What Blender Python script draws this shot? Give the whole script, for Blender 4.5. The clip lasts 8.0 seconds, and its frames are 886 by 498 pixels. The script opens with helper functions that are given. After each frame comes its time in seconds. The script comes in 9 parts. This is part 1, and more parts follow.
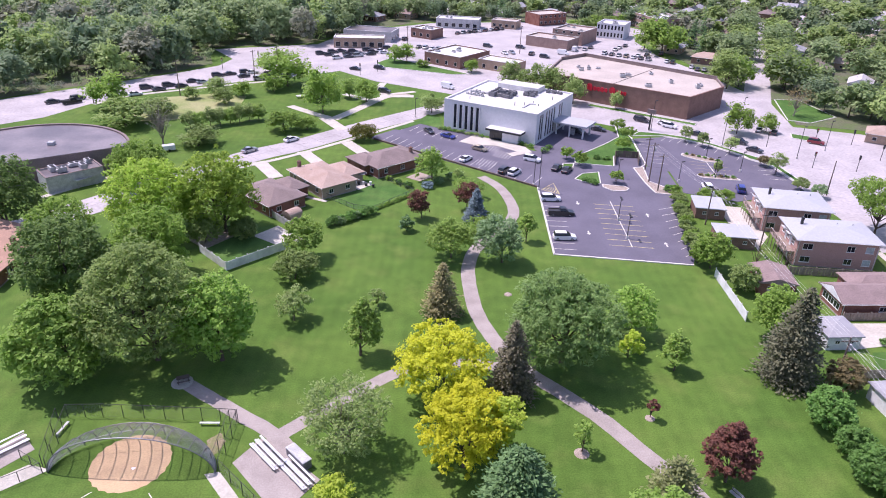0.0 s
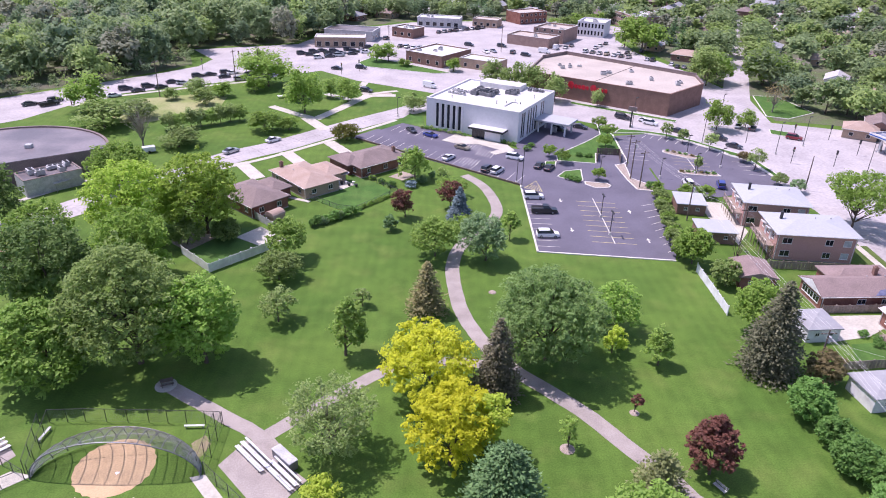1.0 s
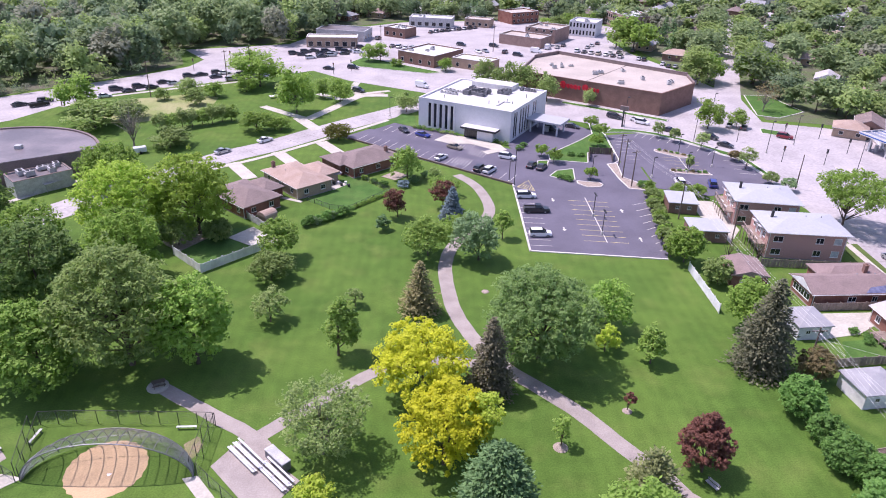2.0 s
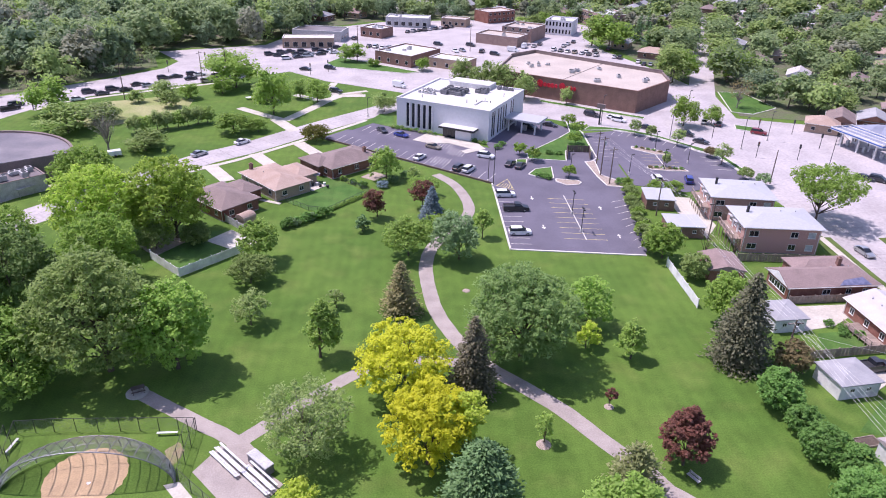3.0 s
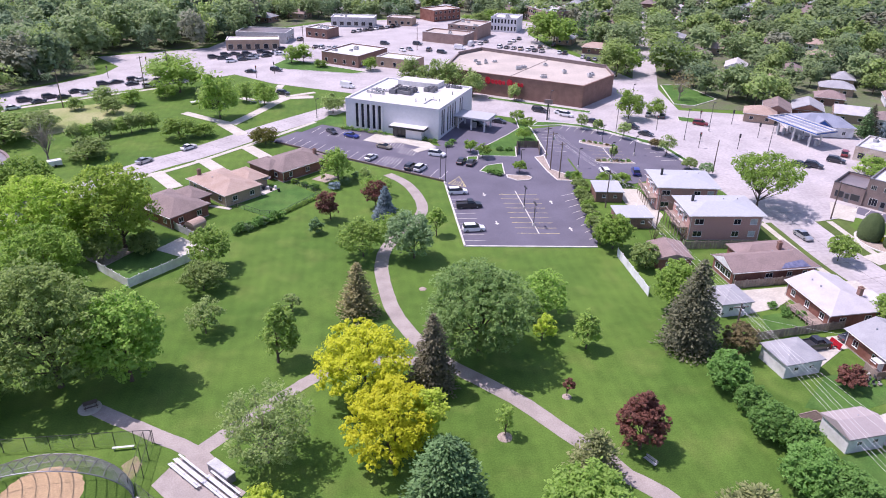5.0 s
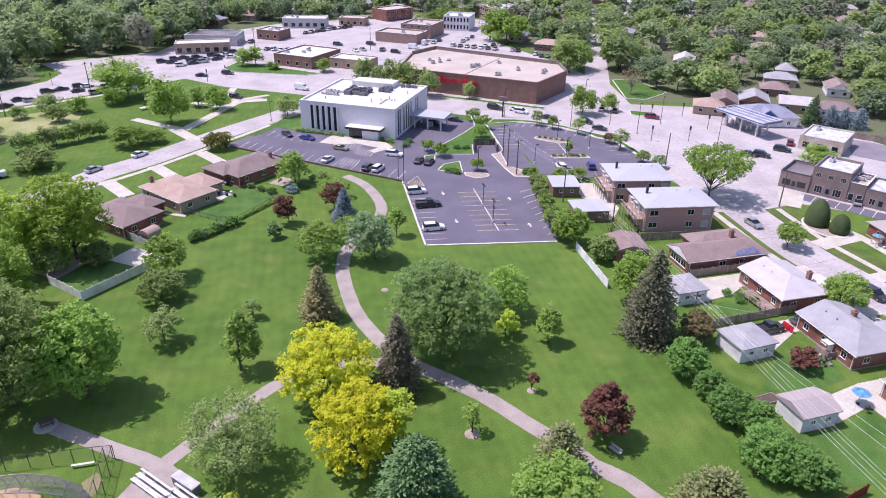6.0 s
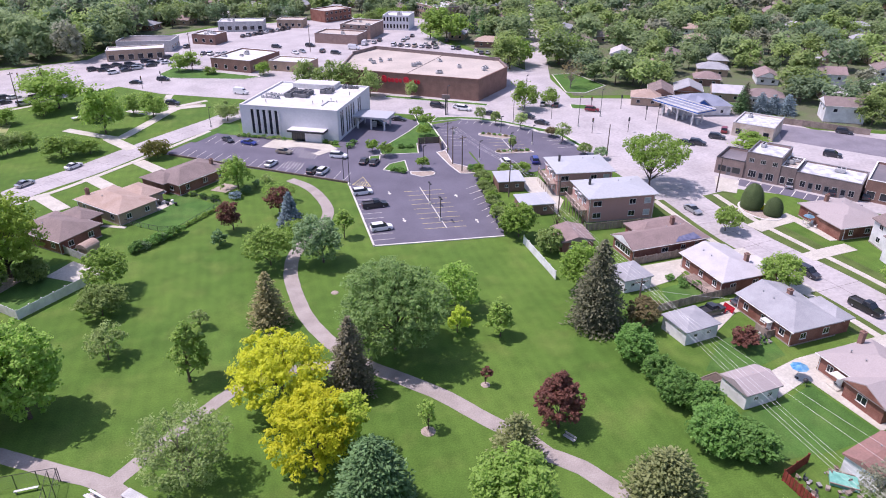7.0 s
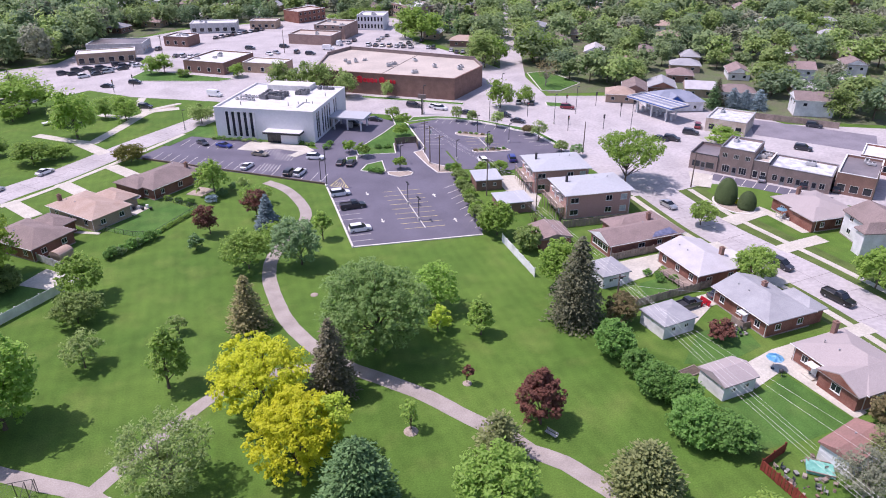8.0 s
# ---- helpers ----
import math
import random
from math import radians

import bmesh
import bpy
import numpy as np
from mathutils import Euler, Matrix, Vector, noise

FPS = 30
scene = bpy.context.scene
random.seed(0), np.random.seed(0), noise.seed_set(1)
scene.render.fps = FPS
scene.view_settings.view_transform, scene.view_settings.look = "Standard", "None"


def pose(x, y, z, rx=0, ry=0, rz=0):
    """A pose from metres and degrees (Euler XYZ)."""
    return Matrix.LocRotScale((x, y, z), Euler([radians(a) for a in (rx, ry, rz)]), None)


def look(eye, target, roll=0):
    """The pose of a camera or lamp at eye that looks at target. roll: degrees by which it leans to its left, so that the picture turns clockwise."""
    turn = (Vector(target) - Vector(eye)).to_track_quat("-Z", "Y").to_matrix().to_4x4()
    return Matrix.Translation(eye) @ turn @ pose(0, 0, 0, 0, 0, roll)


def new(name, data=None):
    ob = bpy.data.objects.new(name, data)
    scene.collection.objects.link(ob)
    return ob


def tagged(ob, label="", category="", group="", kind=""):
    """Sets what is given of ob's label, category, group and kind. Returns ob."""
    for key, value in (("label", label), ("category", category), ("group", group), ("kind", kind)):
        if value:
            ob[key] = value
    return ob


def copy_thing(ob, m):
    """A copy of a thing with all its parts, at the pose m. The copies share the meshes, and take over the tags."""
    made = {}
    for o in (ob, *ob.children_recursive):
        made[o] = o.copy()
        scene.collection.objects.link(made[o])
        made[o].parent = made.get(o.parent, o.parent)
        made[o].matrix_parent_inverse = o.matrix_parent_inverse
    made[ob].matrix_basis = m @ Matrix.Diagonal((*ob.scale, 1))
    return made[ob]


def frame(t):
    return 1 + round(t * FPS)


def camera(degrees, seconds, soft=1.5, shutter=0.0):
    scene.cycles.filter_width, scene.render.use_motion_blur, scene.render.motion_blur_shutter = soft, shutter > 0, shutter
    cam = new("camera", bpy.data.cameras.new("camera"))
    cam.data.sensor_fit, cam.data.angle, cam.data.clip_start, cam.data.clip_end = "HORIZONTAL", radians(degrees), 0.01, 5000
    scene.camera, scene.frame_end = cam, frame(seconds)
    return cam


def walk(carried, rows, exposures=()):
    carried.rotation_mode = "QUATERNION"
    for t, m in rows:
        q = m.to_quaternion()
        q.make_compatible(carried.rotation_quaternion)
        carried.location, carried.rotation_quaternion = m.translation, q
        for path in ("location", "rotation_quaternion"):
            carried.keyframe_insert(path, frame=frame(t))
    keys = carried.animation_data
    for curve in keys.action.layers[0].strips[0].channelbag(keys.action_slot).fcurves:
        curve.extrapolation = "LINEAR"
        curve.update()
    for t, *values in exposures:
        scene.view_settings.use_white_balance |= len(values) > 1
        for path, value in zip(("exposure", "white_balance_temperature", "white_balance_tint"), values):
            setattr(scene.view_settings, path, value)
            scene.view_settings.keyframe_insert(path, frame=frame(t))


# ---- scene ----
cam = camera(65.5, 8.0, soft=1.0)


def shot(x, y, z, yaw, pitch, roll):
    return pose(x, y, z, 90 + pitch, 0, yaw) @ pose(0, 0, 0, 0, 0, roll)


walk(cam, [
    (0.0, shot(0.000, -0.000, 62.500, 0.000, -27.000, 1.672)),
    (0.5, shot(-0.008, -0.064, 62.526, -0.798, -27.029, 1.622)),
    (1.0, shot(0.034, -0.143, 62.486, -1.480, -27.035, 1.601)),
    (2.5, shot(0.113, -0.184, 62.372, -2.781, -26.993, 1.653)),
    (3.0, shot(0.044, -0.203, 62.436, -3.988, -27.002, 1.585)),
    (3.5, shot(-0.020, -0.222, 62.486, -5.195, -27.011, 1.545)),
    (4.0, shot(-0.069, -0.274, 62.602, -6.121, -27.043, 1.501)),
    (4.5, shot(-0.005, -0.547, 62.681, -7.031, -27.045, 1.363)),
    (6.0, shot(0.024, -0.810, 62.850, -11.843, -27.063, 0.845)),
    (6.5, shot(0.242, -0.994, 62.934, -14.348, -27.102, 0.455)),
    (7.0, shot(0.474, -1.117, 62.810, -16.382, -27.095, 0.170)),
    (7.5, shot(0.468, -1.104, 62.901, -17.495, -27.147, 0.019)),
    (8.0, shot(0.448, -1.212, 62.915, -18.336, -27.154, -0.094)),
], exposures=[(0.0, 0.32, 6170, 32), (4.5, 0.29, 6180, 31), (8.0, 0.17, 6220, 29)])

# ---- daylight ----
SUN_FROM = Vector((-0.42, 0.185, 0.888)).normalized()
world = bpy.data.worlds.new("sky")
scene.world = world
world.use_nodes = True
sky = world.node_tree.nodes.new("ShaderNodeTexSky")
sky.sky_type, sky.sun_disc = "NISHITA", False
sky.sun_elevation = math.asin(SUN_FROM.z)
sky.sun_rotation = math.atan2(SUN_FROM.x, SUN_FROM.y)
sky.air_density, sky.dust_density = 1.0, 1.5
world.node_tree.links.new(sky.outputs[0], world.node_tree.nodes["Background"].inputs[0])
world.node_tree.nodes["Background"].inputs[1].default_value = 0.15
sun = new("sun", bpy.data.lights.new("sun", "SUN"))
sun.data.energy, sun.data.angle, sun.data.color = 4.0, radians(0.55), (1.0, 0.95, 0.89)
sun.matrix_world = look(SUN_FROM * 300, (0, 0, 0))

# ---- materials ----


def surf(name, col, rough=0.8, var=0.12, size=4.0, fine=0.25, fvar=0.1, bump=0.15, tint=None, spread=0.0, metal=0.0, spec=0.3):
    """A weathered surface: broad stains of `size` metres, grain of `fine` metres, a shift from object to object."""
    m = bpy.data.materials.new(name)
    m.use_nodes = True
    n, l = m.node_tree.nodes, m.node_tree.links
    b = n["Principled BSDF"]
    geo = n.new("ShaderNodeNewGeometry")
    big, small = n.new("ShaderNodeTexNoise"), n.new("ShaderNodeTexNoise")
    big.inputs["Scale"].default_value, small.inputs["Scale"].default_value = 1 / size, 1 / fine
    big.inputs["Detail"].default_value, small.inputs["Detail"].default_value = 4, 3
    for t in (big, small):
        l.new(geo.outputs["Position"], t.inputs["Vector"])
    ramp = n.new("ShaderNodeValToRGB")
    tint = tint or [c * (1 - 2 * var) for c in col]
    ramp.color_ramp.elements[0].position, ramp.color_ramp.elements[1].position = 0.34, 0.62
    ramp.color_ramp.elements[0].color, ramp.color_ramp.elements[1].color = (*tint, 1), (*col, 1)
    l.new(big.outputs["Fac"], ramp.inputs["Fac"])
    grain = n.new("ShaderNodeMapRange")
    grain.inputs["From Min"].default_value, grain.inputs["From Max"].default_value = 0.3, 0.7
    grain.inputs["To Min"].default_value, grain.inputs["To Max"].default_value = 1 - fvar, 1 + fvar
    l.new(small.outputs["Fac"], grain.inputs["Value"])
    info = n.new("ShaderNodeObjectInfo")
    shift = n.new("ShaderNodeMapRange")
    shift.inputs["To Min"].default_value, shift.inputs["To Max"].default_value = 1 - spread, 1 + spread
    l.new(info.outputs["Random"], shift.inputs["Value"])
    mul = n.new("ShaderNodeMath")
    mul.operation = "MULTIPLY"
    l.new(grain.outputs[0], mul.inputs[0])
    l.new(shift.outputs[0], mul.inputs[1])
    mix = n.new("ShaderNodeVectorMath")
    mix.operation = "SCALE"
    l.new(ramp.outputs["Color"], mix.inputs[0])
    l.new(mul.outputs[0], mix.inputs["Scale"])
    l.new(mix.outputs[0], b.inputs["Base Color"])
    b.inputs["Roughness"].default_value, b.inputs["Metallic"].default_value = rough, metal
    b.inputs["Specular IOR Level"].default_value = spec
    if bump:
        bp = n.new("ShaderNodeBump")
        bp.inputs["Strength"].default_value, bp.inputs["Distance"].default_value = bump, fine * 0.3
        l.new(small.outputs["Fac"], bp.inputs["Height"])
        l.new(bp.outputs[0], b.inputs["Normal"])
    return m


def lawn(name, col, dark, worn, size=16.0):
    """Mown grass: broad soft patches, worn yellowish spots, faint mower stripes and a fine nap."""
    m = bpy.data.materials.new(name)
    m.use_nodes = True
    n, l = m.node_tree.nodes, m.node_tree.links
    b = n["Principled BSDF"]
    geo = n.new("ShaderNodeNewGeometry")
    tex = []
    for scale, detail in ((1 / size, 3), (1 / 3.1, 4), (1 / 0.22, 2), (1 / 6.5, 5)):
        t = n.new("ShaderNodeTexNoise")
        t.inputs["Scale"].default_value, t.inputs["Detail"].default_value = scale, detail
        l.new(geo.outputs["Position"], t.inputs["Vector"])
        tex.append(t)
    wave = n.new("ShaderNodeTexWave")
    wave.inputs["Scale"].default_value, wave.inputs["Distortion"].default_value = 0.16, 2.5
    wave.inputs["Detail Scale"].default_value = 0.4
    l.new(geo.outputs["Position"], wave.inputs["Vector"])
    m1, m2 = n.new("ShaderNodeMix"), n.new("ShaderNodeMix")
    m1.data_type = m2.data_type = "RGBA"
    m1.inputs[6].default_value, m1.inputs[7].default_value = (*dark, 1), (*col, 1)
    m2.inputs[7].default_value = (*worn, 1)
    r1, r2 = n.new("ShaderNodeMapRange"), n.new("ShaderNodeMapRange")
    r1.inputs["From Min"].default_value, r1.inputs["From Max"].default_value = 0.36, 0.64
    r2.inputs["From Min"].default_value, r2.inputs["From Max"].default_value, r2.inputs["To Max"].default_value = 0.52, 0.78, 0.75
    l.new(tex[0].outputs["Fac"], r1.inputs["Value"])
    l.new(tex[3].outputs["Fac"], r2.inputs["Value"])
    l.new(r1.outputs[0], m1.inputs[0])
    l.new(m1.outputs[2], m2.inputs[6])
    l.new(r2.outputs[0], m2.inputs[0])
    last = None
    for src, out, amount in ((tex[1], "Fac", 0.14), (tex[2], "Fac", 0.2), (wave, "Fac", 0.035)):
        r = n.new("ShaderNodeMapRange")
        r.inputs["From Min"].default_value, r.inputs["From Max"].default_value = (0.3, 0.7) if src is not wave else (0.0, 1.0)
        r.inputs["To Min"].default_value, r.inputs["To Max"].default_value = 1 - amount, 1 + amount
        l.new(src.outputs[out], r.inputs["Value"])
        if last:
            k = n.new("ShaderNodeMath")
            k.operation = "MULTIPLY"
            l.new(last.outputs[0], k.inputs[0])
            l.new(r.outputs[0], k.inputs[1])
            last = k
        else:
            last = r
    sc = n.new("ShaderNodeVectorMath")
    sc.operation = "SCALE"
    l.new(m2.outputs[2], sc.inputs[0])
    l.new(last.outputs[0], sc.inputs["Scale"])
    l.new(sc.outputs[0], b.inputs["Base Color"])
    b.inputs["Roughness"].default_value, b.inputs["Specular IOR Level"].default_value = 0.9, 0.2
    bp = n.new("ShaderNodeBump")
    bp.inputs["Strength"].default_value, bp.inputs["Distance"].default_value = 0.2, 0.05
    l.new(tex[2].outputs["Fac"], bp.inputs["Height"])
    l.new(bp.outputs[0], b.inputs["Normal"])
    return m


def leafy(name, col, col2, lit=0.48, rough=0.6, patch=0.45):
    """Leaves: two hues mixed leaf by leaf and bough by bough, partly letting light through."""
    m = bpy.data.materials.new(name)
    m.use_nodes = True
    n, l = m.node_tree.nodes, m.node_tree.links
    b = n["Principled BSDF"]
    geo, noi, mix = n.new("ShaderNodeNewGeometry"), n.new("ShaderNodeTexNoise"), n.new("ShaderNodeMix")
    noi.inputs["Scale"].default_value, noi.inputs["Detail"].default_value = patch, 2
    l.new(geo.outputs["Position"], noi.inputs["Vector"])
    add = n.new("ShaderNodeMath")
    add.operation = "ADD"
    half = n.new("ShaderNodeMath")
    half.operation, half.inputs[1].default_value = "MULTIPLY_ADD", 0.55
    half.inputs[2].default_value = -0.30
    l.new(geo.outputs["Random Per Island"], half.inputs[0])
    l.new(half.outputs[0], add.inputs[0])
    l.new(noi.outputs["Fac"], add.inputs[1])
    mix.data_type = "RGBA"
    mix.inputs[6].default_value, mix.inputs[7].default_value = (*col2, 1), (*col, 1)
    l.new(add.outputs[0], mix.inputs[0])
    info, hsv = n.new("ShaderNodeObjectInfo"), n.new("ShaderNodeHueSaturation")
    sh = n.new("ShaderNodeMapRange")
    sh.inputs["To Min"].default_value, sh.inputs["To Max"].default_value = 0.85, 1.15
    l.new(info.outputs["Random"], sh.inputs["Value"])
    l.new(sh.outputs[0], hsv.inputs["Value"])
    l.new(mix.outputs[2], hsv.inputs["Color"])
    l.new(hsv.outputs[0], b.inputs["Base Color"])
    b.inputs["Roughness"].default_value, b.inputs["Specular IOR Level"].default_value = rough, 0.25
    tr, sm = n.new("ShaderNodeBsdfTranslucent"), n.new("ShaderNodeMixShader")
    l.new(hsv.outputs[0], tr.inputs["Color"])
    sm.inputs[0].default_value = lit
    l.new(b.outputs[0], sm.inputs[1])
    l.new(tr.outputs[0], sm.inputs[2])
    l.new(sm.outputs[0], n["Material Output"].inputs["Surface"])
    return m


def glassy(name, col, rough=0.12):
    m = bpy.data.materials.new(name)
    m.use_nodes = True
    b = m.node_tree.nodes["Principled BSDF"]
    b.inputs["Base Color"].default_value = (*col, 1)
    b.inputs["Roughness"].default_value, b.inputs["Specular IOR Level"].default_value = rough, 0.6
    return m


def paint(name, col, rough=0.35, metal=0.0):
    m = glassy(name, col, rough)
    b = m.node_tree.nodes["Principled BSDF"]
    b.inputs["Metallic"].default_value = metal
    b.inputs["Coat Weight"].default_value, b.inputs["Coat Roughness"].default_value = 0.6, 0.08
    return m


M_LAWN = lawn("lawn", (0.098, 0.174, 0.029), (0.070, 0.140, 0.022), (0.140, 0.195, 0.044), 22.0)
M_LAWN_YARD = lawn("yard_lawn", (0.078, 0.165, 0.034), (0.055, 0.130, 0.026), (0.110, 0.175, 0.045), 6.0)
M_DRYGRASS = surf("dry_grass", (0.33, 0.33, 0.16), 0.95, size=9.0, fine=0.5, fvar=0.2, bump=0.5, tint=(0.22, 0.27, 0.09))
M_CONCRETE = surf("street_concrete", (0.46, 0.425, 0.43), 0.85, size=9.0, fine=0.8, fvar=0.13, tint=(0.37, 0.34, 0.345))
M_WALK = surf("sidewalk_concrete", (0.53, 0.50, 0.44), 0.85, size=3.0, fine=0.4, fvar=0.12, tint=(0.45, 0.42, 0.365))
M_PATH = surf("asphalt_path", (0.38, 0.335, 0.31), 0.9, size=3.0, fine=0.2, fvar=0.12, bump=0.3, tint=(0.30, 0.262, 0.24))
M_ASPHALT = surf("lot_asphalt", (0.145, 0.135, 0.175), 0.85, size=8.0, fine=0.3, fvar=0.12, tint=(0.118, 0.110, 0.143))
M_KERB = surf("kerb_concrete", (0.70, 0.67, 0.64), 0.8, size=2.0, fine=0.3)
M_LINE = surf("line_paint", (0.72, 0.70, 0.62), 0.7, size=1.0, fine=0.15, fvar=0.3, tint=(0.45, 0.43, 0.40))
M_YLINE = surf("yellow_line_paint", (0.70, 0.60, 0.25), 0.7, size=1.0, fine=0.15, fvar=0.3, tint=(0.4, 0.36, 0.2))
M_CLAY = surf("infield_clay", (0.57, 0.40, 0.235), 0.95, size=3.0, fine=0.25, fvar=0.1, tint=(0.49, 0.345, 0.205))
M_BARK = surf("bark", (0.13, 0.10, 0.08), 0.95, size=0.5, fine=0.1, fvar=0.3, bump=0.6)
M_PALEBARK = surf("pale_bark", (0.30, 0.26, 0.22), 0.95, size=0.5, fine=0.1, fvar=0.3, bump=0.6)
M_MULCH = surf("mulch", (0.40, 0.33, 0.28), 0.95, size=0.5, fine=0.12, fvar=0.3, bump=0.6)
M_STONEWHITE = surf("white_panel", (0.70, 0.69, 0.72), 0.6, size=5.0, fine=0.6, fvar=0.04, bump=0.03, tint=(0.66, 0.65, 0.68))
M_ROOFWHITE = surf("white_roof_membrane", (0.66, 0.65, 0.645), 0.7, size=3.0, fine=0.7, fvar=0.08, bump=0.1, tint=(0.53, 0.52, 0.515))
M_ROOFPATCH = surf("patched_white_roof", (0.66, 0.66, 0.67), 0.7, size=1.8, fine=0.5, fvar=0.12, bump=0.1, tint=(0.36, 0.37, 0.41))
M_ROOFTAN = surf("gravel_roof", (0.50, 0.44, 0.39), 0.9, size=9.0, fine=0.4, fvar=0.1, bump=0.2, tint=(0.42, 0.37, 0.33))
M_ROOFGREY = surf("grey_roof_membrane", (0.235, 0.20, 0.205), 0.42, size=9.0, fine=0.6, fvar=0.1, bump=0.03, tint=(0.125, 0.11, 0.12), spec=0.5)
M_BRICK = surf("brown_brick", (0.26, 0.155, 0.125), 0.85, size=2.0, fine=0.12, fvar=0.22, bump=0.4, tint=(0.21, 0.125, 0.10))
M_BRICKROSE = surf("rose_brick", (0.36, 0.25, 0.215), 0.85, size=2.0, fine=0.12, fvar=0.2, bump=0.4, tint=(0.30, 0.205, 0.175))
M_SHOP = surf("dull_brown_grey_brick", (0.27, 0.205, 0.19), 0.85, size=2.0, fine=0.12, fvar=0.2, bump=0.4, tint=(0.215, 0.165, 0.15))
M_CREAM = surf("cream_render", (0.58, 0.52, 0.45), 0.8, size=2.5, fine=0.3, fvar=0.12, tint=(0.44, 0.35, 0.28))
M_BRICKMAUVE = surf("faded_mauve_brick", (0.47, 0.285, 0.255), 0.85, size=2.0, fine=0.12, fvar=0.18, bump=0.4, tint=(0.48, 0.29, 0.25))
M_BRICKRED = surf("red_brick", (0.27, 0.13, 0.10), 0.85, size=2.0, fine=0.12, fvar=0.22, bump=0.4, tint=(0.19, 0.075, 0.055))
M_BRICKTAN = surf("tan_brick", (0.42, 0.31, 0.23), 0.85, size=2.0, fine=0.12, fvar=0.2, bump=0.4, tint=(0.34, 0.25, 0.19))
M_SHBROWN = surf("brown_shingle", (0.25, 0.195, 0.185), 0.9, size=2.5, fine=0.18, fvar=0.2, bump=0.4, tint=(0.205, 0.16, 0.15))
M_SHTAN = surf("tan_shingle", (0.42, 0.32, 0.27), 0.9, size=2.5, fine=0.18, fvar=0.16, bump=0.4, tint=(0.37, 0.27, 0.22))
M_SHRED = surf("brick_red_shingle", (0.31, 0.175, 0.15), 0.9, size=2.5, fine=0.18, fvar=0.15, bump=0.4, tint=(0.25, 0.15, 0.13))
M_SHORANGE = surf("orange_tan_shingle", (0.46, 0.29, 0.22), 0.9, size=2.5, fine=0.18, fvar=0.12, bump=0.4, tint=(0.41, 0.26, 0.195))
M_WORNLOT = surf("worn_grey_asphalt", (0.235, 0.215, 0.25), 0.88, size=5.0, fine=0.4, fvar=0.12, tint=(0.19, 0.175, 0.205))
M_SHGREY = surf("grey_shingle", (0.36, 0.36, 0.38), 0.9, size=2.5, fine=0.18, fvar=0.08, bump=0.4, tint=(0.30, 0.30, 0.32))
M_SHLIGHT = surf("pale_shingle", (0.50, 0.48, 0.50), 0.9, size=2.5, fine=0.18, fvar=0.07, bump=0.4, tint=(0.43, 0.41, 0.43))
M_SHBLUE = surf("slate_blue_shingle", (0.27, 0.29, 0.37), 0.9, size=2.5, fine=0.18, fvar=0.1, bump=0.4, tint=(0.22, 0.24, 0.31))
M_SHROSE = surf("rose_shingle", (0.29, 0.215, 0.205), 0.9, size=2.5, fine=0.18, fvar=0.2, bump=0.4, tint=(0.24, 0.18, 0.17))
M_SHDUSTY = surf("dusty_rose_shingle", (0.38, 0.33, 0.325), 0.9, size=2.5, fine=0.18, fvar=0.08, bump=0.4, tint=(0.36, 0.315, 0.31))
M_ROOFBLUE = surf("pale_blue_flat_roof", (0.42, 0.435, 0.47), 0.7, size=4.0, fine=0.5, fvar=0.06, bump=0.1, tint=(0.42, 0.43, 0.46))
M_SIDING = surf("white_siding", (0.76, 0.76, 0.77), 0.6, size=2.0, fine=0.3, fvar=0.05)
M_TRIM = surf("white_trim", (0.78, 0.77, 0.75), 0.5, size=1.0, fine=0.2, fvar=0.05, bump=0.05)
M_WOOD = surf("grey_wood_fence", (0.34, 0.27, 0.23), 0.9, size=1.0, fine=0.15, fvar=0.2, bump=0.3, spread=0.12)
M_WOODRED = surf("red_wood_fence", (0.24, 0.05, 0.035), 0.8, size=1.0, fine=0.15, fvar=0.15, spread=0.1)
M_VINYL = surf("white_vinyl", (0.80, 0.80, 0.82), 0.45, size=2.0, fine=0.4, fvar=0.04, bump=0.02, spread=0.03)
M_POLE = surf("weathered_pole", (0.17, 0.13, 0.11), 0.9, size=1.0, fine=0.1, fvar=0.2, bump=0.3)
M_STEEL = surf("galvanised_steel", (0.42, 0.43, 0.45), 0.45, size=0.5, fine=0.1, fvar=0.1, bump=0.05, metal=0.7)
M_PIPE = surf("dull_steel_pipe", (0.22, 0.22, 0.25), 0.5, size=0.5, fine=0.1, fvar=0.12, bump=0.05, metal=0.4)
M_DARKMETAL = surf("dark_metal", (0.06, 0.06, 0.065), 0.5, size=0.5, fine=0.1, fvar=0.15, bump=0.05, metal=0.3)
M_ALU = surf("aluminium_bench", (0.74, 0.75, 0.77), 0.4, size=0.8, fine=0.15, fvar=0.06, bump=0.03, metal=0.35)
M_UNITDARK = surf("dull_dark_unit_metal", (0.20, 0.20, 0.215), 0.6, size=0.8, fine=0.15, fvar=0.25, bump=0.1)
M_UNIT = surf("painted_unit_metal", (0.52, 0.52, 0.53), 0.55, size=0.8, fine=0.15, fvar=0.15, bump=0.1)
M_WINDOW = glassy("window_glass", (0.018, 0.022, 0.03), 0.08)
M_BLOCK = surf("glass_block", (0.50, 0.54, 0.56), 0.25, size=0.5, fine=0.2, fvar=0.1, bump=0.2)
M_TYRE = surf("tyre_rubber", (0.02, 0.02, 0.02), 0.85, size=0.2, fine=0.05)
M_RUBBERLINE = surf("joint_sealant", (0.10, 0.09, 0.09), 0.9, size=0.5, fine=0.1)
M_BLUE = surf("blue_panel", (0.03, 0.11, 0.40), 0.5, size=1.0, fine=0.3, fvar=0.05, bump=0.02)
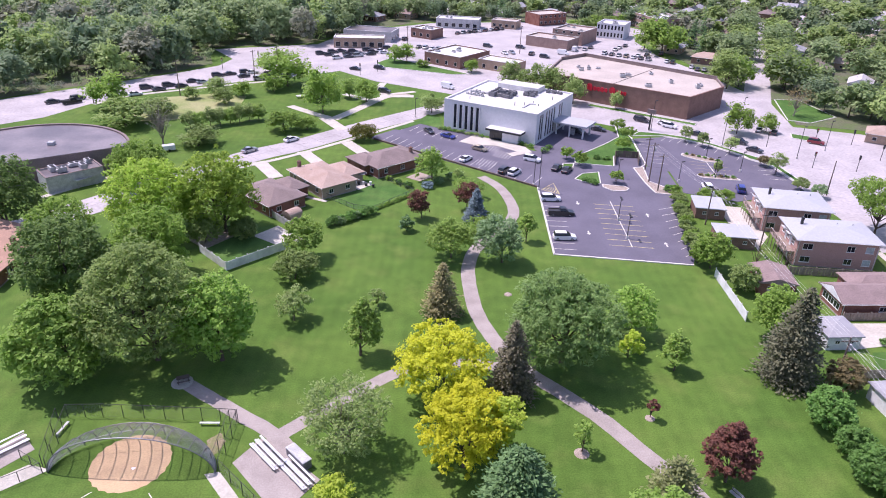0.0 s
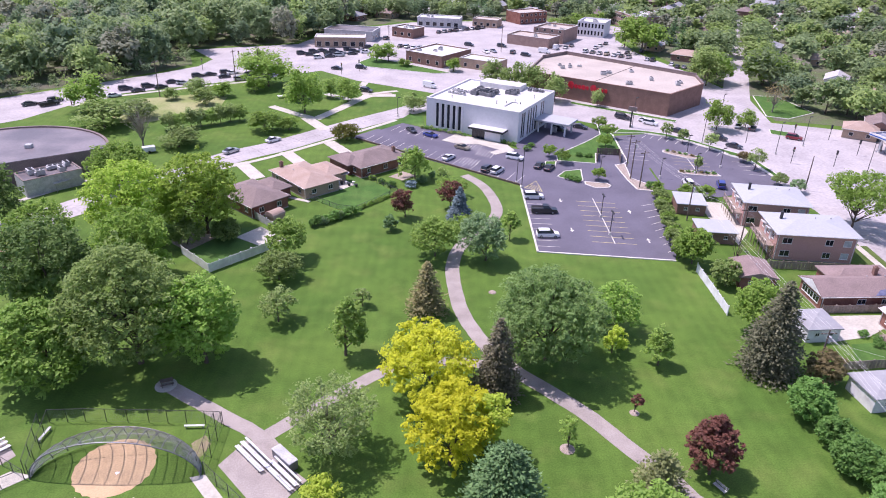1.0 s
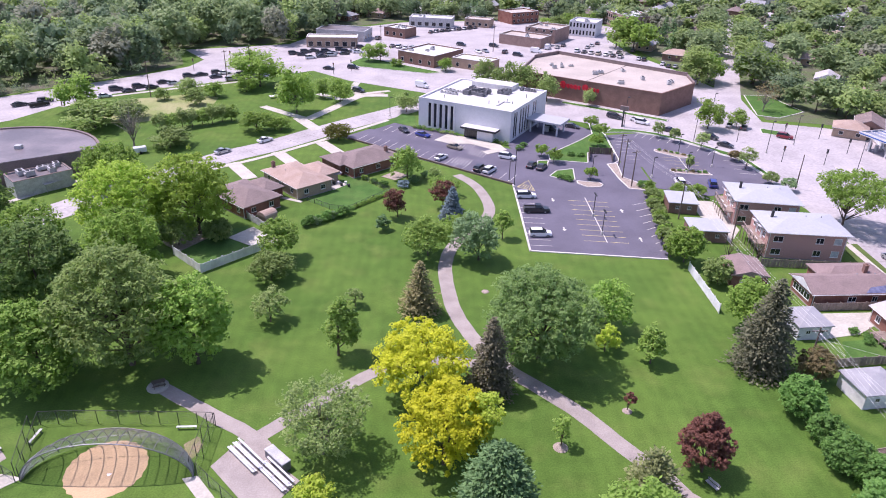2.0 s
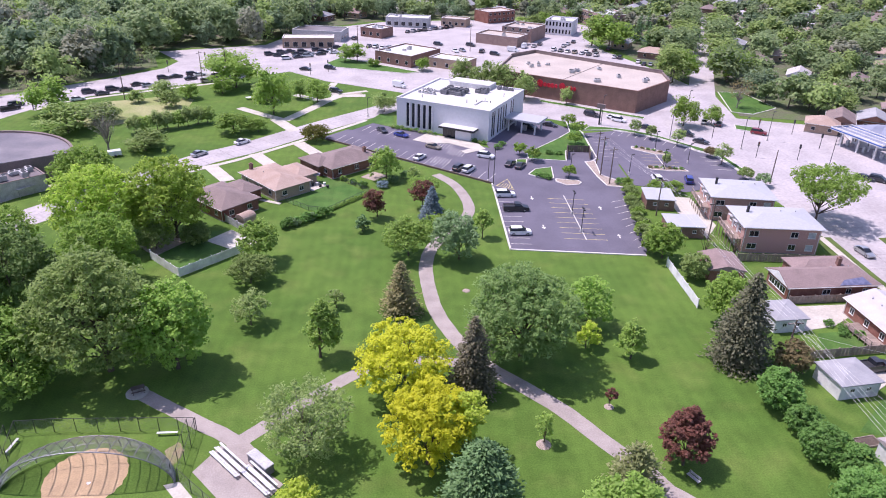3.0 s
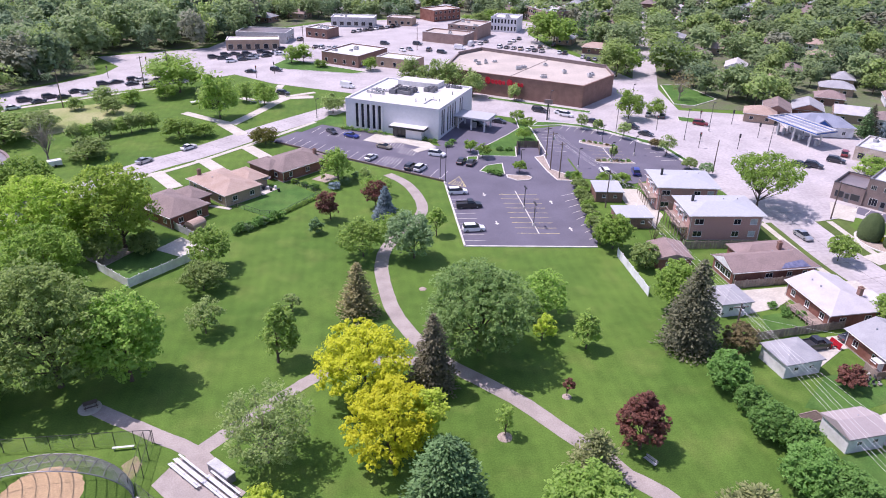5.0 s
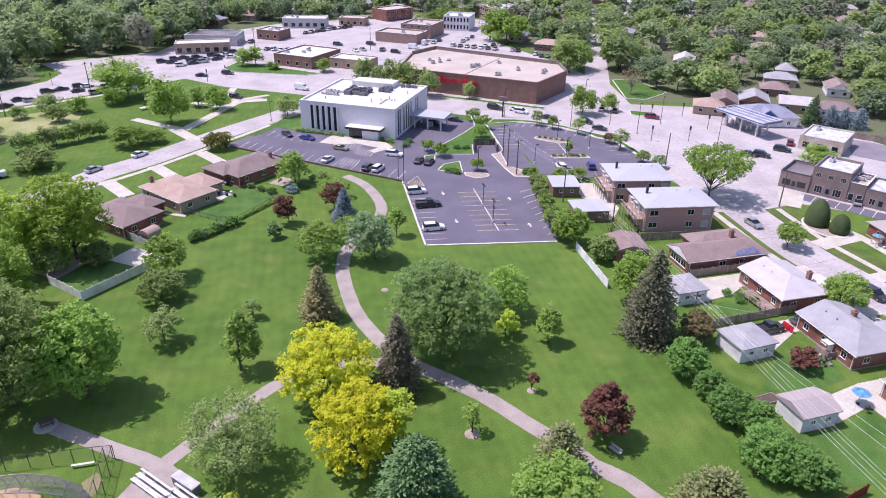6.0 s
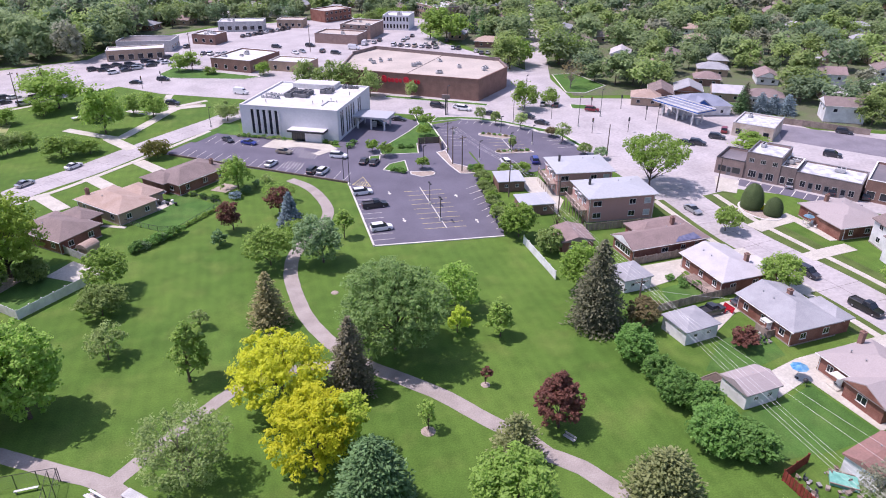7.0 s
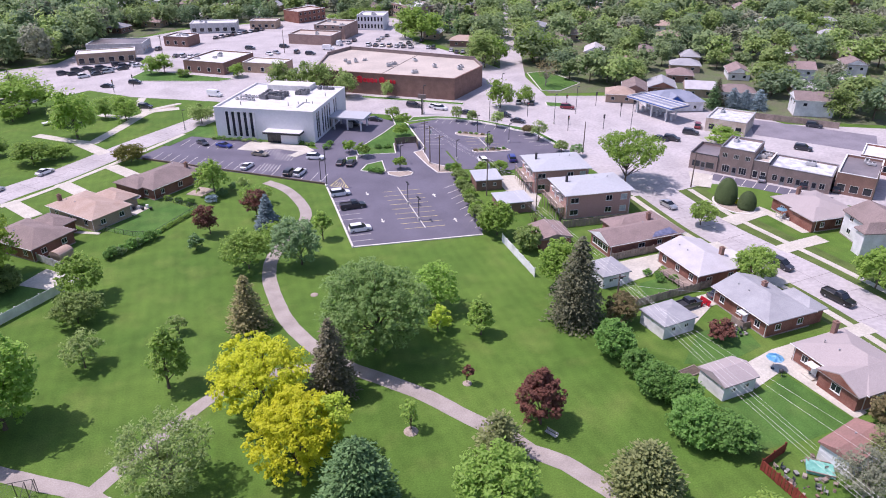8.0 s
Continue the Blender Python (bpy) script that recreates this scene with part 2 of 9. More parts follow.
M_RED = surf("red_panel", (0.62, 0.03, 0.05), 0.5, size=1.0, fine=0.3, fvar=0.05, bump=0.02)

L_YELLOW = leafy("yellow_leaves", (0.88, 0.86, 0.045), (0.62, 0.66, 0.04), 0.5)
L_GOLD = leafy("olive_yellow_leaves", (0.76, 0.77, 0.055), (0.50, 0.56, 0.045), 0.5)
L_MAPLE = leafy("maple_leaves", (0.335, 0.500, 0.095), (0.195, 0.325, 0.062))
L_LIGHT = leafy("light_green_leaves", (0.375, 0.530, 0.120), (0.230, 0.370, 0.080))
L_LIME = leafy("lime_leaves", (0.40, 0.61, 0.13), (0.25, 0.42, 0.085))
L_SPRING = leafy("spring_maple_leaves", (0.50, 0.67, 0.11), (0.30, 0.45, 0.075), 0.5)
L_CHART = leafy("chartreuse_leaves", (0.62, 0.74, 0.10), (0.42, 0.56, 0.07))
L_GREY = leafy("grey_green_leaves", (0.36, 0.475, 0.150), (0.215, 0.310, 0.096))
L_PALE = leafy("pale_spring_leaves", (0.42, 0.54, 0.20), (0.30, 0.41, 0.14))
L_SILVER = leafy("silvery_leaves", (0.324, 0.459, 0.230), (0.203, 0.317, 0.149))
L_WILLOW = leafy("fine_green_leaves", (0.385, 0.565, 0.200), (0.245, 0.395, 0.128), 0.52)
L_DARK = leafy("dark_maple_leaves", (0.265, 0.405, 0.120), (0.150, 0.250, 0.074))
L_PLUM = leafy("plum_leaves", (0.295, 0.115, 0.085), (0.148, 0.078, 0.058), 0.35)
L_SPRUCE = leafy("dark_spruce_needles", (0.295, 0.270, 0.170), (0.140, 0.140, 0.085), 0.2)
L_YEW = leafy("clipped_yew_needles", (0.130, 0.190, 0.070), (0.065, 0.100, 0.038), 0.2)
L_FIR = leafy("dark_fir_needles", (0.200, 0.205, 0.120), (0.094, 0.104, 0.062), 0.22)
L_TAN = leafy("tan_spruce_needles", (0.37, 0.335, 0.155), (0.175, 0.170, 0.078), 0.2)
L_OLIVE = leafy("olive_spruce_needles", (0.340, 0.375, 0.155), (0.175, 0.210, 0.085), 0.3)
L_GREEN = leafy("green_spruce_needles", (0.205, 0.350, 0.135), (0.092, 0.178, 0.068), 0.2)
L_BLUE = leafy("blue_spruce_needles", (0.297, 0.392, 0.432), (0.155, 0.223, 0.250), 0.2)
L_SHRUB = leafy("shrub_leaves", (0.228, 0.429, 0.105), (0.123, 0.263, 0.061))
L_BROWN = leafy("brownish_leaves", (0.359, 0.280, 0.140), (0.184, 0.175, 0.079))
# Distance haze is put into these four leaf hues: greyer and bluer.
L_FAR = leafy("hazed_wood_leaves", (0.341, 0.439, 0.198), (0.196, 0.281, 0.125), 0.46, 0.6, 0.15)
L_FARLIME = leafy("hazed_lime_wood_leaves", (0.394, 0.505, 0.175), (0.263, 0.374, 0.125), 0.46, 0.6, 0.15)
L_FARDEEP = leafy("hazed_deep_wood_leaves", (0.257, 0.352, 0.198), (0.157, 0.237, 0.120), 0.46, 0.6, 0.15)
L_FARBARE = leafy("hazed_budding_wood_twigs", (0.34, 0.36, 0.25), (0.23, 0.25, 0.17), 0.35, 0.7, 0.3)

# ---- mesh helpers ----


def mesh_of(name, verts, faces, mats, idx=None, smooth=False):
    me = bpy.data.meshes.new(name)
    me.from_pydata([tuple(v) for v in verts], [], [tuple(f) for f in faces])
    for m in mats if isinstance(mats, (list, tuple)) else [mats]:
        me.materials.append(m)
    if idx is not None:
        me.polygons.foreach_set("material_index", idx)
    if smooth:
        me.polygons.foreach_set("use_smooth", [True] * len(me.polygons))
    me.update()
    return me


def part(name, bm, material, parent, label=""):
    """Links a bmesh or a ready mesh as one part under its thing."""
    if isinstance(bm, bmesh.types.BMesh):
        me = bpy.data.meshes.new(name)
        bm.to_mesh(me)
        bm.free()
        if material:
            me.materials.append(material)
    else:
        me = bm
    ob = new(name, me)
    ob.parent = parent
    if label:
        ob["label"] = label
    return ob


def thing(name, x, y, z, rot=0.0, label="", category="", group="", kind=""):
    ob = new(name)
    ob.matrix_basis = pose(x, y, z, 0, 0, rot)
    return tagged(ob, label, category, group, kind)


def box(bm, x0, y0, z0, x1, y1, z1, bevel=0.0):
    c = Vector(((x0 + x1) / 2, (y0 + y1) / 2, (z0 + z1) / 2))
    r = bmesh.ops.create_cube(bm, size=1.0, matrix=Matrix.LocRotScale(c, None, (abs(x1 - x0), abs(y1 - y0), abs(z1 - z0))))
    if bevel:
        edges = {e for v in r["verts"] for e in v.link_edges}
        bmesh.ops.bevel(bm, geom=list(edges), offset=bevel, segments=1, affect="EDGES")
    return bm


def boxes(*rows, bevel=0.0):
    bm = bmesh.new()
    for r in rows:
        box(bm, *r, bevel=bevel)
    return bm


def prism(pts, z0, z1):
    """A slab with the plan pts, from z0 to z1."""
    n = len(pts)
    area = sum(pts[i][0] * pts[(i + 1) % n][1] - pts[(i + 1) % n][0] * pts[i][1] for i in range(n))
    pts = pts if area > 0 else pts[::-1]
    bm = bmesh.new()
    lo, hi = [bm.verts.new((*p, z0)) for p in pts], [bm.verts.new((*p, z1)) for p in pts]
    bm.faces.new(hi)
    bm.faces.new(lo[::-1])
    for i in range(n):
        j = (i + 1) % n
        bm.faces.new((lo[i], lo[j], hi[j], hi[i]))
    return bm


def tube(bm, a, b, r0, r1, seg=6):
    a, b = Vector(a), Vector(b)
    q = (b - a).to_track_quat("Z", "Y").to_matrix()
    rings = []
    for c, r in ((a, r0), (b, r1)):
        rings.append([bm.verts.new(c + q @ Vector((r * math.cos(k * math.tau / seg), r * math.sin(k * math.tau / seg), 0))) for k in range(seg)])
    for k in range(seg):
        j = (k + 1) % seg
        bm.faces.new((rings[0][k], rings[0][j], rings[1][j], rings[1][k]))
    bm.faces.new(rings[1])
    bm.faces.new(rings[0][::-1])
    return bm


def sweep(points, r, seg=5):
    """One connected round bar along points."""
    bm, prev = bmesh.new(), None
    pts = [Vector(q) for q in points]
    for i, c in enumerate(pts):
        d = (pts[min(i + 1, len(pts) - 1)] - pts[max(i - 1, 0)]).normalized()
        q = d.to_track_quat("Z", "Y").to_matrix()
        row = [bm.verts.new(c + q @ Vector((r * math.cos(k * math.tau / seg), r * math.sin(k * math.tau / seg), 0))) for k in range(seg)]
        if prev:
            for k in range(seg):
                j = (k + 1) % seg
                bm.faces.new((prev[k], prev[j], row[j], row[k]))
        else:
            bm.faces.new(row[::-1])
        prev = row
    bm.faces.new(prev)
    return bm


def smooth_line(pts, step=1.5):
    """Points along a soft curve through pts."""
    p = [Vector((x, y, 0)) for x, y in pts]
    p = [p[0] * 2 - p[1], *p, p[-1] * 2 - p[-2]]
    out = []
    for i in range(1, len(p) - 2):
        n = max(2, int((p[i + 1] - p[i]).length / step))
        for k in range(n):
            t = k / n
            out.append(0.5 * (2 * p[i] + (p[i + 1] - p[i - 1]) * t + (2 * p[i - 1] - 5 * p[i] + 4 * p[i + 1] - p[i + 2]) * t * t
                              + (3 * p[i] - p[i - 1] - 3 * p[i + 1] + p[i + 2]) * t ** 3))
    return out + [p[-2]]


def ribbon(pts, width, z0, z1, step=1.5, ragged=0.0, seed=1):
    """A strip of even width along a soft curve; ragged: how far its edges wander."""
    line = smooth_line(pts, step)
    rnd = random.Random(seed)
    bm = bmesh.new()
    prev = None
    for i, c in enumerate(line):
        d = (line[min(i + 1, len(line) - 1)] - line[max(i - 1, 0)]).normalized()
        s = Vector((-d.y, d.x, 0)) * width / 2
        a, b = c + s * (1 + rnd.uniform(-ragged, ragged)), c - s * (1 + rnd.uniform(-ragged, ragged))
        row = [bm.verts.new((v.x, v.y, z)) for v, z in ((a, z0), (a, z1), (b, z1), (b, z0))]
        if prev:
            for k in range(3):
                bm.faces.new((prev[k], prev[k + 1], row[k + 1], row[k]))
        else:
            bm.faces.new(row)
        prev = row
    bm.faces.new(prev[::-1])
    bmesh.ops.recalc_face_normals(bm, faces=bm.faces)
    return bm


def slab(name, pts, z0, z1, mat, label, category="ground", kind="structure"):
    me = bpy.data.meshes.new(name)
    bm = prism(pts, z0, z1)
    bm.to_mesh(me)
    bm.free()
    me.materials.append(mat)
    return tagged(new(name, me), label, category, "", kind)


def strip(name, pts, width, z0, z1, mat, label, category="path", ragged=0.0, step=1.5):
    me = bpy.data.meshes.new(name)
    bm = ribbon(pts, width, z0, z1, step, ragged)
    bm.to_mesh(me)
    bm.free()
    me.materials.append(mat)
    return tagged(new(name, me), label, category, "", "structure")

# ---- ground, roads and lots ----
slab("ground", [(-1500.0, -900.0), (1500.0, -900.0), (1500.0, 2200.0), (-1500.0, 2200.0)], -1.0, 0.0, M_LAWN, "mown green park lawn with paler worn patches", "lawn")
slab("pavement_commercial", [(-161.3, 164.2), (-122.4, 202.9), (-110.2, 232.1), (-87.0, 247.4), (-60.6, 263.0), (-43.2, 276.3), (-27.5, 261.0), (-0.4, 245.8), (22.2, 229.1), (51.7, 211.4), (66.3, 201.6),
     (88.2, 178.2), (87.3, 158.9), (89.8, 145.0), (90.1, 126.8), (103.0, 126.4), (111.9, 128.1), (120.5, 121.8), (136.5, 103.0), (190.9, 63.5), (245.2, 119.3), (165.9, 161.7), (158.8, 188.6), (130.3, 209.6),
     (110.9, 215.9), (117.0, 252.0), (112.0, 262.0), (107.0, 290.0), (96.7, 325.0), (94.3, 360.9), (118.0, 384.0), (96.0, 412.0), (60.0, 418.0), (-10.0, 400.0), (-50.0, 366.0),
     (-61.6, 329.7), (-104.1, 311.7), (-90.5, 292.5), (-92.5, 279.2), (-103.6, 265.2), (-136.7, 230.7), (-182.8, 183.2)], -0.5, 0.02, M_CONCRETE,
     "pale sun-bleached concrete streets and forecourts of the shopping district", "road")
strip("road_residential", [(96.9, 131.7), (96.3, 107.5), (97.7, 95.9), (99.9, 82.5), (101.0, 68.5), (101.2, 41.5), (100.3, 14.2)], 10.3, -0.3, 0.03, M_CONCRETE, "pale concrete residential street", "road")
strip("road_north", [(98.0, 208.0), (108.0, 237.0), (122.5, 274.0), (141.0, 319.0), (163.0, 372.0), (190.0, 440.0)], 9.4, -0.3, 0.045, M_CONCRETE, "pale concrete street running north between trees", "road")
strip("road_park", [(-100.1, 110.0), (-80.2, 135.4), (-67.7, 152.9), (-51.9, 173.7), (-40.8, 184.2), (-23.5, 204.2), (-7.4, 221.0), (3.0, 234.0)], 9.1, -0.3, 0.04, M_CONCRETE, "pale concrete side street along the park", "road")

M_VERGE = lawn("verge_grass", (0.105, 0.150, 0.040), (0.078, 0.118, 0.030), (0.150, 0.175, 0.062), 5.0)
slab("verge_residential", [(87.2, 127.0), (86.8, 108.0), (88.0, 93.5), (90.0, 79.2), (91.0, 66.2), (91.4, 41.3), (113.0, 41.3), (112.4, 66.8), (111.4, 82.8), (109.4, 97.3), (108.0, 110.0), (108.4, 124.0), (110.6, 125.3), (107.2, 128.5), (100.0, 129.5)], -0.2, 0.014, M_VERGE, "olive green grass verges of the residential street", "lawn")
JOINT = surf("street_joint", (0.24, 0.22, 0.215), 0.9, size=0.6, fine=0.2)
def joints(name, pts, width, z, step, label):
    """Sealed joints of a concrete street: one down the middle and one across it at each step."""
    line = smooth_line(pts, step)
    bm = bmesh.new()
    for k in range(len(line) - 1):
        a, b = Vector((*line[k][:2], 0)), Vector((*line[k + 1][:2], 0))
        d = (b - a).normalized()
        n = Vector((-d.y, d.x, 0))
        for p, q, w, u in ((a, b, 0.05, n), (a + n * width / 2, a - n * width / 2, 0.05, d)):
            bm.faces.new([bm.verts.new((c.x, c.y, z)) for c in (p + u * w, p - u * w, q - u * w, q + u * w)])
    bmesh.ops.recalc_face_normals(bm, faces=bm.faces)
    me = bpy.data.meshes.new(name)
    bm.to_mesh(me)
    bm.free()
    me.materials.append(JOINT)
    tagged(new(name, me), label, "joints", "", "structure")


joints("road_joints", [(96.9, 131.7), (96.3, 107.5), (97.7, 95.9), (99.9, 82.5), (101.0, 68.5), (101.2, 41.5), (100.3, 14.2)], 10.0, 0.034, 6.0, "dark sealed joints of the residential street")
joints("road_joints", [(-100.1, 110.0), (-80.2, 135.4), (-67.7, 152.9), (-51.9, 173.7), (-40.8, 184.2), (-23.5, 204.2), (-7.4, 221.0), (3.0, 234.0)], 8.8, 0.044, 6.0, "dark sealed joints of the side street")
strip("path_main", [(40.9, 43.6), (35.0, 54.9), (31.9, 58.1), (30.3, 61.5), (26.6, 66.5), (22.7, 72.5), (18.1, 77.8), (13.9, 82.2), (10.9, 86.5), (8.2, 92.2), (5.9, 99.9), (4.9, 110.3), (5.0, 116.1),
      (6.2, 122.0), (8.8, 127.5), (13.0, 134.0), (15.6, 141.5), (14.9, 150.5), (12.7, 157.9), (9.1, 163.5)], 2.6, -0.2, 0.03, M_PATH, "curving grey asphalt park path", "path", 0.04)
strip("path_branch", [(-20.7, 67.9), (-14.4, 74.5), (-5.6, 82.6), (0.4, 84.6), (5.9, 84.7), (11.9, 83.5)], 2.2, -0.2, 0.026, M_PATH, "grey asphalt branch path crossing the lawn", "path", 0.05)
strip("path_field", [(-36.5, 78.5), (-28.1, 72.9), (-20.7, 67.9), (-16.6, 62.4)], 2.2, -0.2, 0.022, M_PATH, "grey asphalt path to the ball field", "path", 0.05)
slab("lot_main", [(22.3, 121.7), (48.8, 118.8), (50.7, 123.1), (52.9, 137.0), (56.2, 154.4), (57.8, 156.2), (58.3, 171.3), (63.4, 171.5), (58.6, 173.6), (53.5, 174.7), (55.2, 198.5), (46.4, 211.5),
     (36.3, 190.3), (24.8, 184.5), (6.0, 200.4), (-9.3, 208.6), (-15.3, 201.1), (-22.6, 192.4), (0.1, 174.4), (8.8, 167.8), (22.8, 157.1)], -0.3, 0.06, M_ASPHALT,
     "dark purplish-grey asphalt car park with painted bays", "car park")
slab("lot_drive", [(25.0, 185.6), (24.9, 188.6), (31.2, 201.0), (37.8, 213.2), (46.6, 211.4), (47.2, 207.0), (41.2, 192.6), (36.6, 184.4), (30.4, 180.6)], -0.3, 0.063, M_ASPHALT, "dark asphalt drive beside the offices", "driveway")
slab("lot_east", [(55.8, 198.6), (54.0, 174.7), (59.0, 173.6), (58.2, 156.4), (69.8, 151.8), (89.3, 159.6), (89.2, 166.6), (87.6, 178.7), (83.8, 182.4), (82.8, 185.5), (76.5, 193.7), (70.3, 198.8), (65.6, 201.1)], -0.3, 0.065, M_ASPHALT,
     "dark asphalt overflow car park with planted islands", "car park")

# ---- trees ----


def leaf_cloud(rng, centres, radii, per, leaf, flat=0.75, out=0.7, long=1.0, ruffle=0.5):
    """Leaf blades over clumps: each a bent diamond of two triangles on the outer shell of its clump, facing mostly outwards."""
    n = len(centres) * per
    c, r = np.repeat(centres, per, 0), np.repeat(radii, per)
    d = rng.normal(size=(n, 3))
    d /= np.linalg.norm(d, axis=1)[:, None]
    d[:, 2] = np.where((d[:, 2] < -0.35) & (rng.random(n) < 0.6), -d[:, 2], d[:, 2])
    k = 0.60 + 0.42 * rng.random(n)
    k *= np.where(rng.random(n) < 0.2, 1 + 0.6 * rng.random(n), 1)
    p = c + d * (r * k)[:, None] * np.array([1, 1, flat])
    nrm = d * out * 0.8 + rng.normal(size=(n, 3)) * ruffle + np.array([-0.2, 0.08, 0.7])
    nrm /= np.linalg.norm(nrm, axis=1)[:, None]
    a = np.cross(nrm, rng.normal(size=(n, 3)))
    a /= np.linalg.norm(a, axis=1)[:, None]
    b = np.cross(nrm, a)
    s = (leaf * (0.6 + 0.8 * rng.random(n)))[:, None]
    v = np.stack([p - a * s * long, p + b * s * 0.55, p + a * s * long + nrm * s * 0.2, p - b * s * 0.55], 1)
    return v.reshape(-1, 3)


def quads(v):
    return np.arange(len(v)).reshape(-1, 4)


def fast_mesh(name, v, f, mat):
    me = bpy.data.meshes.new(name)
    me.vertices.add(len(v))
    me.vertices.foreach_set("co", np.ascontiguousarray(v, dtype=np.float32).ravel())
    k = f.shape[1]
    me.loops.add(f.size)
    me.loops.foreach_set("vertex_index", np.ascontiguousarray(f, dtype=np.int32).ravel())
    me.polygons.add(len(f))
    me.polygons.foreach_set("loop_start", np.arange(0, f.size, k, dtype=np.int32))
    me.polygons.foreach_set("loop_total", np.full(len(f), k, dtype=np.int32))
    me.update(calc_edges=True)
    me.validate()
    me.materials.append(mat)
    return me


def broad_crown(rng, h, r, low=0.28, shape="round", clumps=46, per=110, leaf=0.30, ratio=0.30, long=1.0, ruffle=0.5):
    """Clump places in a broadleaf crown of height h and radius r; returns leaf corners and the clump centres."""
    cs, rs = [], []
    zc, hz = h * (1 + low) / 2, h * (1 - low) / 2
    lean = rng.normal(size=2) * r * 0.08
    lump = rng.random((4, 8)) * 0.36 + 0.80
    while len(cs) < clumps:
        d = rng.normal(size=3)
        d /= np.linalg.norm(d)
        if d[2] < -0.75:
            continue
        k = 0.50 + 0.44 * rng.random() ** 0.8 if rng.random() < 0.88 else 0.3 * rng.random()
        az = (math.atan2(d[1], d[0]) / math.tau * 8) % 8
        lv = (d[2] + 1) * 1.4999
        lo, hi = lump[int(lv)], lump[int(lv) + 1]
        row = lo * (1 - lv % 1) + hi * (lv % 1)
        k *= row[int(az)] * (1 - az % 1) + row[(int(az) + 1) % 8] * (az % 1)
        w = 1.0
        if shape == "vase":
            w = 0.75 + 0.4 * (d[2] * 0.5 + 0.5)
        elif shape == "oval":
            w = 1.05 - 0.35 * max(0, d[2])
        elif shape == "cone":
            w = 1.02 - 0.42 * d[2]
        x = d * k
        cs.append((x[0] * r * w + lean[0], x[1] * r * w + lean[1], zc + x[2] * hz * 0.95))
        rs.append(r * ratio * (0.42 + 1.15 * rng.random() ** 1.4))
    cs, rs = np.array(cs), np.array(rs)
    return leaf_cloud(rng, cs, rs, per, leaf, long=long, ruffle=ruffle), cs


def trunk_mesh(rng, h, r, tips, thick, name="trunk", fork=0.3, lean=0.02, bark=None):
    """A tapered trunk, bent a little, with limbs that reach some of the clumps."""
    bm = bmesh.new()
    top, steps, seg = h * 0.72, 6, 7
    spine, rings = [], []
    for i in range(steps + 1):
        f = i / steps
        c = Vector((rng.normal() * lean * h * f * 0.4, rng.normal() * lean * h * f * 0.4, top * f - (0.2 if i == 0 else 0)))
        rr_ = thick * (1.3 if i == 0 else 1 - 0.8 * f)
        row = [bm.verts.new(c + Vector((rr_ * math.cos(k * math.tau / seg), rr_ * math.sin(k * math.tau / seg), 0))) for k in range(seg)]
        if rings:
            for k in range(seg):
                m2 = (k + 1) % seg
                bm.faces.new((rings[-1][k], rings[-1][m2], row[m2], row[k]))
        spine.append(c)
        rings.append(row)
    bm.faces.new(rings[-1])
    for t in tips:
        t = Vector(t)
        k = min(steps - 1, max(1, int((fork + 0.45 * rng.random() * min(1.0, t.z / h)) * steps)))
        a = spine[k]
        w = thick * (0.42 - 0.25 * k / steps)
        mid = a.lerp(t, 0.5) + Vector((0, 0, 0.06 * h)) * (rng.random() - 0.2)
        prev = None
        for c, r_, d_ in ((a, w, mid - a), (mid, w * 0.6, t - a), (t, w * 0.18, t - mid)):
            q = d_.to_track_quat("Z", "Y").to_matrix()
            row = [bm.verts.new(c + q @ Vector((r_ * math.cos(m * math.tau / 4), r_ * math.sin(m * math.tau / 4), 0))) for m in range(4)]
            if prev is None:
                near = min(rings[k], key=lambda v: (v.co - t).length)
                bm.verts.remove(row[0])
                row[0] = near
            else:
                for m in range(4):
                    o = (m + 1) % 4
                    bm.faces.new((prev[m], prev[o], row[o], row[m]))
            prev = row
        bm.faces.new(prev)
    me = bpy.data.meshes.new(name)
    bm.to_mesh(me)
    bm.free()
    me.materials.append(bark or M_BARK)
    return me


def conifer_crown(rng, h, r, low=0.06, levels=26, per=11, leaf=0.34, droop=0.25, power=0.85, sprays=15):
    """Whorls of drooping boughs, each a run of needle sprays."""
    out = []
    for i in range(levels):
        f = (i + rng.random() * 0.7) / levels
        z = h * (low + (1 - low) * f)
        reach = r * (1 - f) ** power * (0.85 + 0.3 * rng.random()) + 0.12
        m = max(4, int(per * (0.45 + 0.75 * (1 - f))))
        for j in range(m):
            az = (j + rng.random()) / m * math.tau
            ln = reach * (0.75 + 0.4 * rng.random())
            d = np.array([math.cos(az), math.sin(az), 0.12 - droop * rng.random()])
            ns = max(3, int(sprays * ln / max(r, 0.1)) + 2)
            t = (np.arange(ns) + rng.random(ns)) / ns
            p = np.array([0, 0, z]) + d * (t * ln)[:, None]
            p[:, 2] -= droop * ln * t * t * 0.6
            side = np.cross(d, [0, 0, 1])
            p += side * (rng.normal(size=ns) * 0.16 * ln * t)[:, None] + rng.normal(size=(ns, 3)) * 0.06
            a = d + rng.normal(size=(ns, 3)) * 0.45
            a /= np.linalg.norm(a, axis=1)[:, None]
            nn = np.array([0, 0, 1.0]) + rng.normal(size=(ns, 3)) * 0.5 + d * 0.5
            b = np.cross(a, nn)
            b /= np.linalg.norm(b, axis=1)[:, None]
            s = (leaf * (0.7 + 0.6 * rng.random(ns)))[:, None]
            up = np.cross(b, a) * s * 0.25
            out.append(np.stack([p - a * s * 0.6, p + b * s * 0.42 - up, p + a * s * 0.9, p - b * s * 0.42 - up], 1).reshape(-1, 3))
    return np.concatenate(out)


